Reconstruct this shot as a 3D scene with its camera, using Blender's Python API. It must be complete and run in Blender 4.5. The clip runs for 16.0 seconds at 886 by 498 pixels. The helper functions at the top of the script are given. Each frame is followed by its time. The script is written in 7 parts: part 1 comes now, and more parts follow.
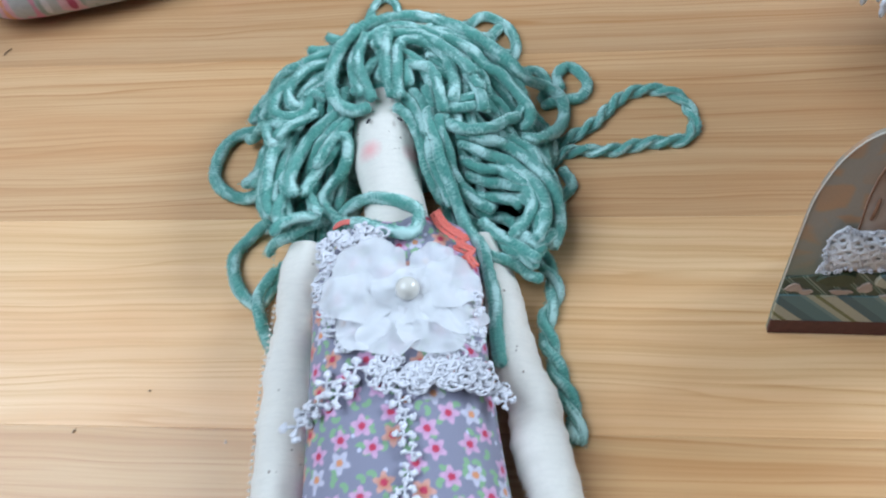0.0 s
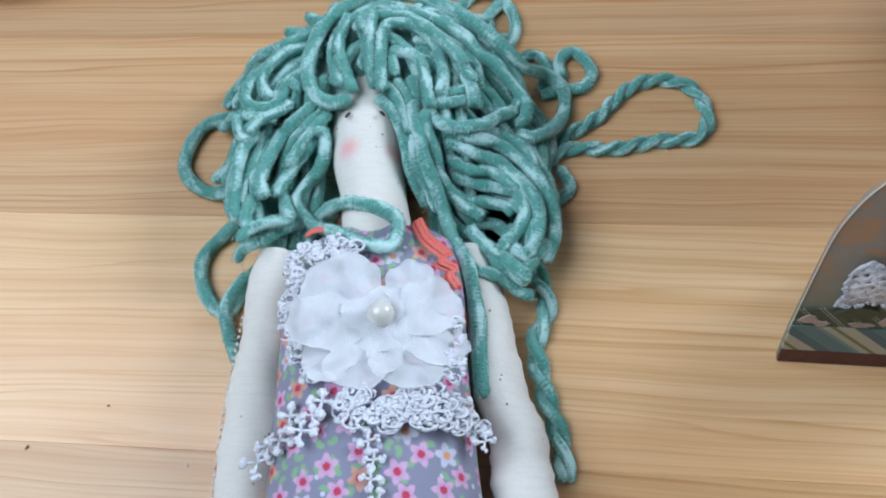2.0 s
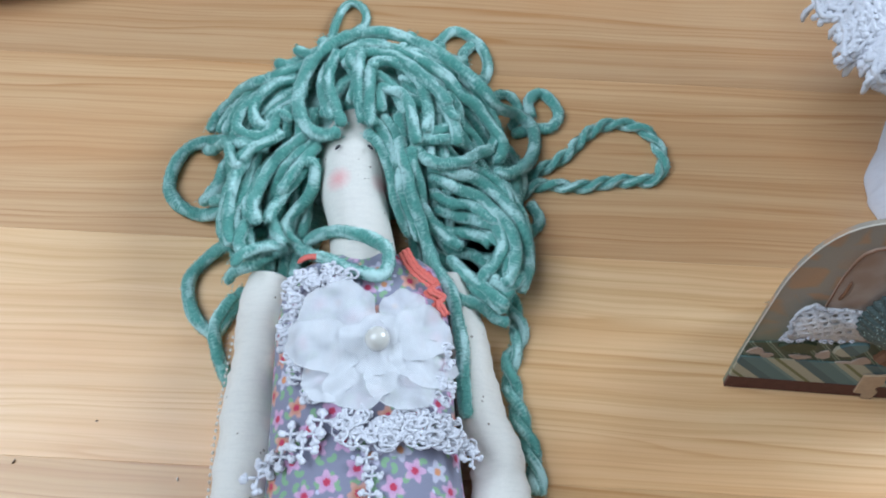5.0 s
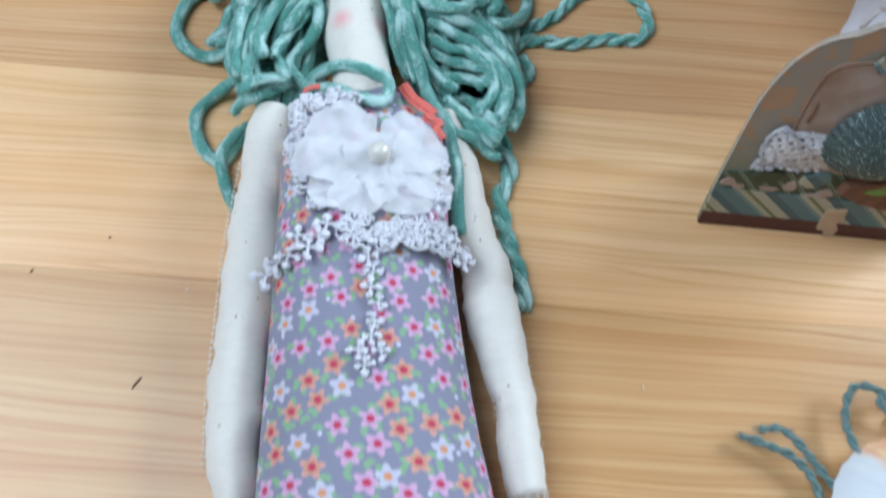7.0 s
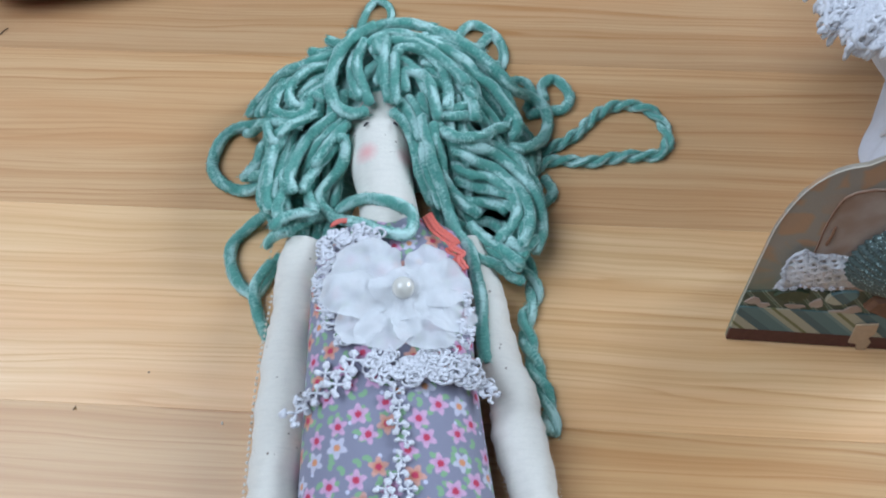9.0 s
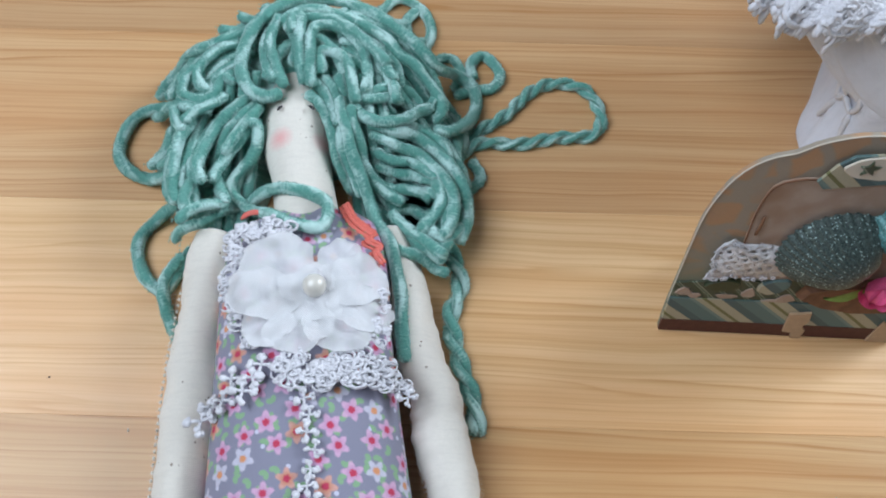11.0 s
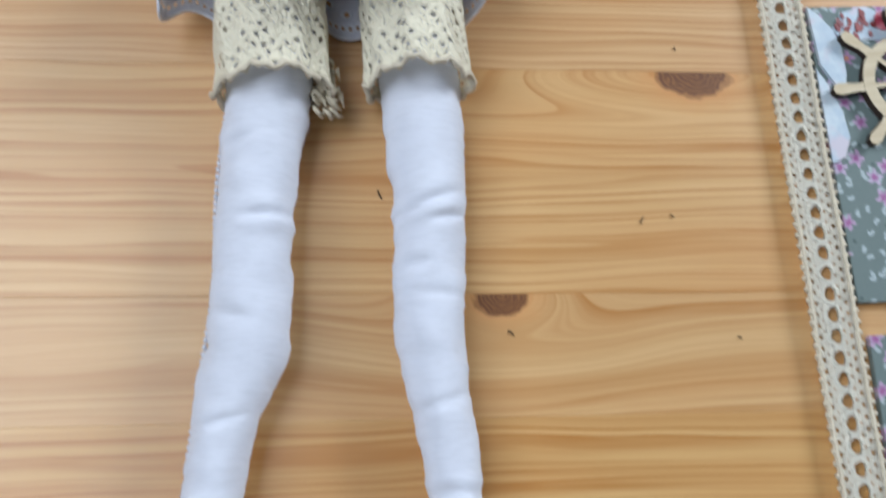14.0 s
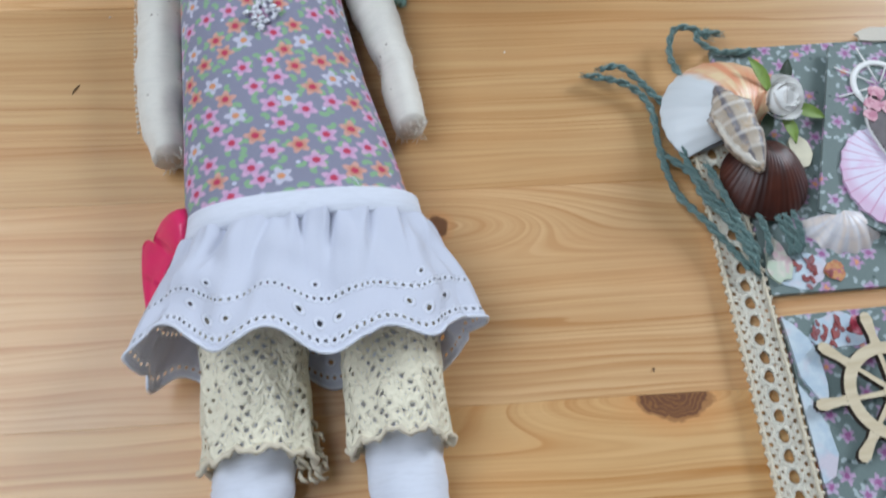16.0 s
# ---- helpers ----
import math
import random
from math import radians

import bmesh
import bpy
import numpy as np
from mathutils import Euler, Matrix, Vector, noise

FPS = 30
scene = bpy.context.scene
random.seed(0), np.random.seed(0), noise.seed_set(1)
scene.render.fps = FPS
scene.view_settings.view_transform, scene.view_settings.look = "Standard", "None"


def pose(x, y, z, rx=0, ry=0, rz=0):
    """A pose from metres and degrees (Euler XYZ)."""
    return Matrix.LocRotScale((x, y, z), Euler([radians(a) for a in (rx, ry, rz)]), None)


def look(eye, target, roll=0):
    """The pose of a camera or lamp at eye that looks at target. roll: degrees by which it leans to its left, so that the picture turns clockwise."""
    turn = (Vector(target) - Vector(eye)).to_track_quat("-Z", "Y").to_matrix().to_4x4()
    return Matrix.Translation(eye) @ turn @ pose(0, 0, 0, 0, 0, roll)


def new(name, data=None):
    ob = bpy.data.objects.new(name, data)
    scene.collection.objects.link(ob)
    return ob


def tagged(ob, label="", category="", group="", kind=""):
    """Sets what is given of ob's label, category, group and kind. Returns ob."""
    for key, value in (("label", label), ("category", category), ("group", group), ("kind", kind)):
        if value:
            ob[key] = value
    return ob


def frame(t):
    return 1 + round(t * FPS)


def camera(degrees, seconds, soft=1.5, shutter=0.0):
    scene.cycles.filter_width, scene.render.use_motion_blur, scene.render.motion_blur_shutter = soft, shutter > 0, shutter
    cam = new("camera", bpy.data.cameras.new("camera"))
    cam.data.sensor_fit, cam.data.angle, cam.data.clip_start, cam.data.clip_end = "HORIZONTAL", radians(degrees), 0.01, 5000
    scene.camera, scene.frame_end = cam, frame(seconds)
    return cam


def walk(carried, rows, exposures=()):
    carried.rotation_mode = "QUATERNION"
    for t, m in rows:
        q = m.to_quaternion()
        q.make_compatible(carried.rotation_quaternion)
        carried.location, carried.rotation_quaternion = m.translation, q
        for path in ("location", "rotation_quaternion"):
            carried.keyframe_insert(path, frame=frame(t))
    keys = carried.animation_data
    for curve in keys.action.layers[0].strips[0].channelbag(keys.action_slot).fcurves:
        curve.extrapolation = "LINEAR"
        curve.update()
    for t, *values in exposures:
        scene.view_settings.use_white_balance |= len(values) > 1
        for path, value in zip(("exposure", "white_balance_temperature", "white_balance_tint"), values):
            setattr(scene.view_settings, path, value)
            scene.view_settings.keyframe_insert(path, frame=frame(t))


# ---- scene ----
cam = camera(55.38, 16.0, soft=2.0, shutter=0.5)
PATH = [
    (0, (0.0356, 0.0377, 0.3143), (0.0127, 0.2200, 0.0163), -9.48),
    (0.5, (0.0397, 0.0702, 0.3012), (0.0201, 0.2381, -0.0053), -8.29),
    (1, (0.0289, 0.0807, 0.2972), (0.0034, 0.2402, -0.0133), -9.41),
    (1.5, (0.0361, 0.0823, 0.3066), (0.0130, 0.2463, -0.0017), -8.72),
    (2, (0.0462, 0.0752, 0.3009), (0.0169, 0.2370, -0.0081), -11.04),
    (2.5, (0.0445, 0.0789, 0.3073), (0.0210, 0.2482, 0.0018), -8.48),
    (3, (0.0471, 0.0757, 0.3143), (0.0258, 0.2469, 0.0098), -7.68),
    (3.2, (0.0442, 0.0720, 0.3169), (0.0245, 0.2393, 0.0101), -7.54),
    (5.5, (0.0118, 0.0737, 0.3275), (0.0225, 0.2352, 0.0172), 3.44),
    (6, (0.0065, 0.0733, 0.3214), (0.0155, 0.2323, 0.0097), 3.40),
    (6.5, (0.0115, 0.0651, 0.3257), (0.0198, 0.2202, 0.0120), 3.37),
    (7, (0.0105, 0.0164, 0.3230), (0.0283, 0.1645, 0.0063), 7.15),
    (7.5, (0.0148, -0.0065, 0.3371), (0.0301, 0.1449, 0.0219), 5.28),
    (8, (0.0223, 0.0086, 0.3426), (0.0270, 0.1753, 0.0348), 0.98),
    (8.5, (0.0216, 0.0260, 0.3426), (0.0186, 0.2026, 0.0405), -2.06),
    (9, (0.0202, 0.0344, 0.3403), (0.0175, 0.2084, 0.0366), -1.59),
    (9.2, (0.0214, 0.0385, 0.3412), (0.0219, 0.2141, 0.0384), -0.81),
    (11.3, (0.040, 0.052, 0.328), (0.0517, 0.2174, 0.0085), 1.9),
    (11.5, (0.0374, 0.0271, 0.3306), (0.0414, 0.1886, 0.0201), -0.27),
    (12, (0.0281, -0.0485, 0.3245), (0.0195, 0.0964, 0.0060), -4.79),
    (12.3, (0.0242, -0.0843, 0.3181), (0.0237, 0.0505, -0.0049), -1.62),
    (12.5, (0.0219, -0.0988, 0.3176), (0.0270, 0.0274, -0.0088), 1.17),
    (13, (0.0108, -0.1450, 0.3090), (0.0334, -0.0305, -0.0209), 8.72),
    (13.5, (0.0066, -0.1746, 0.3058), (0.0345, -0.0772, -0.0292), 12.49),
    (14, (0.0069, -0.2050, 0.2973), (0.0472, -0.1190, -0.0395), 20.55),
    (14.5, (0.0066, -0.2203, 0.3007), (0.0558, -0.1482, -0.0382), 28.50),
    (15, (0.0203, -0.2018, 0.3155), (0.0496, -0.1172, -0.0229), 12.65),
    (15.5, (0.0276, -0.1555, 0.3278), (0.0581, -0.0333, 0.0013), 7.16),
    (16, (0.0303, -0.1273, 0.3322), (0.0639, 0.0063, 0.0105), 6.79),
]
LIGHT = [(0, 0.05, 5950, 7), (1.5, -0.02, 5950, 9), (3, -0.10, 6000, 8), (5.5, -0.05, 5950, 7), (7, 0.04, 6000, 7), (9, -0.14, 5950, 8), (11.3, -0.05, 6450, 10), (11.5, 0.0, 6350, 9), (12, 0.05, 6140, 6), (12.5, -0.42, 6440, 10), (13, -0.15, 6440, 10), (13.5, -0.15, 6540, 11), (14.5, -0.22, 6340, 8), (15, -0.20, 6290, 8), (16, -0.25, 6440, 9)]
walk(cam, [(t, look(eye, target, roll)) for t, eye, target, roll in PATH], LIGHT)

# ---- world and light ----
world = bpy.data.worlds.new("world")
scene.world = world
world.use_nodes = True
wn = world.node_tree
sky = wn.nodes.new("ShaderNodeTexSky")
sky.sky_type, sky.sun_disc = "NISHITA", False
sky.sun_elevation, sky.sun_rotation = radians(35), radians(10)
wn.links.new(sky.outputs[0], wn.nodes["Background"].inputs[0])
wn.nodes["Background"].inputs[1].default_value = 0.12


def area(name, eye, target, sx, sy, watts, colour):
    lamp = bpy.data.lights.new(name, "AREA")
    lamp.shape, lamp.size, lamp.size_y, lamp.energy, lamp.color = "RECTANGLE", sx, sy, watts, colour
    ob = new(name, lamp)
    ob.matrix_world = look(eye, target)
    return ob


area("side_window_light", (-0.83, 0.10, 1.35), (0.0, 0.0, 0.0), 1.25, 1.25, 29, (0.79, 0.88, 1.0))
area("far_window_light", (2.38, 1.10, 1.40), (0.0, 0.0, 0.0), 1.15, 1.0, 82, (0.80, 0.89, 1.0))


# ---- node helpers ----
class Graph:
    """A small wrapper to write node graphs in few words."""

    def __init__(self, name):
        self.mat = bpy.data.materials.new(name)
        self.mat.use_nodes = True
        self.t = self.mat.node_tree
        self.bsdf = self.t.nodes["Principled BSDF"]
        self.out = self.t.nodes["Material Output"]

    def put(self, socket, value):
        if isinstance(value, bpy.types.NodeSocket):
            self.t.links.new(value, socket)
        elif isinstance(value, (tuple, list)) and len(value) == 3 and socket.type == "RGBA":
            socket.default_value = (*value, 1)
        else:
            socket.default_value = value

    def add(self, kind, inputs=(), out=0, **settings):
        node = self.t.nodes.new("ShaderNode" + kind)
        for key, value in settings.items():
            setattr(node, key, value)
        for key, value in dict(inputs).items():
            self.put(node.inputs[key], value)
        return node.outputs[out]

    def m(self, op, a, b=0.0, c=0.0):
        return self.add("Math", {0: a, 1: b, 2: c}, operation=op)

    def v(self, op, a, b=(0, 0, 0)):
        key = {"LENGTH": 1, "DOT_PRODUCT": 1, "DISTANCE": 1}.get(op, 0)
        return self.add("VectorMath", {0: a, 1: b}, out=key, operation=op)

    def mix(self, f, a, b, blend="MIX"):
        node = self.t.nodes.new("ShaderNodeMix")
        node.data_type, node.blend_type = "RGBA", blend
        self.put(node.inputs[0], f), self.put(node.inputs[6], a), self.put(node.inputs[7], b)
        return node.outputs[2]

    def step(self, x, low, high):
        return self.add("MapRange", {0: x, 1: low, 2: high, 3: 0.0, 4: 1.0})

    def noise(self, vec, scale, detail=3.0, rough=0.55, out=0):
        return self.add("TexNoise", {"Vector": vec, "Scale": scale, "Detail": detail, "Roughness": rough}, out=out)

    def coords(self, out="Object"):
        node = self.t.nodes.new("ShaderNodeTexCoord")
        return node.outputs[out]

    def scaled(self, vec, x, y, z=1.0):
        return self.v("MULTIPLY", vec, (x, y, z))

    def split(self, vec):
        node = self.t.nodes.new("ShaderNodeSeparateXYZ")
        self.put(node.inputs[0], vec)
        return node.outputs

    def join(self, x, y, z=0.0):
        return self.add("CombineXYZ", {0: x, 1: y, 2: z})

    def bump(self, height, distance=0.0005, strength=1.0):
        self.put(self.bsdf.inputs["Normal"], self.add("Bump", {"Height": height, "Distance": distance, "Strength": strength}))

    def sheer(self, colour, part_through, hole):
        """Thin cloth: some light passes through it, and it is cut away where hole is 1."""
        through_ = self.add("BsdfTranslucent", {"Color": colour})
        body = self.add("MixShader", {0: part_through, 1: self.bsdf.outputs[0], 2: through_})
        clear = self.add("BsdfTransparent")
        self.put(self.out.inputs[0], self.add("MixShader", {0: hole, 1: body, 2: clear}))

    def set(self, **values):
        for key, value in values.items():
            self.put(self.bsdf.inputs[key.replace("_", " ")], value)
        return self


def wood(name, knots=(), tone=(0.57, 0.375, 0.195), stripe=0.6, pitch=0.0062, bold=0.0):
    """Varnished pine: grain along x, growth rings that bend round knots (x, y, half length, half width, stretch, reach) in the plank's own frame."""
    g = Graph(name)
    p = g.coords()
    s = g.split(p)
    rnd = g.add("ObjectInfo", out="Random")
    x, y = s[0], s[1]
    fields, knot, ring, halo = [], 0.0, 0.0, 0.0
    for kx, ky, a, b, aspect, reach in knots:
        dx, dy = g.m("DIVIDE", g.m("SUBTRACT", x, kx), a), g.m("DIVIDE", g.m("SUBTRACT", y, ky), b)
        r = g.m("SQRT", g.m("ADD", g.m("MULTIPLY", dx, dx), g.m("MULTIPLY", dy, dy)))
        r = g.m("ADD", r, g.m("MULTIPLY", g.m("SUBTRACT", g.noise(p, 160.0, 2.0), 0.5), 0.6))
        inside = g.m("SUBTRACT", 1.0, g.step(r, 0.88, 1.08))
        knot = g.m("MAXIMUM", knot, inside)
        halo = g.m("MAXIMUM", halo, g.m("SUBTRACT", 1.0, g.step(r, 0.9, 1.9)))
        ring = g.m("MAXIMUM", ring, g.m("MULTIPLY", inside, g.m("ABSOLUTE", g.m("SINE", g.m("MULTIPLY", r, 20.0)))))
        ex = g.m("DIVIDE", g.m("SUBTRACT", x, kx), aspect)
        ey = g.m("SUBTRACT", y, ky)
        el = g.m("SQRT", g.m("ADD", g.m("MULTIPLY", ex, ex), g.m("MULTIPLY", ey, ey)))
        fall = g.m("EXPONENT", g.m("MULTIPLY", g.m("POWER", g.m("DIVIDE", el, reach), 2.0), -1.0))
        fields.append((fall, el))
    shift = g.m("MULTIPLY", rnd, 37.0)
    slow = g.noise(g.join(g.m("MULTIPLY", x, 2.6), g.m("ADD", g.m("MULTIPLY", y, 9.0), shift)), 1.0, 3.0)
    yy = g.m("ADD", y, g.m("MULTIPLY", g.m("SUBTRACT", slow, 0.5), 0.027))
    for fall, el in fields:
        yy = g.m("ADD", g.m("MULTIPLY", yy, g.m("SUBTRACT", 1.0, fall)), g.m("MULTIPLY", g.m("MULTIPLY", el, 0.9), fall))
    broad = g.noise(g.join(g.m("MULTIPLY", x, 0.9), g.m("ADD", g.m("MULTIPLY", yy, 0.62 / pitch), shift)), 1.0, 1.0, 0.5)
    wander = g.noise(g.join(g.m("MULTIPLY", x, 3.0), g.m("ADD", g.m("MULTIPLY", yy, 60.0), g.m("MULTIPLY", shift, 2.0))), 1.0, 2.0, 0.5)
    count = g.m("ADD", g.m("DIVIDE", yy, pitch * 0.72), g.m("MULTIPLY", wander, 5.5))
    phase = g.m("FRACT", count)
    line = g.add("TexWhiteNoise", {"W": g.m("ADD", g.m("FLOOR", count), shift)}, noise_dimensions="1D")
    line = g.m("ADD", 0.22 + 0.23 * bold, g.m("MULTIPLY", g.m("POWER", line, 2.0), 1.45 - 0.35 * bold))
    broken = g.add("MapRange", {0: g.noise(g.join(g.m("MULTIPLY", x, 22.0), g.m("MULTIPLY", yy, 420.0), shift), 1.0, 2.0), 1: 0.30, 2: 0.62, 3: 0.45, 4: 1.0})
    narrow = g.m("MULTIPLY", g.m("MULTIPLY", g.m("POWER", g.step(phase, 0.25 - 0.1 * bold, 0.93), 3.2 - 1.5 * bold), g.m("SUBTRACT", 1.0, g.step(phase, 0.94, 1.0))), g.m("MULTIPLY", line, broken))
    strong = g.step(g.noise(g.join(g.m("MULTIPLY", x, 1.8), g.m("ADD", g.m("MULTIPLY", y, 26.0), shift)), 1.0, 2.0), 0.32, 0.66)
    late = g.m("ADD", g.m("MULTIPLY", g.step(broad, 0.42, 0.68), 0.46), g.m("MULTIPLY", narrow, g.m("ADD", 0.28, g.m("MULTIPLY", strong, 0.95))))
    late = g.m("MINIMUM", late, 1.0)
    lines = g.noise(g.join(g.m("MULTIPLY", x, 5.0), g.m("ADD", g.m("MULTIPLY", yy, 640.0), shift)), 1.0, 2.0, 0.6)
    fibre = g.noise(g.join(g.m("MULTIPLY", x, 30.0), g.m("MULTIPLY", y, 2400.0), shift), 1.0, 2.0)
    blot = g.noise(g.join(g.m("MULTIPLY", x, 5.0), g.m("ADD", g.m("MULTIPLY", y, 24.0), shift)), 1.0, 3.0)
    warm = (tone[0] * 0.67, tone[1] * 0.47, tone[2] * 0.26)
    colour = g.mix(g.m("MINIMUM", g.m("MULTIPLY", late, stripe * (1.0 + 0.35 * bold)), 1.0), tone, warm)
    colour = g.mix(g.m("MULTIPLY", g.step(blot, 0.44, 0.70), 0.55), colour, (tone[0] * 0.92, tone[1] * 0.74, tone[2] * 0.60))
    colour = g.mix(g.m("MULTIPLY", g.step(lines, 0.46, 0.70), 0.42), colour, warm)
    colour = g.mix(g.m("MULTIPLY", g.step(fibre, 0.5, 0.8), 0.24), colour, warm)
    if knots:
        colour = g.mix(g.m("MULTIPLY", halo, 0.65), colour, (tone[0] * 0.92, tone[1] * 0.66, tone[2] * 0.46))
        colour = g.mix(g.m("MULTIPLY", knot, 0.85), colour, (0.21, 0.080, 0.021))
        colour = g.mix(g.m("MULTIPLY", ring, 0.75), colour, (0.10, 0.032, 0.016))
    smear = g.noise(p, 38.0, 4.0, 0.6)
    g.set(Base_Color=colour, Roughness=g.m("ADD", 0.29, g.m("MULTIPLY", smear, 0.15)), Specular_IOR_Level=0.5, Coat_Weight=0.35, Coat_Roughness=0.32)
    g.bump(g.m("ADD", g.m("MULTIPLY", fibre, 0.5), lines), 0.00010, 0.5)
    return g.mat


def cloth(name, colour, threads=1500.0, rough=0.85, flecks=0.0, soft=0.25, coord="Object", blush=(), ribbed=0.0):
    """Plain woven cotton, with the threads as relief and a few stray dark flecks."""
    g = Graph(name)
    p = g.coords(coord)
    s = g.split(p)
    warp = g.m("SINE", g.m("MULTIPLY", s[0], threads * 10.0))
    weft = g.m("SINE", g.m("MULTIPLY", s[1], threads * 10.0))
    uneven = g.noise(p, 900.0, 2.0)
    slub = g.noise(g.scaled(p, 160.0, 900.0, 160.0), 1.0, 2.0)
    stain = g.noise(p, 55.0, 3.0)
    dark = tuple(c * 0.82 for c in colour)
    c = g.mix(g.m("MULTIPLY", g.step(slub, 0.45, 0.75), 0.45), colour, dark)
    c = g.mix(g.m("MULTIPLY", g.step(g.m("ADD", g.m("MULTIPLY", g.m("MAXIMUM", warp, weft), 0.5), uneven), 0.45, 1.05), ribbed), g.mix(ribbed * 0.6, c, tuple(k * 0.72 for k in colour)), c)
    c = g.mix(g.m("MULTIPLY", g.step(stain, 0.45, 0.8), 0.3), c, tuple(k * 0.9 for k in colour))
    if flecks:
        spots = g.add("TexVoronoi", {"Vector": p, "Scale": 230.0, "Randomness": 1.0})
        rare = g.noise(p, 90.0, 1.0)
        f = g.m("MULTIPLY", g.m("LESS_THAN", spots, 0.13), g.m("GREATER_THAN", rare, 0.56))
        c = g.mix(g.m("MULTIPLY", f, flecks), c, (0.16, 0.10, 0.05))
    for bx, by, r in blush:
        d = g.m("SQRT", g.m("ADD", g.m("POWER", g.m("SUBTRACT", s[0], bx), 2.0), g.m("POWER", g.m("SUBTRACT", s[1], by), 2.0)))
        d = g.m("ADD", d, g.m("MULTIPLY", g.m("SUBTRACT", uneven, 0.5), 0.002))
        c = g.mix(g.m("MULTIPLY", g.m("SUBTRACT", 1.0, g.step(d, 0.0, r)), 0.75), c, (0.85, 0.33, 0.33))
    g.set(Base_Color=c, Roughness=rough, Sheen_Weight=soft, Sheen_Roughness=0.5, Specular_IOR_Level=0.2)
    g.bump(g.m("ADD", g.m("MULTIPLY", g.m("ADD", warp, weft), 0.25), uneven), 0.00018, 0.7)
    return g.mat


def plain(name, colour, rough=0.5, grain=300.0, vary=0.15, metal=0.0, bump=0.00015):
    g = Graph(name)
    p = g.coords()
    n = g.noise(p, grain, 4.0)
    big = g.noise(p, grain / 9.0, 2.0)
    c = g.mix(g.step(n, 0.35, 0.75), colour, tuple(k * (1 - vary) for k in colour))
    c = g.mix(g.m("MULTIPLY", g.step(big, 0.4, 0.8), 0.6), c, tuple(k * (1 - vary) for k in colour))
    g.set(Base_Color=c, Roughness=g.m("ADD", rough - 0.05, g.m("MULTIPLY", n, 0.1)), Metallic=metal)
    g.bump(n, bump, 0.6)
    return g.mat


def yarn_mat(name, base, bright, dark, patch=110.0, pile=1500.0, painted_sheen=0.85):
    """Velvet chenille: rows of short pile across the strand; the pale sheen where it lies over is painted into the
    colour.
    """
    g = Graph(name)
    p = g.coords()
    s = g.split(g.coords("UV"))
    fuzz = g.noise(p, 2600.0, 2.0, 0.7)
    rows = g.noise(g.join(g.m("MULTIPLY", s[0], 3.5), g.m("MULTIPLY", s[1], pile)), 1.0, 2.0, 0.6)
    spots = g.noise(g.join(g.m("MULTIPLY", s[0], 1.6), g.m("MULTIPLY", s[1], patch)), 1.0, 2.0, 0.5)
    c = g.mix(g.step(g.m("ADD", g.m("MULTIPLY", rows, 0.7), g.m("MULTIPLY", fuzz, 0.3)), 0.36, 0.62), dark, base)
    # pale sheen patches put into the colour, ragged along the pile rows
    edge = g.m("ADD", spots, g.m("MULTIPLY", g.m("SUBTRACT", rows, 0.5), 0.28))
    c = g.mix(g.m("MULTIPLY", g.step(edge, 0.475, 0.63), painted_sheen), c, bright)
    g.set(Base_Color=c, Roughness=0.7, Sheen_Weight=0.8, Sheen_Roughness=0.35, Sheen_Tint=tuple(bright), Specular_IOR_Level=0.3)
    g.bump(g.m("ADD", g.m("MULTIPLY", rows, 1.3), g.m("MULTIPLY", fuzz, 0.6)), 0.0009, 1.0)
    return g.mat


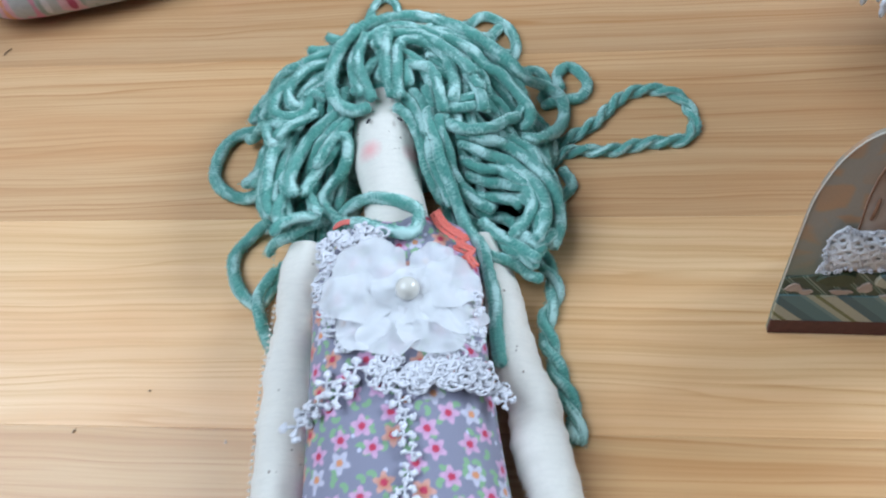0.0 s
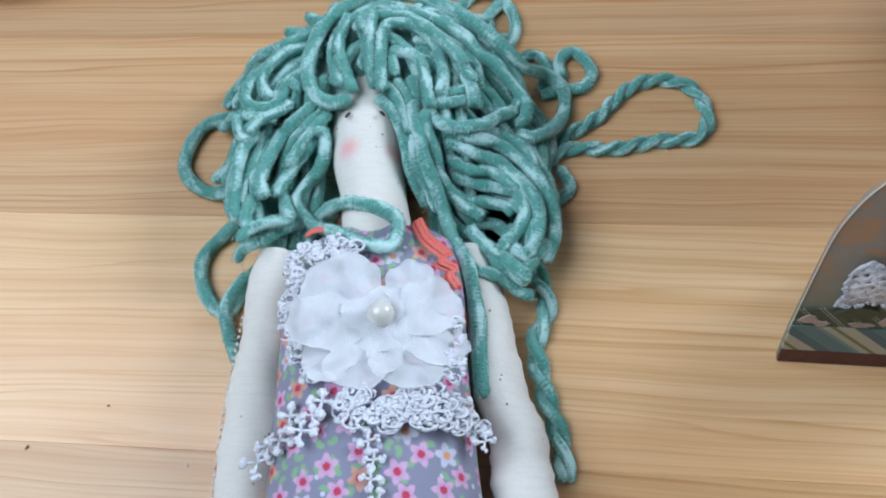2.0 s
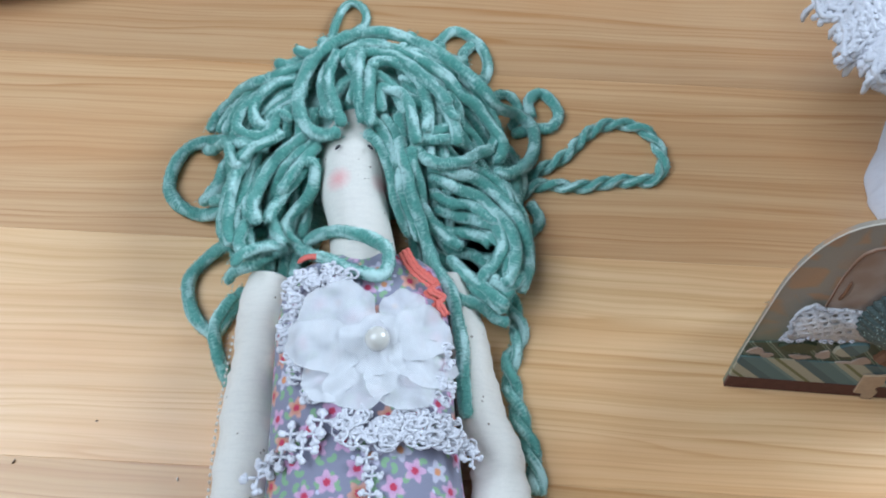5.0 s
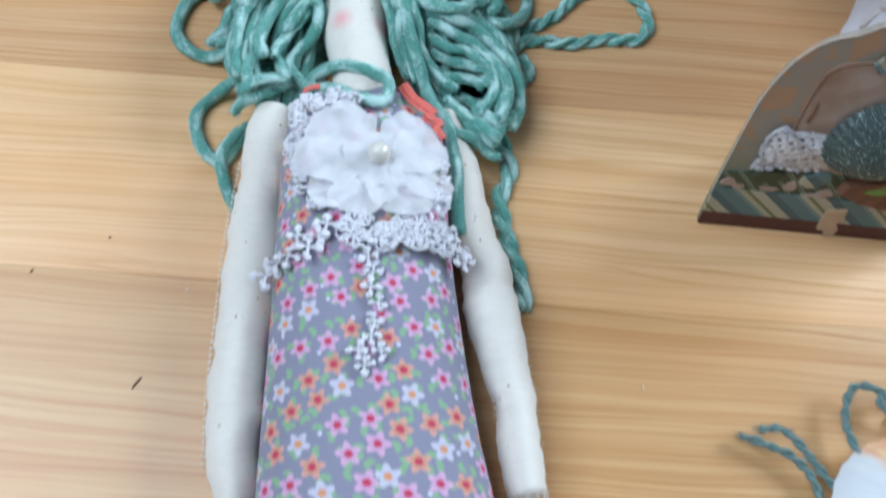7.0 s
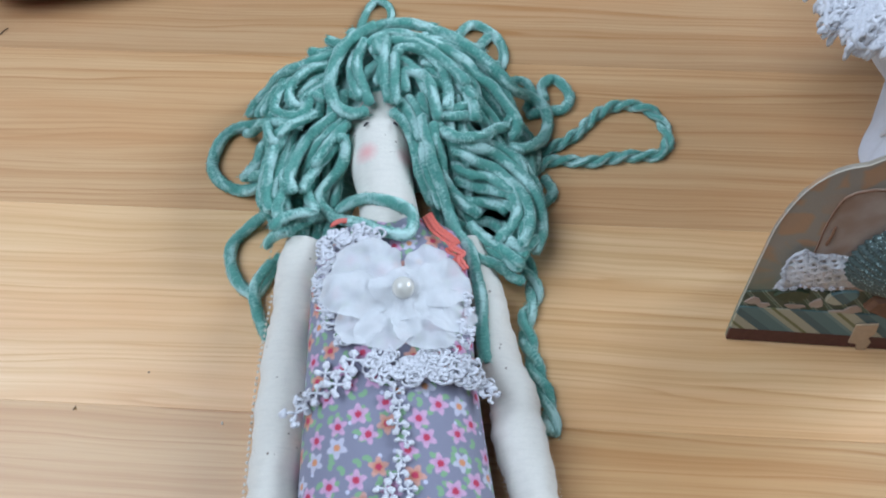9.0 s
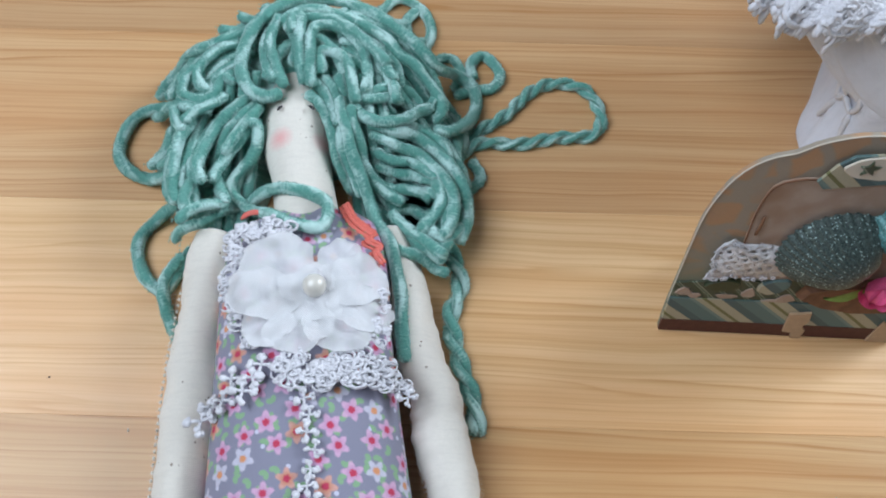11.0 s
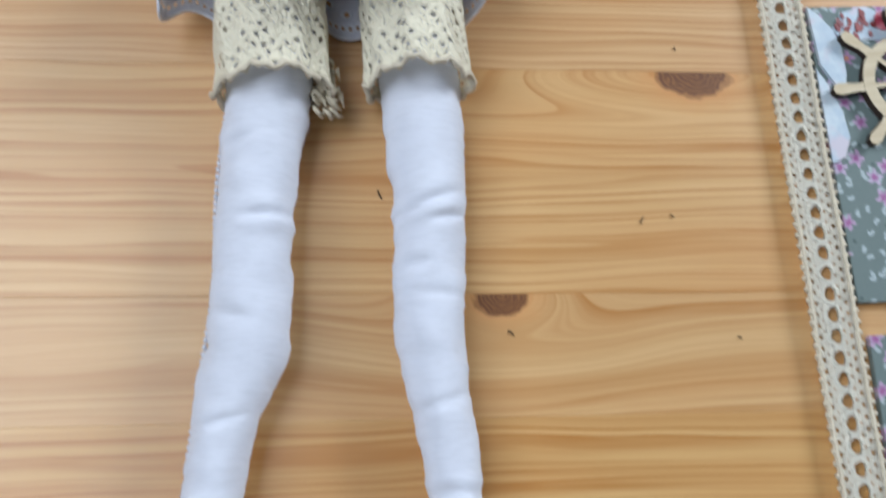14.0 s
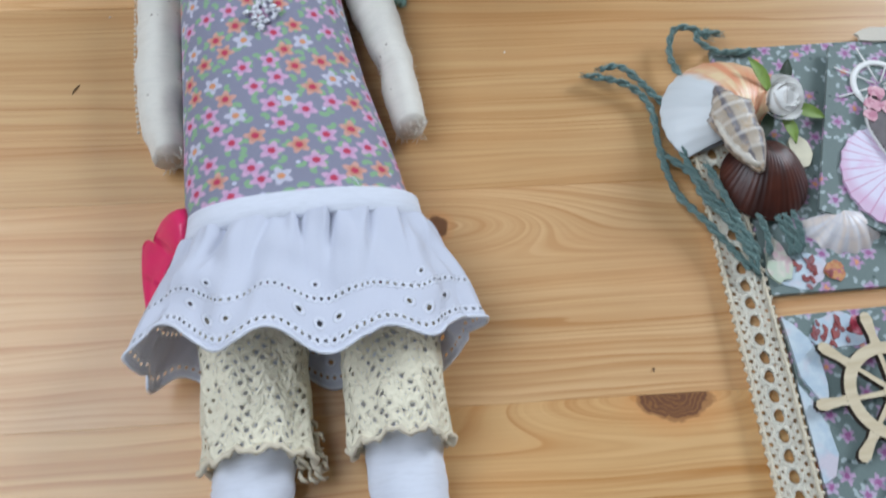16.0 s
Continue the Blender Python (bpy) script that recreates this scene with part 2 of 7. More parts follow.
def print_mat(name, ground, petals, cell=0.0103, heart=(0.62, 0.03, 0.07), leaf=(0.20, 0.46, 0.17), coord="UV", big=0.27, many=1.0, rough=0.85, sprig=None, leaf_size=0.28, ragged=0.10, sparse=0.20):
    """A printed calico: five-petalled blooms in several colours with leaves between, on a plain ground. Coordinates in metres."""
    g = Graph(name)
    p = g.coords(coord)
    flat = g.split(p)
    q = g.join(g.m("DIVIDE", g.m("ADD", g.m("MULTIPLY", flat[0], 0.92), g.m("MULTIPLY", flat[1], 0.39)), cell), g.m("DIVIDE", g.m("SUBTRACT", g.m("MULTIPLY", flat[1], 0.92), g.m("MULTIPLY", flat[0], 0.39)), cell))
    cells = g.t.nodes.new("ShaderNodeTexVoronoi")
    cells.voronoi_dimensions = "2D"
    g.put(cells.inputs["Vector"], q)
    cells.inputs["Scale"].default_value, cells.inputs["Randomness"].default_value = 1.0, 0.42
    off = g.v("SUBTRACT", q, cells.outputs["Position"])
    o = g.split(off)
    pick = g.split(cells.outputs["Color"])
    angle = g.m("ADD", g.m("ARCTAN2", o[1], o[0]), g.m("MULTIPLY", pick[1], 6.0))
    r = g.v("LENGTH", g.scaled(off, 1, 1, 0))
    wave = g.m("MULTIPLY", g.m("COSINE", g.m("MULTIPLY", angle, 5.0)), 0.085)
    rough_edge = g.m("MULTIPLY", g.m("SUBTRACT", g.noise(p, 1800.0 if ragged < 0.2 else 900.0, 2.0), 0.5), ragged)
    size = g.m("ADD", big, g.m("MULTIPLY", pick[2], 0.04))
    d = g.m("SUBTRACT", g.m("ADD", r, rough_edge), g.m("ADD", size, wave))
    bloom = g.m("MULTIPLY", g.m("SUBTRACT", 1.0, g.step(d, -0.04, 0.03)), g.m("LESS_THAN", pick[2], many))
    centre = g.m("SUBTRACT", 1.0, g.step(g.m("ADD", r, rough_edge), 0.105, 0.150))
    centre = g.m("MULTIPLY", centre, g.m("LESS_THAN", pick[2], many))
    leaves = g.t.nodes.new("ShaderNodeTexVoronoi")
    leaves.voronoi_dimensions = "2D"
    lq = g.v("ADD", g.scaled(q, 1.9, 1.9, 0), (3.3, 7.7, 0))
    g.put(leaves.inputs["Vector"], lq)
    leaves.inputs["Scale"].default_value = 1.0
    lp = g.split(leaves.outputs["Color"])
    # each sprig is a pair of small leaves that part from one foot, turned any way
    lo = g.split(g.v("SUBTRACT", lq, leaves.outputs["Position"]))
    turn = g.m("MULTIPLY", lp[1], 6.2832)
    cs, sn = g.m("COSINE", turn), g.m("SINE", turn)
    lx = g.m("SUBTRACT", g.m("ABSOLUTE", g.m("ADD", g.m("MULTIPLY", lo[0], cs), g.m("MULTIPLY", lo[1], sn))), leaf_size * 0.48)
    ly = g.m("SUBTRACT", g.m("MULTIPLY", lo[1], cs), g.m("MULTIPLY", lo[0], sn))
    la = g.m("DIVIDE", g.m("ADD", g.m("MULTIPLY", lx, 0.72), g.m("MULTIPLY", ly, 0.69)), leaf_size * 0.95)
    lb = g.m("DIVIDE", g.m("SUBTRACT", g.m("MULTIPLY", ly, 0.72), g.m("MULTIPLY", lx, 0.69)), leaf_size * 0.66)
    blade = g.m("ADD", g.m("SQRT", g.m("ADD", g.m("MULTIPLY", la, la), g.m("MULTIPLY", lb, lb))), g.m("MULTIPLY", rough_edge, 2.2))
    leafy = g.m("MULTIPLY", g.m("SUBTRACT", 1.0, g.step(blade, 0.75, 1.1)), g.m("GREATER_THAN", lp[0], sparse))
    dots = g.m("MULTIPLY", g.m("SUBTRACT", 1.0, g.step(leaves.outputs["Distance"], 0.13, 0.18)), g.m("LESS_THAN", lp[0], 0.12))
    tint = g.mix(g.m("GREATER_THAN", pick[0], 0.50), petals[0], petals[1])
    tint = g.mix(g.m("GREATER_THAN", pick[0], 0.80), tint, petals[2])
    tint = g.mix(g.m("MULTIPLY", g.step(r, 0.16, 0.30), 0.35), tint, g.mix(0.5, tint, (0.9, 0.8, 0.9)))
    weave = g.noise(g.scaled(p, 2400.0, 2400.0, 1), 1.0, 1.0)
    c = g.mix(g.m("MULTIPLY", weave, 0.35), ground, tuple(k * 0.55 for k in ground))
    c = g.mix(g.m("MULTIPLY", leafy, 0.9), c, leaf)
    c = g.mix(dots, c, sprig or (0.62, 0.62, 0.75))
    c = g.mix(g.m("MULTIPLY", bloom, 0.93), c, tint)
    c = g.mix(centre, c, g.mix(g.m("GREATER_THAN", pick[0], 0.78), heart, (0.72, 0.30, 0.12)))
    thread = g.m("MULTIPLY", g.m("ADD", g.m("SINE", g.m("MULTIPLY", flat[0], 9500.0)), g.m("SINE", g.m("MULTIPLY", flat[1], 9500.0))), 0.5)
    c = g.mix(g.step(g.m("ADD", weave, g.m("MULTIPLY", thread, 0.22)), 0.35, 0.85), g.mix(0.20, c, (0.12, 0.12, 0.16)), g.mix(0.10, c, (0.60, 0.60, 0.68)))
    g.set(Base_Color=c, Roughness=rough, Sheen_Weight=0.15, Specular_IOR_Level=0.2)
    g.bump(weave, 0.00012, 0.6)
    return g.mat


def holed(name, colour, mask, rough=0.85, thin=0.14, deep=0.0009):
    """Cloth with real openings: mask(g) gives 1 where it is cut away, and a relief."""
    g = Graph(name)
    hole, height = mask(g)
    p = g.coords()
    n = g.noise(p, 1100.0, 3.0)
    big = g.noise(p, 60.0, 2.0)
    c = g.mix(g.m("MULTIPLY", g.step(n, 0.4, 0.8), 0.5), colour, tuple(k * 0.8 for k in colour))
    c = g.mix(g.m("MULTIPLY", g.step(big, 0.4, 0.8), 0.3), c, tuple(k * 0.88 for k in colour))
    c = g.mix(g.step(height, 0.0, 1.2), tuple(k * 0.93 for k in colour), g.mix(0.5, c, tuple(min(0.88, k * 1.15) for k in colour)))
    g.set(Base_Color=c, Roughness=rough, Sheen_Weight=0.2, Specular_IOR_Level=0.2)
    g.bump(g.m("ADD", height, g.m("MULTIPLY", n, 0.4)), deep, 0.9)
    g.sheer(c, thin, hole)
    return g.mat


def eyelets(g):
    """Broderie: two rows of small eyelets that run with the scalloped hem, and threes of larger ones between them."""
    s = g.split(g.coords("UV"))
    u, d = s[0], s[1]
    wx = g.split(g.coords())[0]
    hole, rim = 0.0, 0.0

    def eye(du, dd, r, wide):
        dist = g.m("SQRT", g.m("ADD", g.m("MULTIPLY", du, du), g.m("MULTIPLY", dd, dd)))
        return g.m("LESS_THAN", dist, r), g.m("SUBTRACT", 1.0, g.step(g.m("ABSOLUTE", g.m("SUBTRACT", dist, r + wide * 0.7)), wide * 0.4, wide))

    for at, pitch, r in ((0.0040, 0.0030, 0.00066), (0.0185, 0.0029, 0.00060)):
        du = g.m("MULTIPLY", g.m("SUBTRACT", g.m("FRACT", g.m("DIVIDE", u, pitch)), 0.5), pitch)
        h, k = eye(du, g.m("SUBTRACT", d, at), r, 0.00085)
        hole, rim = g.m("MAXIMUM", hole, h), g.m("MAXIMUM", rim, k)
    lobe = g.m("MULTIPLY", g.m("SUBTRACT", g.m("FRACT", g.m("DIVIDE", g.m("ADD", wx, 0.0440), 0.0385)), 0.5), 0.0385)
    for lx, at, r in ((-0.0070, 0.0122, 0.00090), (-0.0003, 0.0098, 0.00098), (0.0064, 0.0112, 0.00086), (-0.0010, 0.0240, 0.00072)):
        h, k = eye(g.m("SUBTRACT", lobe, lx), g.m("SUBTRACT", d, at), r, 0.0009)
        hole, rim = g.m("MAXIMUM", hole, h), g.m("MAXIMUM", rim, k)
    return hole, rim


def netting(g):
    """Cotton torchon lace: a dense knitted ground with slanting rows of round openings."""
    s = g.split(g.coords("UV"))
    q = g.join(g.m("MULTIPLY", g.m("ADD", s[0], g.m("MULTIPLY", s[1], 0.6)), 235.0), g.m("MULTIPLY", g.m("SUBTRACT", s[1], g.m("MULTIPLY", s[0], 0.5)), 235.0))
    cells = g.add("TexVoronoi", {"Vector": q, "Scale": 1.0, "Randomness": 0.3})
    tiny = g.add("TexVoronoi", {"Vector": g.v("MULTIPLY", q, (2.6, 2.6, 1.0)), "Scale": 1.0, "Randomness": 0.7})
    part_of = g.noise(g.join(g.m("MULTIPLY", s[0], 120.0), g.m("MULTIPLY", s[1], 120.0)), 1.0, 1.0)
    open_ = g.m("MULTIPLY", g.m("LESS_THAN", cells, 0.23), g.m("GREATER_THAN", part_of, 0.40))
    pin = g.m("MULTIPLY", g.m("LESS_THAN", tiny, 0.20), g.m("GREATER_THAN", part_of, 0.36))
    return g.m("MAXIMUM", open_, pin), g.m("ADD", g.step(cells, 0.1, 0.5), g.m("MULTIPLY", g.step(tiny, 0.0, 0.5), 0.6))


WOOD = wood("pine")
SKIN = cloth("calico", (0.83, 0.785, 0.70), 1050.0, 0.9, 0.75, 0.2, ribbed=0.7, blush=((-0.0165, 0.2612, 0.0062), (0.0025, 0.2612, 0.0062)))
WHITE = cloth("white_cotton", (0.74, 0.76, 0.835), 1500.0, 0.85, 0.0)
DRESS = print_mat("calico_print", (0.275, 0.272, 0.355), ((0.66, 0.34, 0.54), (0.66, 0.27, 0.15), (0.58, 0.57, 0.68)), cell=0.0101, heart=(0.55, 0.02, 0.07), leaf=(0.25, 0.46, 0.22), big=0.310, leaf_size=0.30, ragged=0.17)
SKIRT = holed("broderie", (0.69, 0.71, 0.81), eyelets, thin=0.12, deep=0.00035)
LACE = plain("white_lace", (0.80, 0.80, 0.84), 0.38, 1700.0, 0.22, bump=0.0006)
WHITE_NET = holed("white_crochet", (0.80, 0.80, 0.84), netting)
CREAM = holed("cream_torchon", (0.94, 0.80, 0.60), netting)
CREAM_CORD = plain("cream_cord", (0.76, 0.67, 0.51), 0.85, 1800.0, 0.2, bump=0.0005)
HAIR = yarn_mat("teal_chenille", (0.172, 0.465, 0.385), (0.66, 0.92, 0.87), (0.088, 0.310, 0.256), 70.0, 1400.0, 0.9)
CORD = yarn_mat("sea_green_cord", (0.20, 0.315, 0.295), (0.36, 0.48, 0.45), (0.12, 0.21, 0.20), 200.0, 1500.0, 0.4)
SATIN = plain("pink_satin", (0.76, 0.025, 0.13), 0.32, 90.0, 0.12)
CORAL = plain("coral_ribbon", (0.80, 0.17, 0.13), 0.5, 1200.0, 0.25, bump=0.0004)
EYE_THREAD = plain("dark_thread", (0.03, 0.025, 0.03), 0.6)


def organza():
    g = Graph("organza")
    p = g.coords()
    n = g.noise(p, 70.0, 3.0)
    s = g.split(p)
    mesh_ = g.m("MULTIPLY", g.m("SINE", g.m("MULTIPLY", s[0], 7200.0)), g.m("SINE", g.m("MULTIPLY", s[1], 7200.0)))
    g.set(Base_Color=(0.88, 0.89, 0.90), Roughness=0.5, Sheen_Weight=0.4)
    g.bump(g.m("ADD", g.m("MULTIPLY", n, 0.4), g.m("MULTIPLY", mesh_, 0.2)), 0.0004, 0.5)
    dense = g.m("ADD", g.m("ADD", 0.55, g.m("MULTIPLY", n, 0.36)), g.m("MULTIPLY", mesh_, 0.18))
    g.sheer((0.88, 0.89, 0.90), 0.22, g.m("SUBTRACT", 1.0, dense))
    return g.mat


ORGANZA = organza()
PEARL = Graph("pearl").set(Base_Color=(0.66, 0.63, 0.56), Roughness=0.18, Coat_Weight=0.8, Coat_Roughness=0.05, Sheen_Weight=0.3).mat


# ---- mesh helpers ----
class Shape:
    """Collects vertices and faces, with a material and a cloth coordinate for each, and becomes ONE mesh."""

    def __init__(self):
        self.v, self.f, self.m, self.uv, self.mats = [], [], [], [], []

    def mat(self, material):
        if material not in self.mats:
            self.mats.append(material)
        return self.mats.index(material)

    def grid(self, rows, material, closed=False, caps=False, uv=None):
        """rows: lists of equally many points. closed: each row is a ring."""
        base, n, k = len(self.v), len(rows[0]), self.mat(material)
        for a, row in enumerate(rows):
            self.v.extend(tuple(float(c) for c in p) for p in row)
            self.uv.extend(uv(a, b) if uv else (p[0], p[1]) for b, p in enumerate(row))
        for a in range(len(rows) - 1):
            for b in range(n if closed else n - 1):
                c = (b + 1) % n
                self.f.append((base + a * n + b, base + a * n + c, base + (a + 1) * n + c, base + (a + 1) * n + b))
                self.m.append(k)
        if caps:
            self.f.append(tuple(base + b for b in range(n))[::-1])
            self.f.append(tuple(base + (len(rows) - 1) * n + b for b in range(n)))
            self.m.extend((k, k))

    def tube(self, path, radius, material, sides=8, rough=0.0, flat=1.0, rng=None, ends=True):
        path = np.asarray(path, float)
        n = len(path)
        t = np.gradient(path, axis=0)
        t /= np.linalg.norm(t, axis=1)[:, None] + 1e-12
        up = np.array((0.0, 0.0, 1.0)) if abs(t[0][2]) < 0.9 else np.array((1.0, 0.0, 0.0))
        rows = []
        for i in range(n):
            up = up - t[i] * (up @ t[i])
            up /= np.linalg.norm(up) + 1e-12
            side = np.cross(t[i], up)
            r = radius(i / (n - 1)) if callable(radius) else radius
            if ends and i in (0, n - 1):
                r *= 0.45
            ring = []
            for k in range(sides):
                a = 2 * math.pi * k / sides
                rr = r * (1 + (rng.uniform(-rough, rough) if rough else 0.0))
                ring.append(path[i] + rr * (math.cos(a) * side + flat * math.sin(a) * up))
            rows.append(ring)
        run = np.r_[0, np.cumsum(np.linalg.norm(np.diff(path, axis=0), axis=1))] + 0.37 * len(self.v) % 5.0
        self.grid(rows, material, closed=True, caps=True, uv=lambda a, b: (abs(2.0 * b / sides - 1.0), run[a]))
        return run

    def ball(self, centre, r, material, seg=10, rings=7, squash=(1, 1, 1)):
        rows = []
        for i in range(rings + 1):
            a = math.pi * (0.02 + 0.96 * i / rings)
            rows.append([(centre[0] + squash[0] * r * math.sin(a) * math.cos(2 * math.pi * k / seg), centre[1] + squash[1] * r * math.sin(a) * math.sin(2 * math.pi * k / seg),
                          centre[2] + squash[2] * r * math.cos(a)) for k in range(seg)])
        self.grid(rows, material, closed=True, caps=True)

    def slab(self, outline, z0, z1, material, bevel=0.0, uv=None):
        """A flat piece with an outline (x, y), from z0 to z1."""
        o = np.asarray(outline, float)
        c = o.mean(0)
        rows = [[(*p, z0) for p in o], [(*p, z1 - bevel) for p in o]]
        if bevel:
            size = np.abs(o - c).max() or 1.0
            rows.append([(*(c + (p - c) * (1 - bevel / size)), z1) for p in o])
        self.grid(rows, material, closed=True, caps=True)

    def make(self, name, parent=None, label="", smooth=True):
        me = bpy.data.meshes.new(name)
        me.from_pydata(self.v, [], self.f)
        for m in self.mats:
            me.materials.append(m)
        me.polygons.foreach_set("material_index", self.m)
        layer = me.uv_layers.new(name="UVMap")
        loops = np.empty(len(me.loops), int)
        me.loops.foreach_get("vertex_index", loops)
        layer.data.foreach_set("uv", np.asarray(self.uv, float)[loops].ravel())
        if smooth:
            me.polygons.foreach_set("use_smooth", [True] * len(me.polygons))
        me.update()
        bm = bmesh.new()
        bm.from_mesh(me)
        bmesh.ops.recalc_face_normals(bm, faces=bm.faces[:])
        bm.to_mesh(me)
        bm.free()
        ob = new(name, me)
        if parent:
            ob.parent = parent
        if label:
            tagged(ob, label)
        return ob


def thing(name, label, category, place=None, group="", kind=""):
    ob = new(name)
    ob.empty_display_size = 0.01
    if place is not None:
        ob.matrix_world = place
    return tagged(ob, label, category, group, kind)


def spline(points, step=0.002):
    """A smooth line through a few points (Catmull-Rom), about a step between the results."""
    p = np.asarray(points, float)
    if len(p) < 3:
        n = max(2, int(np.linalg.norm(p[-1] - p[0]) / step))
        return np.array([p[0] + (p[-1] - p[0]) * i / n for i in range(n + 1)])
    e = np.vstack((2 * p[0] - p[1], p, 2 * p[-1] - p[-2]))
    out = []
    for i in range(1, len(e) - 2):
        n = max(2, int(np.linalg.norm(e[i + 1] - e[i]) / step))
        for k in range(n):
            t = k / n
            out.append(0.5 * ((2 * e[i]) + (e[i + 1] - e[i - 1]) * t + (2 * e[i - 1] - 5 * e[i] + 4 * e[i + 1] - e[i + 2]) * t * t + (3 * e[i] - e[i - 1] - 3 * e[i + 1] + e[i + 2]) * t ** 3))
    out.append(p[-1])
    return np.array(out)


def noisy(x, y, z, scale):
    return noise.noise(Vector((x * scale, y * scale, z * scale)))

# ---- the room, plain, round the table ----
def room():
    plaster = plain("wall_paint", (0.30, 0.30, 0.30), 0.9, 20.0, 0.06, bump=0.002)
    dim = plain("grey_wall_paint", (0.16, 0.16, 0.17), 0.9, 20.0, 0.08, bump=0.002)
    boards = plain("floor_boards", (0.28, 0.20, 0.13), 0.6, 8.0, 0.25, bump=0.002)

    def block(name, x0, x1, y0, y1, z0, z1, material, label, category):
        s = Shape()
        s.slab([(x0, y0), (x1, y0), (x1, y1), (x0, y1)], z0, z1, material)
        return tagged(s.make(name, smooth=False), label, category, kind="structure")

    block("floor", -1.0, 2.55, -2.1, 2.3, -0.85, -0.75, boards, "brown floor of the room under the table", "floor")
    block("ceiling", -1.0, 2.55, -2.1, 2.3, 2.2, 2.3, plaster, "plain pale ceiling of the room", "ceiling")
    wall = "plain pale painted room wall"
    # unseen end walls, kept darker to cut table reflections and bounced fill
    block("wall_south", -0.85, 2.4, -2.1, -2.0, -0.75, 2.2, dim, "unseen dark grey room wall that cuts reflected light", "wall")
    block("wall_north", -0.85, 2.4, 2.2, 2.3, -0.75, 2.2, dim, "unseen dark grey room wall that cuts reflected light", "wall")
    for y0, y1, z0, z1 in ((-2.1, 0.51, -0.75, 2.2), (1.69, 2.3, -0.75, 2.2), (0.51, 1.69, -0.75, 0.89), (0.51, 1.69, 1.91, 2.2)):
        block("wall_east", 2.4, 2.5, y0, y1, z0, z1, plaster, wall + " round the window", "wall")
    for y0, y1, z0, z1 in ((-2.1, -0.54, -0.75, 2.2), (0.74, 2.3, -0.75, 2.2), (-0.54, 0.74, -0.75, 0.71), (-0.54, 0.74, 1.99, 2.2)):
        block("wall_west", -0.95, -0.85, y0, y1, z0, z1, plaster, wall + " round the window", "wall")


room()

# ---- the pine table ----
GRAIN = -3.7
SEAMS = (-0.585, -0.485, -0.385, -0.285, -0.187, -0.143, -0.0533, 0.043, 0.1475, 0.2465, 0.345, 0.445, 0.545, 0.645)
LOOKS = (((0.564, 0.338, 0.124), 0.75, 0.0060), ((0.544, 0.338, 0.134), 0.6, 0.0068), ((0.564, 0.338, 0.124), 0.8, 0.0058), ((0.584, 0.354, 0.129), 0.95, 0.0064), ((0.584, 0.369, 0.155), 0.75, 0.0075), ((0.604, 0.379, 0.155), 0.80, 0.0062),
         ((0.590, 0.372, 0.168), 0.6, 0.0046), ((0.535, 0.332, 0.140), 0.85, 0.0047), ((0.690, 0.458, 0.220), 0.72, 0.0056), ((0.555, 0.348, 0.163), 0.76, 0.0050), ((0.470, 0.295, 0.141), 0.78, 0.0050), ((0.406, 0.256, 0.121), 0.5, 0.0070), ((0.406, 0.261, 0.121), 0.6, 0.0066))


def table():
    top = thing("table", "varnished pine table top of glued boards with knots", "table", pose(0, 0, 0, 0, 0, GRAIN))
    c, sn = math.cos(radians(GRAIN)), math.sin(radians(GRAIN))
    knots = ((0.149, -0.0640, 0.0150, 0.0098, 5.0, 0.018), (0.0635, 0.0215, 0.0050, 0.0050, 3.6, 0.024), (0.062, -0.1480, 0.0100, 0.0072, 1.9, 0.026))
    for low, high, (tone, stripe, pitch) in zip(SEAMS, SEAMS[1:], LOOKS):
        mid, w, half, n = (low + high) / 2, (high - low) / 2 - 0.00001, 0.72, 24
        own = []
        for x, y, a, b, aspect, reach in knots:
            u, v = x * c + y * sn, -x * sn + y * c
            if low < v - 0.002 < high:
                own.append((u, v - mid, a, b, aspect, reach))
        prof = [(-w, -0.028), (-w, -0.00012), (-w + 0.00012, 0.0), (w - 0.00012, 0.0), (w, -0.00012), (w, -0.028)]
        s = Shape()
        s.grid([[(-half + 2 * half * i / n, a, b) for a, b in prof] for i in range(n + 1)], wood("pine_board", own, (tone[0] * 1.13, tone[1] * 1.12, tone[2] * 1.21), stripe, pitch, 1.0 if high < 0.05 else 0.0), closed=True, caps=True)
        plank = s.make("plank", top, smooth=False)
        plank.location = (0, mid, 0)
    for x in (-0.66, 0.66):
        for y in (-0.50, 0.56):
            s = Shape()
            s.slab([(x - 0.03, y - 0.03), (x + 0.03, y - 0.03), (x + 0.03, y + 0.03), (x - 0.03, y + 0.03)], -0.75, -0.0285, WOOD, 0.002)
            s.make("leg", top, smooth=False)


table()


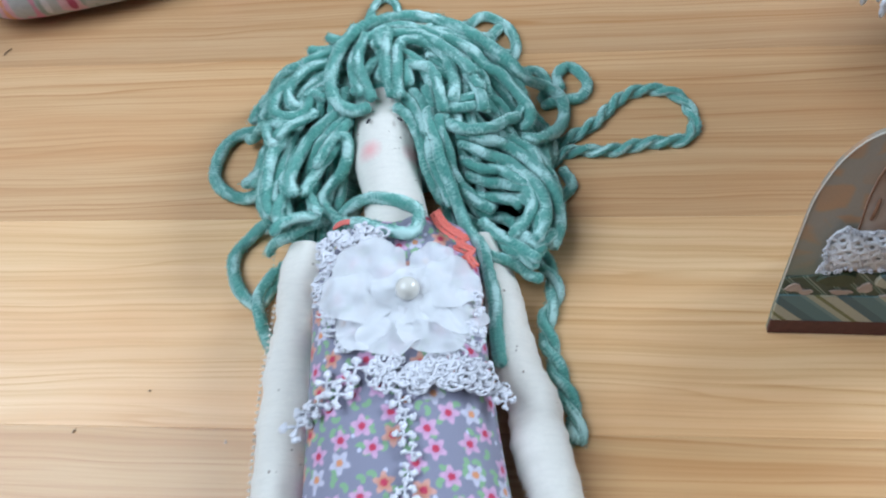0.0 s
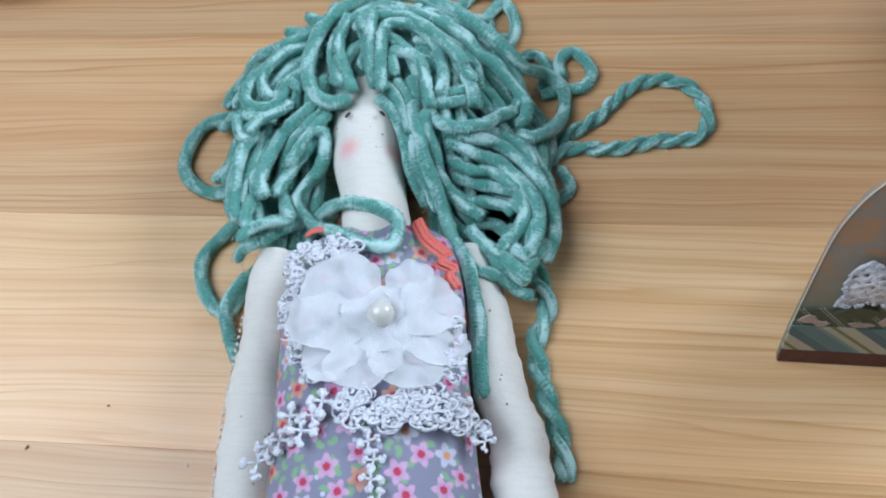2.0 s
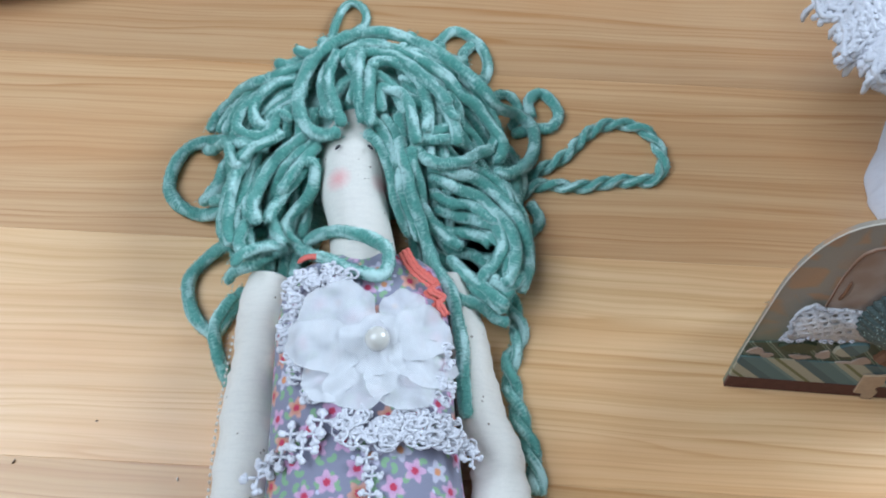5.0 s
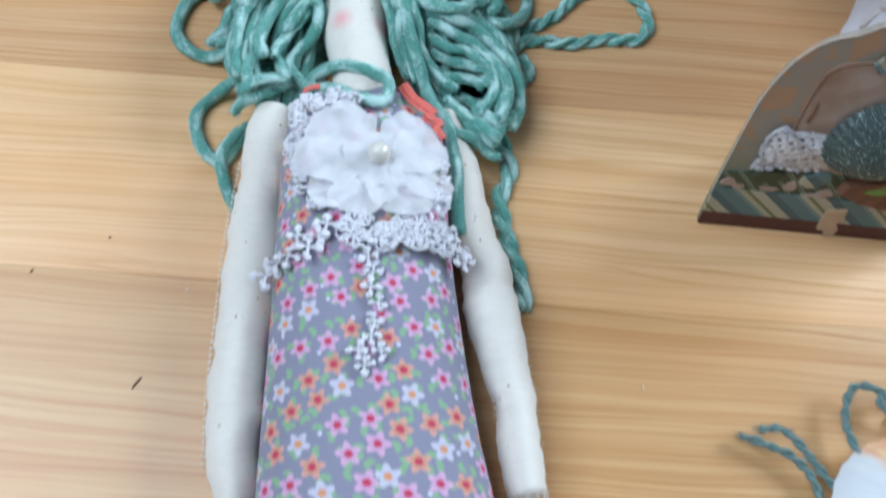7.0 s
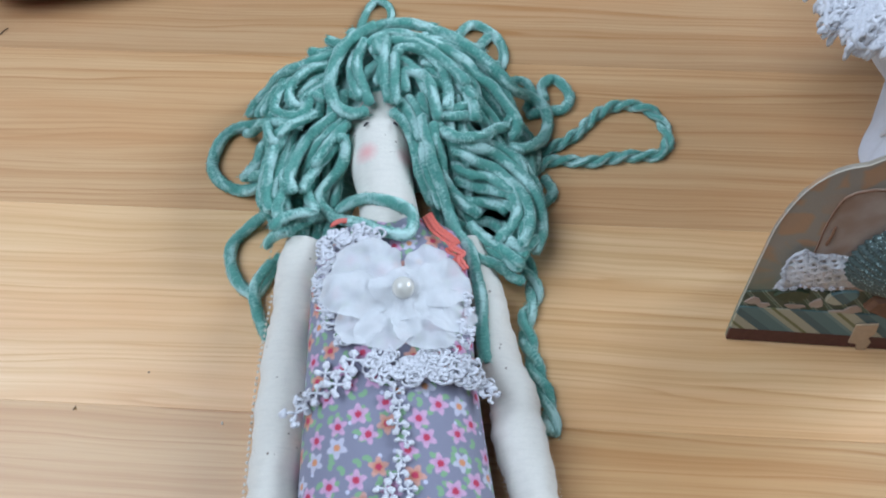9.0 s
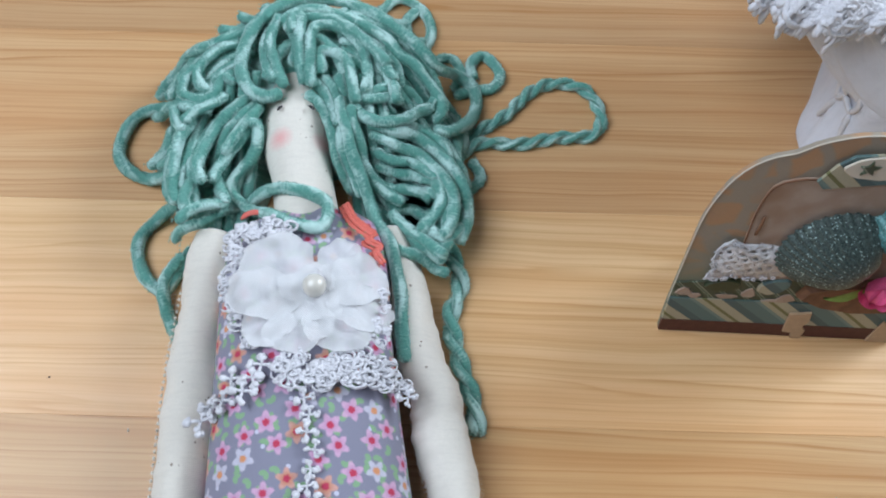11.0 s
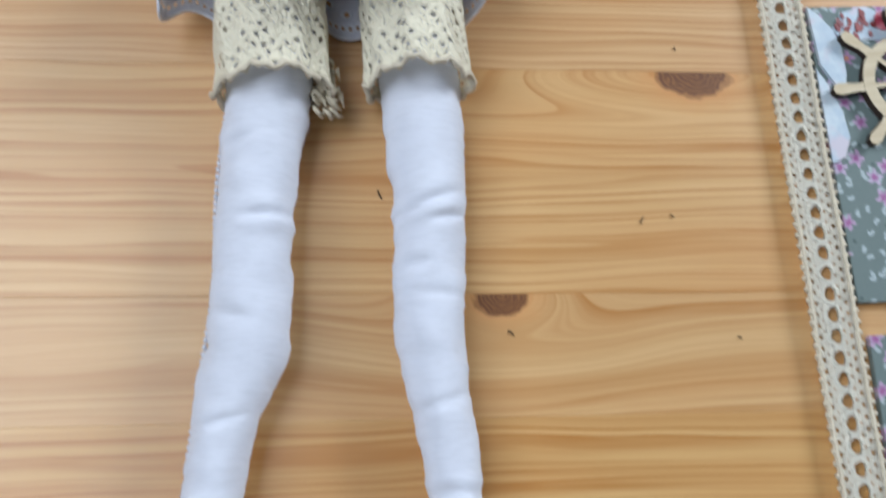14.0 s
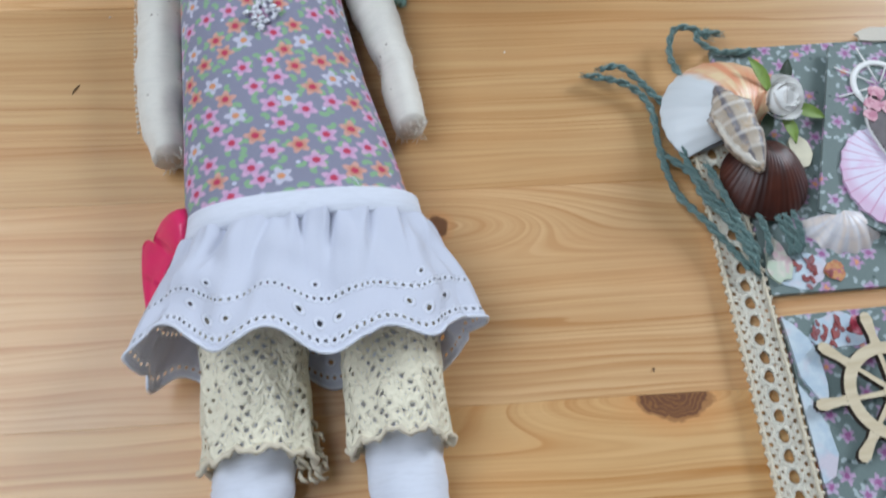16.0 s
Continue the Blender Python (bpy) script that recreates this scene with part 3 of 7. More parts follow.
# ---- the cloth doll, one mesh ----
def ellipse_loft(s, sections, material, seg=28, power=2.3, floor=0.0008, uv=True, wrinkle=0.0, start=-0.5):
    """Sections (x, y, half width, middle height, half height), laid along y, joined to a stuffed form."""
    rows, run, prev = [], 0.0, None
    runs = []
    for x, y, w, zc, h in sections:
        if prev is not None:
            run += math.hypot(x - prev[0], y - prev[1])
        prev = (x, y)
        runs.append(run)
        ring = []
        for k in range(seg):
            a = 2 * math.pi * (k / seg + start / 2)
            ca, sa = math.cos(a), math.sin(a)
            px = x + w * math.copysign(abs(ca) ** (2 / power), ca)
            pz = zc + h * math.copysign(abs(sa) ** (2 / power), sa)
            if wrinkle:
                d = wrinkle * noisy(px, y * 1.6, pz, 70)
                px, pz = px + d * ca, pz + d * sa
            ring.append((px, y, max(floor, pz)))
        rows.append(ring)
    mid = rows[len(rows) // 2]
    arc = [0.0]
    for k in range(1, seg):
        arc.append(arc[-1] + math.dist(mid[k], mid[k - 1]))
    s.grid(rows, material, closed=True, caps=True, uv=(lambda a, b: (arc[b], runs[a])) if uv else None)


def limb(s, points, material, zc, h, seg=18, wrinkle=0.0, step=0.004, floor=0.0006, creases=(), blunt=2.5, pucker=0.0):
    """A stuffed limb lying on the table: points (x, y, half width)."""
    p = spline(points, step)
    t = np.gradient(p[:, :2], axis=0)
    t /= np.linalg.norm(t, axis=1)[:, None]
    rows = []
    n = len(p)
    for i, (x, y, w) in enumerate(p):
        nx, ny = -t[i][1], t[i][0]
        e = min(1.0, math.sqrt(max(0.02, min(i, n - 1 - i) / blunt)))
        ring = []
        for k in range(seg):
            a = 2 * math.pi * k / seg
            r, hh = w * e * math.cos(a), h * e * math.sin(a) * (0.6 + 0.4 * w / 0.012)
            d = wrinkle * noisy(x + r, y, hh, 95) if wrinkle else 0.0
            if pucker:
                d += pucker * (0.35 + 0.65 * abs(math.cos(a)) ** 2) * (noisy((x + r) * 0.45, y * 2.4, hh * 0.4, 95) + 0.5 * noisy((x + r) * 0.8, y * 4.2, hh, 95))
            for qx, qy, turn, ln, depth in creases:
                if hh > 0:
                    ex, ey = x + nx * r - qx, y + ny * r - qy
                    along, off = ex * math.cos(turn) + ey * math.sin(turn), ey * math.cos(turn) - ex * math.sin(turn)
                    d += depth * math.exp(-(along / ln) ** 2) * (0.9 * math.exp(-((off - 0.0035) / 0.003) ** 2) + 0.6 * math.exp(-((off + 0.0035) / 0.003) ** 2) - 1.6 * math.exp(-(off / 0.0013) ** 2))
            ring.append((x + nx * (r + d * math.cos(a)), y + ny * (r + d * math.cos(a)), max(floor, zc + hh + d * math.sin(a))))
        rows.append(ring)
    s.grid(rows, material, closed=True, caps=True)


CLUMPS = ((-0.008, 0.304, 0.056, 0.049, 0.036), (-0.044, 0.264, 0.022, 0.036, 0.017), (0.036, 0.258, 0.024, 0.040, 0.004))


class Pile:
    """The height of what lies on the table round the head, so that each new strand drapes over those below it."""
    X0, Y0, CELL = -0.115, 0.115, 0.001

    def __init__(self):
        ny, nx = 285, 265
        x = self.X0 + self.CELL * np.arange(nx)[None, :]
        y = self.Y0 + self.CELL * np.arange(ny)[:, None]
        h = np.zeros((ny, nx))

        def dome(cx, cy, rx, ry, rz):
            return rz * np.sqrt(np.clip(1 - ((x - cx) / rx) ** 2 - ((y - cy) / ry) ** 2, 0, None))

        for c in CLUMPS:
            h = np.maximum(h, dome(*c))
        h = np.maximum(h, dome(-0.012, 0.280, 0.0185, 0.040, 0.0342))
        h = np.maximum(h, np.where((np.abs(x + 0.006) < 0.0135) & (y < 0.262) & (y > 0.21), 0.0328, 0.0))
        across = np.clip(1 - (np.abs(x + 0.005) / 0.034) ** 2.6, 0, None) ** 0.42
        h = np.maximum(h, np.where(y < 0.226, 0.0415 * across * np.clip((0.232 - y) / 0.02, 0, 1) ** 0.35, 0.0))
        ax = np.where(y > 0.15, 0.0382 + (0.172 - y) * 0.32, 0.0470)
        h = np.maximum(h, np.where(y < 0.224, 0.0244 * np.sqrt(np.clip(1 - ((x - ax) / 0.0105) ** 2, 0, None)), 0.0))
        h = np.maximum(h, np.where(y < 0.224, 0.0244 * np.sqrt(np.clip(1 - ((x + 0.0465) / 0.0105) ** 2, 0, None)), 0.0))
        self.h = h

    def at(self, x, y):
        j = min(max(int(round((x - self.X0) / self.CELL)), 3), self.h.shape[1] - 4)
        i = min(max(int(round((y - self.Y0) / self.CELL)), 3), self.h.shape[0] - 4)
        return i, j

    def lay(self, path, r, press=0.35):
        """Heights for a strand along path (x, y), and the pile with the strand on it."""
        z = []
        for x, y in path:
            i, j = self.at(x, y)
            z.append(float(self.h[i - 2:i + 3, j - 2:j + 3].mean()))
        z = np.array(z)
        wide = np.pad(z, 5, mode="edge")
        z = np.max([wide[k:k + len(z)] for k in range(11)], axis=0)
        k = np.hanning(27)
        k /= k.sum()
        z = np.convolve(np.pad(z, 13, mode="edge"), k, "valid") + r * (1 - press)
        z = np.maximum(z, r * 0.9)
        n = int(math.ceil(r / self.CELL))
        for (x, y), q in zip(path, z):
            i, j = self.at(x, y)
            for a in range(-n, n + 1):
                for b in range(-n, n + 1):
                    d = (a * a + b * b) * self.CELL ** 2
                    if d < r * r and 0 <= i + a < self.h.shape[0] and 0 <= j + b < self.h.shape[1]:
                        self.h[i + a, j + b] = max(self.h[i + a, j + b], q + 0.42 * math.sqrt(r * r - d))
        return z


def fuzz(s, rng, path, r, per=22):
    """Short stray pile that stands off a strand."""
    k = s.mat(HAIR)
    run = 0.0013 * np.arange(len(path)) + rng.uniform(0, 5)
    t = np.gradient(path, axis=0)
    t /= np.linalg.norm(t, axis=1)[:, None] + 1e-12
    side = np.cross(t, (0.0, 0.0, 1.0))
    side /= np.linalg.norm(side, axis=1)[:, None] + 1e-12
    up = np.cross(side, t)
    n = len(path)
    for i in range(n):
        for _ in range(per):
            a = rng.uniform(-0.5, 3.64)
            d = math.cos(a) * side[i] + 0.9 * math.sin(a) * up[i]
            p = path[i] + t[i] * rng.uniform(-0.0007, 0.0007) + d * r * 0.93
            w = np.cross(d, t[i]) * math.cos(a * 3 + i) * 0.00020 + t[i] * math.sin(a * 3 + i) * 0.00020
            q = p + d * rng.uniform(0.0003, 0.0010) + t[i] * rng.uniform(-0.0005, 0.0005) + (-d[1] * 0.0002, d[0] * 0.0002, 0)
            base = len(s.v)
            s.v.extend((tuple(p - w), tuple(p + w), tuple(q)))
            s.uv.extend(((abs(a - 1.57) / 3.14, run[i]),) * 3)
            s.f.append((base, base + 1, base + 2))
            s.m.append(k)


def strand(s, rng, pile, points, r=0.0029, ply=0, press=0.45):
    """A length of velvet chenille that lies on whatever is under it."""
    r *= 0.92
    flat = spline([(q[0], q[1], 0.0) for q in points], 0.0013)
    z = pile.lay(flat[:, :2], r, press)
    path = np.column_stack((flat[:, :2], z))
    if ply:
        run = np.r_[0, np.cumsum(np.linalg.norm(np.diff(path, axis=0), axis=1))]
        t = np.gradient(path, axis=0)
        t /= np.linalg.norm(t, axis=1)[:, None]
        side = np.cross(t, (0, 0, 1))
        up = np.cross(side, t)
        for k in range(2):
            a = run * 2 * math.pi / (r * 8.0) + math.pi * k
            q = path + 0.62 * r * (np.cos(a)[:, None] * side + np.sin(a)[:, None] * up)
            s.tube(q, r * 0.72, HAIR, 10, 0.08, rng=rng)
            fuzz(s, rng, q, r * 0.72, 14)
    else:
        ph = rng.uniform(0, 6)
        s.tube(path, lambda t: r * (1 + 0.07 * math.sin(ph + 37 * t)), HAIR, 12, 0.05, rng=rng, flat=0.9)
    fuzz(s, rng, path, r)


def hair(s):
    rng = random.Random(5)
    pile = Pile()
    for cx, cy, rx, ry, rz in CLUMPS:
        rows = []
        for i in range(13):
            a = math.pi / 2 * i / 12.0
            rows.append([(cx + rx * 0.93 * math.cos(a) * math.cos(b), cy + ry * 0.93 * math.cos(a) * math.sin(b), max(0.001, (rz - 0.003) * math.sin(a))) for b in np.linspace(0, 2 * math.pi, 36, endpoint=False)])
        s.grid(rows, HAIR, closed=True, caps=True)
    st = lambda *p, **k: strand(s, rng, pile, p, **k)  # noqa: E731
    u = rng.uniform
    # loops that lie out on the table
    st((-0.05, 0.290), (-0.066, 0.298), (-0.081, 0.301), (-0.092, 0.294), (-0.0955, 0.276), (-0.086, 0.264), (-0.068, 0.260), (-0.050, 0.262), r=0.0032)
    st((-0.048, 0.284), (-0.066, 0.284), (-0.076, 0.274), (-0.073, 0.264), (-0.058, 0.262), (-0.045, 0.268), r=0.0029)
    st((-0.062, 0.292), (-0.070, 0.284), (-0.072, 0.270), (-0.078, 0.262), r=0.0029)
    st((-0.046, 0.246), (-0.060, 0.245), (-0.074, 0.240), (-0.081, 0.229), (-0.077, 0.214), (-0.068, 0.206), (-0.062, 0.215), (-0.057, 0.226), r=0.0031)
    st((-0.060, 0.222), (-0.067, 0.209), (-0.065, 0.196), (-0.059, 0.183), r=0.0029)
    st((-0.024, 0.350), (-0.027, 0.362), (-0.024, 0.378), (-0.019, 0.387), (-0.012, 0.384), (-0.010, 0.374), (-0.016, 0.366), (-0.006, 0.362), r=0.0023)
    st((0.018, 0.345), (0.026, 0.360), (0.035, 0.368), (0.046, 0.360), (0.0505, 0.346), (0.046, 0.334), (0.040, 0.340), (0.038, 0.352), (0.044, 0.360), r=0.0029)
    st((0.045, 0.318), (0.053, 0.327), (0.060, 0.328), (0.064, 0.319), (0.060, 0.308), r=0.0026)
    st((0.060, 0.305), (0.070, 0.308), (0.079, 0.309), (0.083, 0.318), (0.076, 0.329), (0.069, 0.324), (0.070, 0.314), r=0.0029)
    st((0.058, 0.278), (0.070, 0.284), (0.083, 0.292), (0.098, 0.307), (0.111, 0.311), (0.124, 0.306), (0.1295, 0.291), (0.124, 0.280),
       (0.107, 0.279), (0.089, 0.276), (0.071, 0.277), (0.060, 0.270), r=0.0027, ply=2)
    st((0.046, 0.240), (0.053, 0.224), (0.058, 0.205), (0.053, 0.189), (0.056, 0.169), (0.060, 0.154), (0.0615, 0.139), r=0.0034, ply=2)
    st((0.066, 0.268), (0.070, 0.258), (0.062, 0.250), (0.052, 0.252), r=0.0027)
    # the lower layer: nested sweeps from the parting to both sides
    for k in range(11):
        t = k / 10
        st((0.004 + 0.010 * t, 0.334 - 0.054 * t), (0.032 - 0.006 * t + u(-0.003, 0.003), 0.322 - 0.056 * t), (0.060 - 0.010 * t + u(-0.004, 0.003), 0.290 - 0.048 * t), (0.059 - 0.006 * t + u(-0.004, 0.003), 0.254 - 0.036 * t), (0.048 + u(-0.006, 0.004), 0.228 - 0.014 * t), (0.036 + u(-0.004, 0.004), 0.222 - 0.010 * t), r=u(0.0025, 0.0030))
    for k in range(10):
        t = k / 9
        st((-0.022 - 0.012 * t, 0.338 - 0.044 * t), (-0.046 - 0.004 * t + u(-0.003, 0.003), 0.322 - 0.036 * t), (-0.064 + 0.010 * t + u(-0.004, 0.003), 0.290 - 0.024 * t), (-0.058 + u(-0.006, 0.004), 0.254 - 0.012 * t), (-0.054 + u(-0.005, 0.004), 0.232), r=u(0.0024, 0.0029))
    for k in range(9):
        a = 0.45 + 2.25 * k / 8
        st((0.020 * math.cos(a), 0.318 + 0.012 * math.sin(a)), (0.038 * math.cos(a) + u(-0.004, 0.004), 0.308 + 0.024 * math.sin(a)), (0.052 * math.cos(a), 0.304 + 0.039 * math.sin(a)), r=u(0.0025, 0.0030))
    st((-0.024, 0.290), (-0.016, 0.306), (-0.004, 0.312), (0.006, 0.304), (0.012, 0.290), r=0.0030)
    st((-0.016, 0.322), (-0.010, 0.308), (-0.012, 0.296), r=0.0030)
    for x in (-0.029, -0.034, -0.040):
        st((x + 0.001, 0.296), (x, 0.276), (x - 0.002, 0.256), (x - 0.005, 0.236), (x - 0.006, 0.224), r=0.0027)
    for x in (0.012, 0.017, 0.022, 0.028):
        st((x - 0.004, 0.292), (x, 0.270), (x + 0.002, 0.248), (x + 0.006, 0.228), r=0.0027)
    # the upper layer: bends and loops that can be told apart
    st((-0.0500, 0.2500), (-0.0540, 0.2400), (-0.0550, 0.2330), (-0.0520, 0.2270), r=0.0027)
    st((-0.0320, 0.2400), (-0.0420, 0.2350), (-0.0510, 0.2270), (-0.0590, 0.2260), (-0.0620, 0.2230), r=0.0027)
    st((-0.0380, 0.2350), (-0.0460, 0.2320), (-0.0530, 0.2270), (-0.0560, 0.2220), r=0.0025)
    st((-0.0420, 0.3100), (-0.0510, 0.3040), (-0.0600, 0.3000), (-0.0650, 0.2950), (-0.0680, 0.2900), r=0.0026)
    st((-0.0510, 0.3120), (-0.0620, 0.3090), (-0.0710, 0.3100), (-0.0770, 0.3060), r=0.0027)
    st((-0.0210, 0.3300), (-0.0310, 0.3180), (-0.0430, 0.3130), (-0.0560, 0.3110), (-0.0710, 0.3200), (-0.0780, 0.3160), (-0.0810, 0.3070), r=0.0029)
    st((-0.0350, 0.3100), (-0.0440, 0.3080), (-0.0510, 0.3020), (-0.0540, 0.2960), (-0.0520, 0.2890), (-0.0470, 0.2870), (-0.0440, 0.2930), r=0.0026)
    st((-0.0360, 0.2880), (-0.0420, 0.2910), (-0.0440, 0.2860), (-0.0480, 0.2810), (-0.0550, 0.2820), (-0.0600, 0.2860), (-0.0590, 0.2930), (-0.0550, 0.2990), r=0.0026)
    st((-0.0810, 0.2960), (-0.0670, 0.2830), (-0.0560, 0.2780), (-0.0460, 0.2760), r=0.0027)
    st((-0.0630, 0.2790), (-0.0610, 0.2710), (-0.0570, 0.2650), r=0.0025)
    st((-0.0400, 0.2830), (-0.0460, 0.2780), (-0.0540, 0.2730), (-0.0570, 0.2680), r=0.0026)
    st((-0.0250, 0.2820), (-0.0330, 0.2740), (-0.0400, 0.2680), (-0.0440, 0.2610), (-0.0460, 0.2540), (-0.0420, 0.2420), (-0.0380, 0.2340), r=0.0027)
    st((-0.0440, 0.2750), (-0.0490, 0.2680), (-0.0520, 0.2610), (-0.0540, 0.2530), (-0.0520, 0.2440), r=0.0026)
    st((-0.0300, 0.2810), (-0.0380, 0.2760), (-0.0440, 0.2710), (-0.0480, 0.2640), (-0.0500, 0.2570), (-0.0510, 0.2490), (-0.0480, 0.2410), r=0.0030)
    st((-0.0280, 0.2730), (-0.0330, 0.2650), (-0.0390, 0.2590), (-0.0430, 0.2520), (-0.0460, 0.2440), r=0.0027)
    st((-0.0250, 0.2780), (-0.0320, 0.2690), (-0.0370, 0.2620), (-0.0410, 0.2560), r=0.0026)
    st((0.0450, 0.2210), (0.0520, 0.2170), (0.0580, 0.2230), (0.0620, 0.2360), r=0.0027)
    st((0.0170, 0.2500), (0.0220, 0.2400), (0.0320, 0.2320), (0.0390, 0.2180), (0.0460, 0.2120), (0.0510, 0.2070), r=0.0029)
    st((0.0290, 0.2340), (0.0350, 0.2240), (0.0420, 0.2170), (0.0480, 0.2110), (0.0520, 0.2080), r=0.0028)
    st((0.0250, 0.2150), (0.0320, 0.2110), (0.0410, 0.2100), (0.0480, 0.2060), (0.0530, 0.2050), r=0.0026)
    st((0.0220, 0.2520), (0.0290, 0.2410), (0.0390, 0.2390), (0.0450, 0.2340), r=0.0027)
    st((0.0190, 0.2540), (0.0270, 0.2470), (0.0360, 0.2460), (0.0430, 0.2440), (0.0470, 0.2400), r=0.0027)
    st((0.0230, 0.2560), (0.0320, 0.2530), (0.0400, 0.2510), (0.0480, 0.2460), (0.0510, 0.2360), (0.0480, 0.2280), (0.0440, 0.2230), (0.0410, 0.2190), r=0.0029)
    st((0.0210, 0.2610), (0.0300, 0.2560), (0.0380, 0.2560), (0.0450, 0.2500), (0.0500, 0.2460), r=0.0026)
    st((0.0480, 0.2800), (0.0520, 0.2710), (0.0560, 0.2630), (0.0600, 0.2540), (0.0630, 0.2450), r=0.0028)
    st((0.0350, 0.2750), (0.0450, 0.2710), (0.0520, 0.2660), (0.0560, 0.2560), r=0.0028)
    st((0.0210, 0.2650), (0.0320, 0.2610), (0.0420, 0.2590), (0.0470, 0.2530), (0.0530, 0.2450), (0.0560, 0.2360), (0.0550, 0.2250), (0.0510, 0.2160), r=0.0029)
    st((0.0200, 0.2680), (0.0300, 0.2660), (0.0410, 0.2670), (0.0490, 0.2620), (0.0550, 0.2540), (0.0600, 0.2450), (0.0620, 0.2360), (0.0610, 0.2260), (0.0570, 0.2170), r=0.0031)
    st((0.0150, 0.2810), (0.0220, 0.2810), (0.0290, 0.2840), (0.0330, 0.2870), r=0.0026)
    st((0.0150, 0.2770), (0.0220, 0.2770), (0.0300, 0.2790), (0.0360, 0.2780), r=0.0026)
    st((0.0290, 0.3060), (0.0330, 0.3000), (0.0350, 0.2900), (0.0400, 0.2870), (0.0440, 0.2810), r=0.0027)
    st((0.0010, 0.2910), (0.0060, 0.2850), (0.0080, 0.2780), (0.0090, 0.2700), r=0.0027)
    st((-0.0040, 0.2900), (0.0020, 0.2830), (0.0050, 0.2760), (0.0080, 0.2670), r=0.0027)
    st((0.0140, 0.2750), (0.0190, 0.2690), (0.0270, 0.2670), (0.0360, 0.2710), (0.0420, 0.2780), (0.0480, 0.2830), (0.0510, 0.2930), r=0.0029)
    st((0.0140, 0.3120), (0.0210, 0.3070), (0.0280, 0.2940), (0.0320, 0.2830), (0.0330, 0.2750), r=0.0028)
    st((0.0200, 0.3090), (0.0260, 0.3000), (0.0300, 0.2900), (0.0340, 0.2860), r=0.0027)
    st((-0.0050, 0.3150), (-0.0040, 0.3030), (-0.0010, 0.2910), r=0.0026)
    st((-0.0040, 0.3100), (-0.0020, 0.3160), (0.0060, 0.3170), (0.0140, 0.3110), (0.0190, 0.3020), (0.0210, 0.2890), (0.0200, 0.2790), r=0.0028)
    st((0.0010, 0.2910), (-0.0000, 0.3020), (0.0040, 0.3020), (0.0100, 0.2990), (0.0130, 0.2920), (0.0150, 0.2800), (0.0160, 0.2730), r=0.0027)
    st((0.0140, 0.2730), (0.0140, 0.2660), (0.0160, 0.2620), (0.0170, 0.2580), (0.0180, 0.2530), (0.0220, 0.2480), (0.0280, 0.2430), (0.0350, 0.2390), r=0.0029)
    st((-0.0060, 0.2840), (0.0000, 0.2780), (0.0040, 0.2690), (0.0060, 0.2610), (0.0070, 0.2550), (0.0100, 0.2490), (0.0130, 0.2440), r=0.0028)
    st((0.0100, 0.2670), (0.0090, 0.2600), (0.0110, 0.2540), (0.0140, 0.2490), (0.0170, 0.2410), r=0.0028)
    st((0.0090, 0.2790), (0.0100, 0.2700), (0.0120, 0.2620), (0.0130, 0.2560), (0.0150, 0.2510), (0.0180, 0.2440), (0.0210, 0.2340), (0.0240, 0.2230), (0.0290, 0.2130), (0.0310, 0.2030), (0.0330, 0.1900), (0.0330, 0.1770), (0.0340, 0.1630), r=0.0029)
    st((-0.0160, 0.3140), (-0.0070, 0.3220), (0.0050, 0.3210), (0.0160, 0.3110), (0.0240, 0.3010), (0.0300, 0.2920), r=0.0029)
    st((0.0350, 0.3180), (0.0420, 0.3120), (0.0480, 0.3050), (0.0510, 0.2920), (0.0490, 0.2830), r=0.0028)
    st((-0.0180, 0.3170), (-0.0070, 0.3290), (0.0050, 0.3280), (0.0180, 0.3210), (0.0290, 0.3130), (0.0350, 0.3040), (0.0410, 0.3010), (0.0470, 0.2940), (0.0520, 0.2870), (0.0530, 0.2810), (0.0490, 0.2770), r=0.0030)
    st((-0.0220, 0.3260), (-0.0100, 0.3380), (0.0030, 0.3390), (0.0170, 0.3320), (0.0270, 0.3250), (0.0370, 0.3170), (0.0450, 0.3100), (0.0520, 0.3060), (0.0610, 0.3120), (0.0690, 0.3080), (0.0700, 0.2970), (0.0650, 0.2830), (0.0560, 0.2730), (0.0490, 0.2730), r=0.0032)
    st((-0.0230, 0.3190), (-0.0250, 0.3080), (-0.0230, 0.2960), (-0.0190, 0.2870), r=0.0026)
    st((-0.0180, 0.3220), (-0.0220, 0.3080), (-0.0190, 0.2950), (-0.0150, 0.2840), r=0.0028)
    st((-0.0120, 0.3110), (-0.0120, 0.3190), (-0.0090, 0.3200), (-0.0090, 0.3070), (-0.0080, 0.2950), (-0.0060, 0.2860), r=0.0030)
    st((-0.0040, 0.3110), (-0.0040, 0.3000), (-0.0040, 0.2910), (-0.0030, 0.2830), r=0.0026)
    st((-0.0130, 0.3310), (-0.0230, 0.3240), (-0.0300, 0.3160), (-0.0340, 0.3040), (-0.0340, 0.2930), (-0.0300, 0.2840), (-0.0230, 0.2800), (-0.0160, 0.2820), r=0.0032, press=0.5)
    st((-0.0310, 0.2690), (-0.0270, 0.2690), (-0.0270, 0.2620), (-0.0300, 0.2570), (-0.0350, 0.2530), (-0.0390, 0.2470), (-0.0370, 0.2410), (-0.0320, 0.2360), (-0.0220, 0.2260), (-0.0130, 0.2180), (-0.0040, 0.2140), (0.0020, 0.2130), (0.0050, 0.2180), (0.0040, 0.2270), (-0.0030, 0.2330), (-0.0120, 0.2360), (-0.0190, 0.2380), (-0.0270, 0.2400), (-0.0310, 0.2380), r=0.0029, press=0.75)


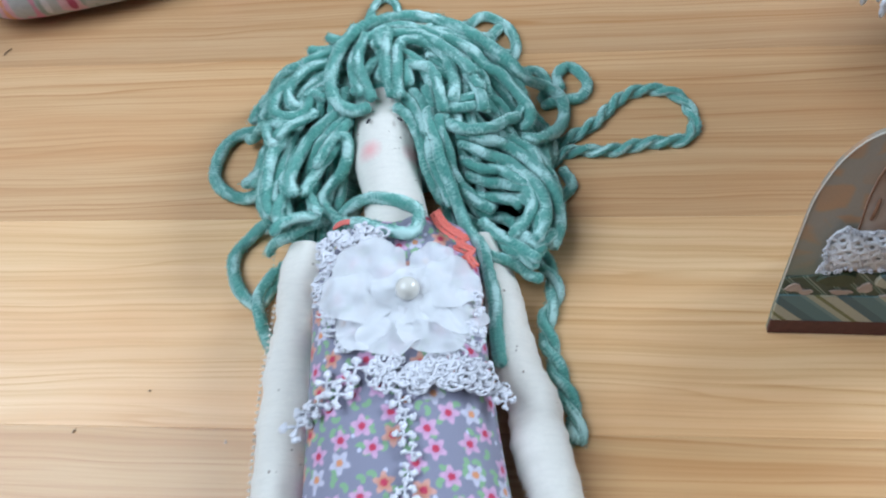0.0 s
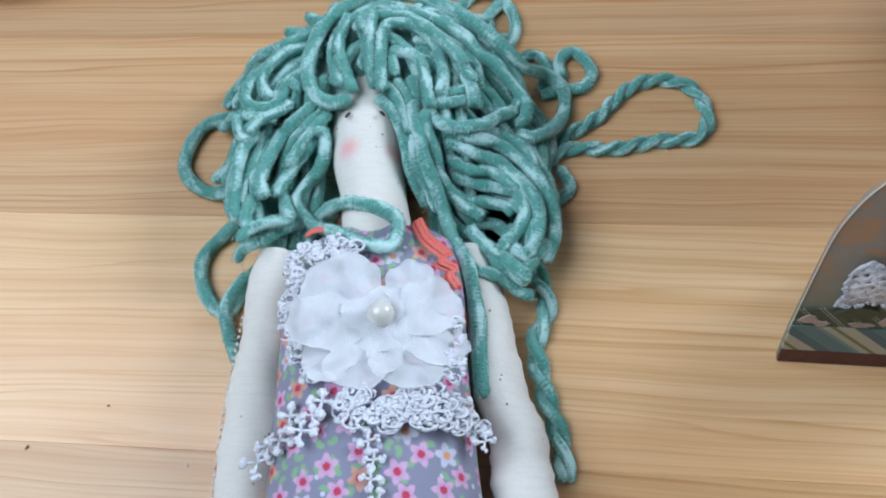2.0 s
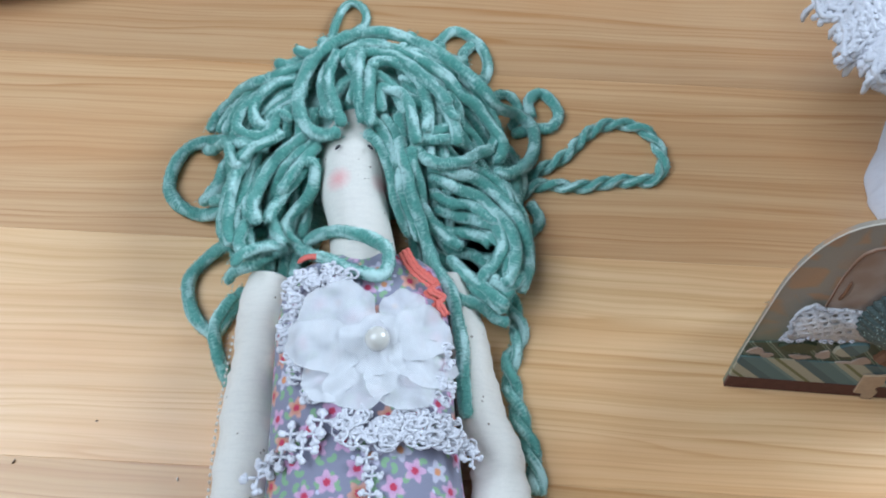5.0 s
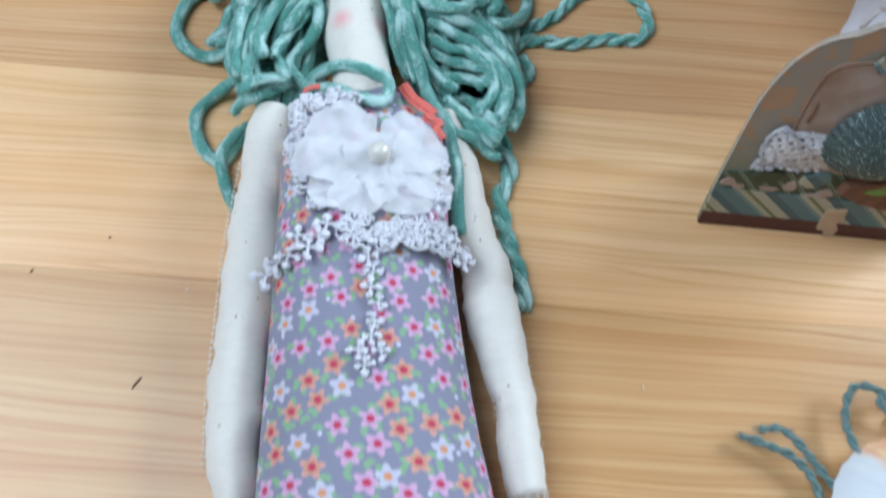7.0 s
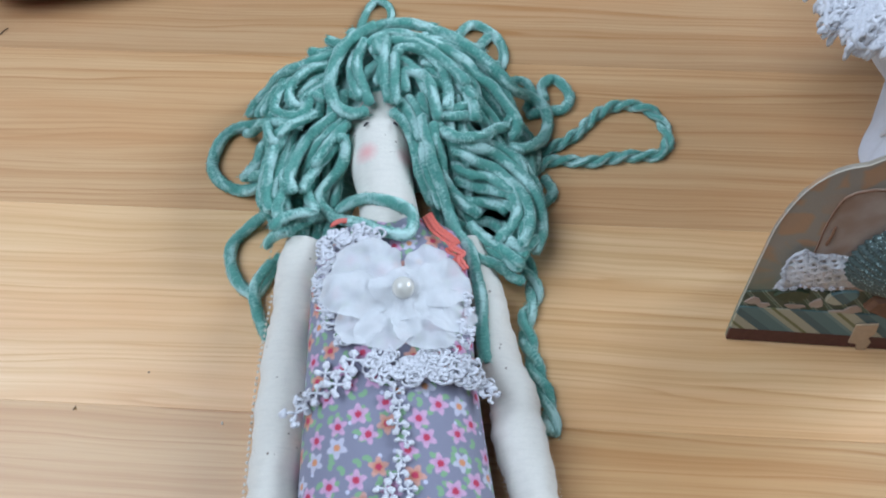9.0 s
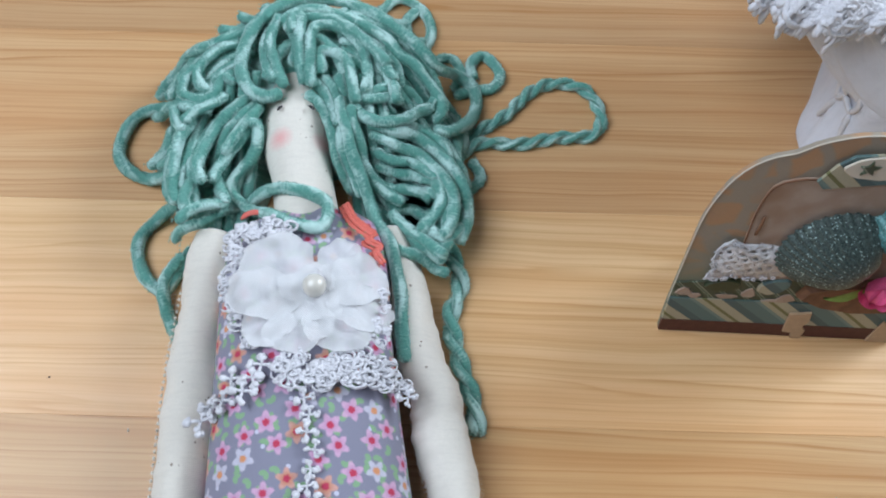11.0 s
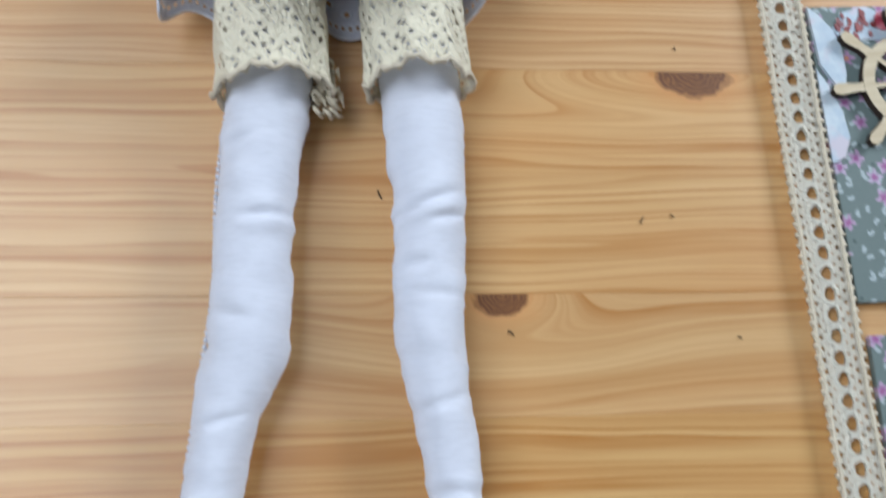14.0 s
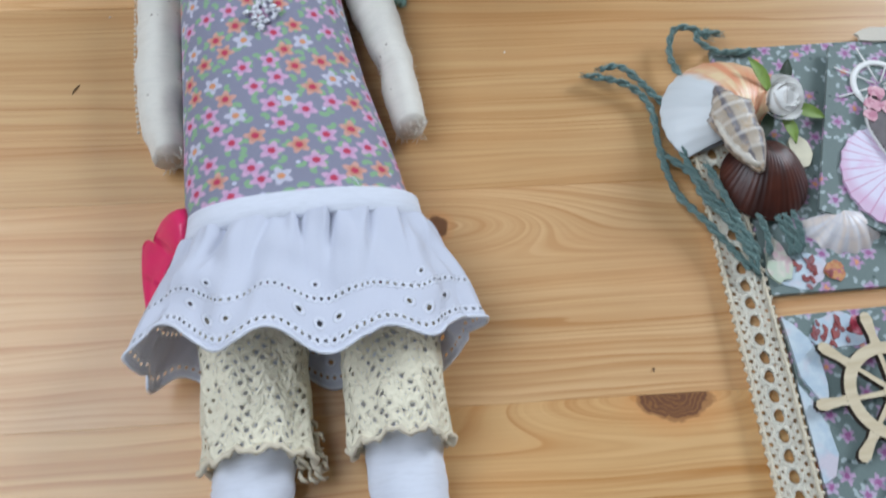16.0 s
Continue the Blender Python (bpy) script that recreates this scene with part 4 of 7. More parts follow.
def sprig(s, rng, centre, size, z, knobs=4):
    """A guipure blossom: knotted knobs round a hole, with picot loops."""
    for k in range(knobs):
        a = 2 * math.pi * (k + rng.uniform(-0.2, 0.2)) / knobs
        x, y = centre[0] + size * math.cos(a), centre[1] + size * math.sin(a)
        for _ in range(4):
            s.ball((x + size * rng.uniform(-0.28, 0.28), y + size * rng.uniform(-0.28, 0.28), z + rng.uniform(-0.0004, 0.0006)), size * rng.uniform(0.28, 0.46), LACE, 6, 4, (rng.uniform(0.7, 1.3), 1, 0.6))
        s.tube(spline([(*centre, z), ((x + centre[0]) / 2, (y + centre[1]) / 2, z + 0.0006), (x, y, z)], 0.0012), size * 0.17, LACE, 5)


def doll():
    s = Shape()
    rng = random.Random(11)
    # legs in white cotton, feet turned out
    limb(s, [(-0.016, -0.02, 0.0155), (-0.0155, -0.06, 0.0155), (-0.020, -0.093, 0.0141), (-0.0235, -0.118, 0.0132), (-0.0265, -0.158, 0.0136), (-0.032, -0.174, 0.0121), (-0.036, -0.189, 0.0102),
             (-0.040, -0.21, 0.0096), (-0.0415, -0.223, 0.0105), (-0.050, -0.233, 0.0115), (-0.063, -0.240, 0.0105), (-0.076, -0.246, 0.0075)], WHITE, 0.0125, 0.0125, 48, 0.0010, 0.0013, pucker=0.0006, creases=((-0.0190, -0.1190, 0.05, 0.007, 0.0017), (-0.031, -0.152, -0.3, 0.008, 0.0006), (-0.027, -0.092, 0.25, 0.009, 0.0005), (-0.036, -0.186, 0.2, 0.008, 0.0008), (-0.041, -0.214, -0.1, 0.008, 0.0008), (-0.048, -0.228, 0.9, 0.008, 0.0010)))
    limb(s, [(0.037, -0.02, 0.0155), (0.038, -0.07, 0.0150), (0.038, -0.10, 0.0138), (0.0375, -0.12, 0.0127), (0.034, -0.158, 0.0121), (0.035, -0.181, 0.0104), (0.037, -0.20, 0.0098), (0.0373, -0.22, 0.0086),
             (0.039, -0.234, 0.0098), (0.047, -0.243, 0.0112), (0.058, -0.2455, 0.0095), (0.067, -0.246, 0.006)], WHITE, 0.0118, 0.0118, 48, 0.0010, 0.0013, pucker=0.0006, creases=((0.036, -0.1180, 0.35, 0.010, 0.0014), (0.042, -0.1235, 0.2, 0.006, 0.0013), (0.030, -0.139, 0.1, 0.006, 0.0007), (0.038, -0.150, -0.2, 0.009, 0.0005), (0.035, -0.186, 0.25, 0.008, 0.0008), (0.038, -0.214, -0.1, 0.008, 0.0008), (0.045, -0.232, 0.8, 0.008, 0.0010)))
    # arms of unbleached calico
    limb(s, [(-0.0420, 0.2245, 0.0105), (-0.0445, 0.214, 0.0112), (-0.0462, 0.19, 0.0104), (-0.0482, 0.165, 0.0104), (-0.0484, 0.135, 0.0106), (-0.0487, 0.105, 0.0102), (-0.0487, 0.086, 0.0100), (-0.0477, 0.073, 0.0088),
             (-0.0450, 0.0595, 0.0072)], SKIN, 0.0125, 0.0120, 40, 0.0012, 0.0013, blunt=1.0, pucker=0.0008)
    limb(s, [(0.0245, 0.2235, 0.0105), (0.0275, 0.213, 0.0112), (0.034, 0.195, 0.0104), (0.0382, 0.172, 0.0098), (0.0455, 0.15, 0.0096), (0.0470, 0.134, 0.0104), (0.0507, 0.117, 0.0096), (0.0547, 0.097, 0.0078),
             (0.0558, 0.081, 0.0078), (0.0578, 0.0632, 0.0068)], SKIN, 0.0125, 0.0120, 40, 0.0012, 0.0013, blunt=1.0, pucker=0.0008)
    # stitched seams along the arms and one leg
    for pts, z in (([(-0.0575, 0.20), (-0.0601, 0.165), (-0.0605, 0.13), (-0.0605, 0.10), (-0.059, 0.075)], 0.012), ([(0.036, 0.146), (0.0375, 0.13), (0.0415, 0.115), (0.047, 0.096), (0.0485, 0.08)], 0.013), ):
        for q in spline([(x, y, z) for x, y in pts], 0.0026):
            s.ball(q, 0.0006, SKIN, 6, 4, (1, 1.4, 1))
    for q in spline([(x, y, 0.010) for x, y in ((-0.0315, -0.07), (-0.0365, -0.105), (-0.0385, -0.14), (-0.0435, -0.17), (-0.0485, -0.20))], 0.0024):
        s.ball(q, 0.0009, WHITE, 6, 4, (1, 1.4, 1))
    # frayed ends of the arms
    for cx, cy, wide in ((-0.0452, 0.0600, 0.0062), (0.0578, 0.0634, 0.0060)):
        for _ in range(46):
            x, z = cx + rng.uniform(-wide, wide), rng.uniform(0.004, 0.019)
            s.tube(spline([(x, cy + 0.0025, z), (x + rng.uniform(-0.001, 0.001), cy - 0.0006, z), (x + rng.uniform(-0.0022, 0.0022), cy - rng.uniform(0.0008, 0.0026), z + rng.uniform(-0.003, 0.001))], 0.001), rng.uniform(0.00012, 0.00024), SKIN, 4)
    # soft nap along the sewn edges of the arms
    for pts, side in (([(-0.0585, 0.20), (-0.0590, 0.165), (-0.0592, 0.13), (-0.0590, 0.10), (-0.0575, 0.075)], -1), ([(0.0362, 0.146), (0.0375, 0.13), (0.0415, 0.115), (0.0470, 0.096), (0.0487, 0.078), (0.0512, 0.064)], -1), ([(0.0570, 0.134), (0.0600, 0.117), (0.0624, 0.097), (0.0632, 0.081), (0.0644, 0.065)], 1)):
        for x, y, z in spline([(x, y, 0.013) for x, y in pts], 0.00045):
            z += rng.uniform(-0.004, 0.004)
            s.tube([(x, y, z), (x + side * rng.uniform(0.0004, 0.0014), y + rng.uniform(-0.0010, 0.0006), z + rng.uniform(-0.0006, 0.0006))], 0.00010, SKIN, 3)
    # neck and head
    ellipse_loft(s, [(-0.0055, 0.215, 0.014, 0.019, 0.013), (-0.006, 0.232, 0.0135, 0.019, 0.0142), (-0.0082, 0.247, 0.0130, 0.0185, 0.0150), (-0.0110, 0.262, 0.0145, 0.0185, 0.0158), (-0.0115, 0.278, 0.0155, 0.0185, 0.0162),
                     (-0.011, 0.290, 0.0160, 0.018, 0.0158), (-0.011, 0.300, 0.0150, 0.018, 0.0140), (-0.012, 0.309, 0.012, 0.017, 0.011), (-0.012, 0.316, 0.005, 0.016, 0.006)], SKIN, 26, 2.1, uv=False)
    for x, y, a in ((-0.0170, 0.2752, 0.8), (-0.0035, 0.2752, -0.8)):
        s.tube(spline([(x - 0.0015 * math.cos(a), y - 0.0015 * math.sin(a), 0.0350), (x, y, 0.0356), (x + 0.0015 * math.cos(a), y + 0.0015 * math.sin(a), 0.0352)], 0.0006), 0.00062, EYE_THREAD, 6)
    # the dress, a long stuffed body in print
    sec = []
    for x0, x1, y in ((-0.026, 0.019, 0.2275), (-0.0345, 0.0265, 0.222), (-0.0375, 0.0285, 0.212), (-0.0385, 0.029, 0.196), (-0.0383, 0.029, 0.180), (-0.0380, 0.0302, 0.160), (-0.0378, 0.032, 0.140), (-0.0376, 0.0345, 0.120), (-0.0376, 0.0372, 0.100),
                      (-0.0376, 0.0405, 0.080), (-0.0377, 0.0450, 0.060), (-0.0378, 0.0485, 0.044), (-0.0378, 0.0515, 0.028), (-0.0375, 0.0530, 0.010), (-0.036, 0.0530, -0.012)):
        t = 0.0 if y < 0.2 else (y - 0.2) / 0.028
        sec.append(((x0 + x1) / 2, y, (x1 - x0) / 2, 0.0205 - 0.003 * t, 0.0212 - 0.0075 * t))
    ellipse_loft(s, sec, DRESS, 40, 2.35)
    hair(s)
    # coral ribbon round the neck
    fold = [(0.0105, 0.2290, 0.0310), (0.0140, 0.2205, 0.0345), (0.0180, 0.2150, 0.0370), (0.0225, 0.2105, 0.0375), (0.0205, 0.2065, 0.0410), (0.0250, 0.2040, 0.0395), (0.0235, 0.2010, 0.0405), (0.0265, 0.1965, 0.0395)]
    path = spline(fold, 0.0008)
    for k in range(3):
        s.tube(path + np.array((0.0013 * (k - 1), 0.0010 * (k - 1), -0.0004 * abs(k - 1))), lambda t: 0.0010 + 0.0002 * math.sin(t * 90), CORAL, 7, 0.12, rng=rng, flat=0.5)
    s.tube(spline([(-0.0310, 0.2240, 0.0300), (-0.0285, 0.2252, 0.0315), (-0.0255, 0.2255, 0.0325), (-0.0225, 0.2250, 0.0330)], 0.0012), 0.0012, CORAL, 8, flat=0.5)
    # white skirt: band, gathered sheet with a scalloped hem, and its edge
    cx = 0.0085
    band = []
    for y, w, h in ((0.0238, 0.0440, 0.0214), (0.0232, 0.0452, 0.0226), (0.0180, 0.0458, 0.0232), (0.0130, 0.0464, 0.0238), (0.0122, 0.0455, 0.0226)):
        band.append((cx + 0.0007, y, w + 0.0012, 0.0212, h))
    ellipse_loft(s, band, WHITE, 48, 2.35, uv=False)
    seg, nv, hem = 420, 34, []
    rows, lengths = [], []
    for i in range(nv + 1):
        t = i / nv
        row = []
        for k in range(seg):
            a = 2 * math.pi * k / seg + math.pi
            ca, sa = math.cos(a), math.sin(a)
            w = 0.0462 + 0.0195 * t ** 0.9 + (0.0034 - 0.0052 * t if ca > 0 else 0.0) * abs(ca)
            zc, h = 0.0215 + 0.0075 * t, 0.0238 + 0.0030 * t
            fold = 0.0012 * (abs(math.sin(a * 8.5 + 3.5 * noisy(ca, sa, 0.3, 2.2))) ** 0.45 - 0.8) * math.exp(-3.4 * t) * min(1.0, 0.25 + t * 9) + 0.0024 * t * math.sin(a * 7 + 1.1) + 0.0034 * noisy(ca * 3, sa * 3, t * 2, 1.6)
            if sa > 0.2:
                at = cx + w * math.copysign(abs(ca) ** 0.9, ca)
                for gx, slant, deep, reach in ((0.0090, 0.000, 1.15, 0.24), (0.0213, -0.006, 1.25, 0.26), (0.0363, -0.008, 0.80, 0.28), (-0.0205, -0.020, 0.95, 0.32), (-0.0030, -0.018, 0.35, 0.30), (-0.0330, -0.022, 0.60, 0.28), (0.0470, 0.004, 0.5, 0.30)):
                    off = at - gx - slant * t
                    fold += (-0.0034 * math.exp(-(off / 0.0015) ** 2) + 0.0016 * math.exp(-((off + 0.0028) / 0.0020) ** 2)) * deep * math.exp(-(t / reach) ** 2)
            px = cx + (w + fold) * math.copysign(abs(ca) ** 0.9, ca)
            pz = zc + (h + fold) * math.copysign(abs(sa) ** 0.9, sa)
            arc = (math.copysign(abs(ca) ** 0.9, ca) * 0.066 + cx) if sa > -0.3 else px
            scallop = 0.0052 * math.cos((arc - 0.0150) / 0.0385 * 2 * math.pi)
            short = np.interp(arc, (-0.066, -0.045, -0.028, -0.012, 0.015, 0.0315, 0.046, 0.059, 0.072), (0.005, 0.0095, 0.0075, 0.001, 0.0, -0.0045, 0.0, 0.005, 0.001)) if sa > -0.3 else 0.0
            y = 0.0135 - t * (0.0532 + scallop - short)
            row.append((px, y, max(0.0012, pz)))
        rows.append(row)
    out = rows[-1]
    run = [0.0]
    for k in range(1, seg):
        run.append(run[-1] + math.dist(out[k], out[k - 1]))
    s.grid([r + [r[0]] for r in rows], SKIRT, uv=lambda a, b: (run[b] if b < seg else run[-1] + 0.002, 0.052 * (1 - a / nv)))
    s.tube([(p[0], p[1] + 0.0002, p[2]) for p in out] + [out[0]], 0.0007, WHITE, 6)
    s.tube(spline([(0.0284, 0.0262, 0.0446), (0.0300, 0.0252, 0.0452), (0.0312, 0.0240, 0.0455), (0.0322, 0.0219, 0.0452)], 0.0006), 0.00022, WHITE, 5)
    # lace knickers below the hem
    for mx, w, ph in ((-0.0145, 0.0200, 0.4), (0.0372, 0.0190, 1.7)):
        seg2, nn = 72, 26
        rows = []
        for i in range(nn + 1):
            t = i / nn
            row = []
            for k in range(seg2):
                a = 2 * math.pi * k / seg2 + math.pi
                d = 0.0011 * noisy(math.cos(a) * 2, t * 3, ph, 3.0) + 0.0006 * math.sin(9 * a + 6 * t)
                y = -0.008 - t * (0.0625 + 0.0030 * math.cos(a) ** 2 + 0.0012 * math.sin(9 * a + ph) + 0.0007 * math.sin(23 * a))
                row.append((mx + (w + d) * math.cos(a), y, max(0.001, 0.0178 + (0.0185 + d) * math.sin(a))))
            rows.append(row)
        s.grid([r + [r[0]] for r in rows], CREAM, uv=lambda a, b, w=w: (w * 6.2 * b / 72, 0.064 * a / 26))
        edge = rows[-1]
        s.tube(edge + [edge[0]], lambda t: 0.0011 + 0.0004 * math.sin(t * 170), CREAM_CORD, 6)
    for _ in range(16):
        x, y = rng.uniform(0.000, 0.008), rng.uniform(-0.079, -0.060)
        s.tube([(x + 0.0022 * math.cos(a), y + 0.0028 * math.sin(a), 0.012 + 0.003 * math.sin(2 * a) + rng.uniform(0, 0.004)) for a in np.linspace(0, 5.5, 9)], 0.0009, CREAM_CORD, 5, 0.2, rng=rng)
    # satin bow at the hip: a flat tail below a puffed loop, with a crease between them
    def ribbon(left, right, puff, ripple):
        a, b = spline(left, 0.002), spline(right, 0.002)
        n = 16
        at = lambda line, t: line[min(len(line) - 1, int(round(t * (len(line) - 1))))]  # noqa: E731
        rows = []
        for i in range(n + 1):
            t = i / n
            p0, p1 = at(a, t), at(b, t)
            rows.append([tuple(p0 + (p1 - p0) * c + np.array((0, 0, puff * math.sin(math.pi * t) ** 0.7 * math.sin(math.pi * c) ** 0.6 + ripple * math.sin(7 * c + 2 * t)))) for c in np.linspace(0, 1, 11)])
        s.grid(rows, SATIN)
        s.grid([[(x, y, max(0.0008, z - 0.0010)) for x, y, z in r] for r in rows], SATIN)
        s.tube([r[0] for r in rows], 0.00045, SATIN, 6)
        s.tube([r[-1] for r in rows], 0.00045, SATIN, 6)

    ribbon([(-0.0540, 0.0222, 0.0150), (-0.0575, 0.0215, 0.0100), (-0.0583, 0.0080, 0.0070), (-0.0570, -0.0055, 0.0060)], [(-0.0420, 0.0110, 0.0225), (-0.0455, 0.0075, 0.0195), (-0.0490, 0.0030, 0.0150), (-0.0545, -0.0052, 0.0075)], 0.0012, 0.0005)
    ribbon([(-0.0345, 0.0300, 0.0240), (-0.0425, 0.0302, 0.0215), (-0.0478, 0.0272, 0.0185), (-0.0520, 0.0212, 0.0150)], [(-0.0350, 0.0260, 0.0280), (-0.0360, 0.0180, 0.0280), (-0.0370, 0.0120, 0.0265), (-0.0425, 0.0095, 0.0235)], 0.0055, 0.0006)
    # knotted lace along both edges of the yoke, sprigs, and the organza bloom with its pearl
    def guipure(cx, cy, rx, ry, turn, count, z, low=0.0, size=0.0024):
        """A heap of corded rings, bars and knots within a leaf-shaped patch."""
        for _ in range(int(count * 1.25)):
            a, q = rng.uniform(0, 2 * math.pi), math.sqrt(rng.random())
            ex, ey = rx * q * math.cos(a), ry * q * math.sin(a)
            x, y = cx + ex * math.cos(turn) - ey * math.sin(turn), cy + ex * math.sin(turn) + ey * math.cos(turn)
            zz = z - low * abs(x + 0.004) / 0.034 + rng.uniform(-0.0004, 0.0012)
            r = size * rng.uniform(0.35, 1.15)
            ph, oval, tip = rng.uniform(0, 6), rng.uniform(0.6, 1.0), rng.uniform(-0.5, 0.5)
            sweep = rng.choice((3.4, 4.6, 6.1, 6.1))
            s.tube([(x + r * math.cos(b + ph), y + oval * r * math.sin(b + ph), zz + tip * r * math.sin(b)) for b in np.linspace(0, sweep, 11)], rng.uniform(0.00034, 0.00066), LACE, 6, 0.35, rng=rng)
            for _ in range(rng.choice((0, 1, 2, 3))):
                s.ball((x + rng.uniform(-r, r), y + rng.uniform(-r, r), zz + 0.0004), rng.uniform(0.0004, 0.0009), LACE, 7, 5, (1.3, 1, 0.8))

    for cx, cy, rx, ry, turn, count, low, size in ((-0.0195, 0.2115, 0.0115, 0.0042, 0.05, 46, 0.004, 0.0022), (-0.0305, 0.2035, 0.0035, 0.0075, 0.2, 24, 0.004, 0.0020), (-0.0325, 0.1900, 0.0022, 0.0075, 0.0, 16, 0.005, 0.0017), (-0.0285, 0.1765, 0.0022, 0.0060, 0.4, 12, 0.004, 0.0017),
                                                 (-0.0040, 0.1545, 0.0080, 0.0060, 0.0, 34, 0.0, 0.0030), (0.0060, 0.1535, 0.0065, 0.0060, 0.0, 26, 0.0, 0.0028), (0.0160, 0.1545, 0.0085, 0.0065, 0.1, 36, 0.001, 0.0029), (0.0255, 0.1530, 0.0060, 0.0055, -0.2, 22, 0.004, 0.0026), (0.0320, 0.1500, 0.0040, 0.0030, -0.4, 10, 0.009, 0.0022),
                                                 (0.0255, 0.1680, 0.0030, 0.0055, 0.2, 14, 0.003, 0.0018), (0.0270, 0.1800, 0.0020, 0.0050, 0.1, 8, 0.003, 0.0015), (-0.0205, 0.1660, 0.0045, 0.0022, 0.5, 12, 0.002, 0.0018)):
        guipure(cx, cy, rx, ry, turn, count, 0.0440, low, size)
    for q, sz in (((-0.0165, 0.1565), 0.0036), ((-0.0195, 0.1520), 0.0030), ((-0.0225, 0.1470), 0.0036), ((-0.0275, 0.1525), 0.0034), ((-0.0305, 0.1455), 0.0034), ((-0.0350, 0.1440), 0.0032), ((-0.0385, 0.1395), 0.0040)):
        sprig(s, rng, q, sz, 0.0435 - 0.010 * max(0.0, -q[0] - 0.022) / 0.017, 4)
    for q, sz in (((-0.001, 0.1435), 0.0030), ((0.001, 0.1375), 0.0026), ((0.0005, 0.1315), 0.0027), ((0.003, 0.1255), 0.0024), ((0.002, 0.119), 0.0025), ((0.001, 0.1135), 0.0026), ((-0.0035, 0.1085), 0.0029), ((0.0045, 0.1080), 0.0026), ((-0.001, 0.1025), 0.0027)):
        sprig(s, rng, q, sz, 0.0435, 4)
    for q in ((0.0320, 0.1475), (0.0350, 0.1445)):
        sprig(s, rng, q, 0.0026, 0.0365, 4)
    for k, (dx, dy, rx, ry, turn, lift, cup) in enumerate(((-0.0140, 0.0120, 0.0115, 0.0085, 0.3, 0.0002, 0.0012), (-0.0170, -0.0135, 0.0075, 0.0068, 0.6, 0.0004, 0.0012), (0.0090, 0.0115, 0.0068, 0.0070, 0.9, 0.0006, 0.0018), (-0.0190, -0.0005, 0.0118, 0.0078, -0.1, 0.0012, 0.0020),
                                                           (-0.0060, -0.0145, 0.0098, 0.0078, 0.1, 0.0010, 0.0016), (0.0085, -0.0155, 0.0105, 0.0070, -0.35, 0.0014, 0.0018), (0.0160, -0.0075, 0.0098, 0.0066, -0.25, 0.0018, 0.0016), (0.0155, 0.0030, 0.0092, 0.0074, 0.3, 0.0024, 0.0026), (0.0000, -0.0010, 0.0110, 0.0090, 0.0, 0.0016, -0.0006))):
        out = math.atan2(dy, dx)
        rows = []
        for i in range(10):
            t = i / 9
            row = []
            for b in np.linspace(0, 2 * math.pi, 41):
                edge = t * (1 + 0.16 * noisy(1.2 * math.cos(b), 1.2 * math.sin(b), 3.7 * k + 0.5, 1.0) + 0.035 * t * math.sin(7 * b + k) + 0.02 * t * math.sin(17 * b))
                ex, ey = 1.27 * rx * edge * math.cos(b), 1.30 * ry * edge * math.sin(b)
                x = 0.002 + dx + ex * math.cos(turn) - ey * math.sin(turn)
                y = 0.1845 + dy + ex * math.sin(turn) + ey * math.cos(turn)
                rise = cup * t * t * (0.4 + 0.6 * math.cos(b + turn - out)) + 0.0022 * noisy(ex, ey, k * 0.1, 150) + 0.0009 * t * t * math.sin(6 * b + 2 * k)
                row.append((x, y, 0.0440 + lift + rise - 0.010 * max(0.0, abs(x + 0.004) - 0.022) / 0.012))
            rows.append(row)
        s.grid(rows, ORGANZA)
        s.tube(rows[-1], 0.00022, ORGANZA, 5)
    s.ball((0.002, 0.1845, 0.0485), 0.0045, PEARL, 20, 12)
    return tagged(s.make("cloth_doll"), "handmade cloth doll with teal chenille hair, flowered dress and white skirt", "doll")


doll()

# ---- standing arched card, with its trimmings ----
PANEL = pose(0.140, 0.184, 0.0006, 82, 0, -5)


def paper(name, tones, scale=60.0, rough=0.6, sharp=(0.42, 0.58)):
    """Printed scrapbook paper: soft blots of several tones, with a fine grain."""
    g = Graph(name)
    p = g.coords()
    a = g.noise(p, scale, 3.0, 0.6)
    b = g.noise(g.v("ADD", p, (5.0, 3.0, 1.0)), scale * 0.6, 2.0)
    fine = g.noise(p, 1500.0, 2.0)
    c = g.mix(g.step(a, *sharp), tones[0], tones[1])
    c = g.mix(g.step(b, 0.5, 0.62), c, tones[2])
    c = g.mix(g.m("MULTIPLY", fine, 0.25), c, tuple(k * 0.6 for k in tones[0]))
    g.set(Base_Color=c, Roughness=rough)
    g.bump(fine, 0.0001, 0.4)
    return g.mat


def stripes(name, tones, pitch=0.026, slant=1.1):
    """Slanting printed stripes."""
    g = Graph(name)
    s = g.split(g.coords())
    f = g.m("FRACT", g.m("DIVIDE", g.m("ADD", s[0], g.m("MULTIPLY", s[1], slant)), pitch))
    c = tones[0]
    for k, t in enumerate(tones[1:]):
        c = g.mix(g.m("GREATER_THAN", f, (0.0, 0.30, 0.38, 0.50, 0.58, 0.80, 0.86)[k + 1]), c, t)
    fine = g.noise(g.coords(), 1500.0, 2.0)
    g.set(Base_Color=g.mix(g.m("MULTIPLY", fine, 0.3), c, (0.1, 0.1, 0.08)), Roughness=0.55)
    return g.mat


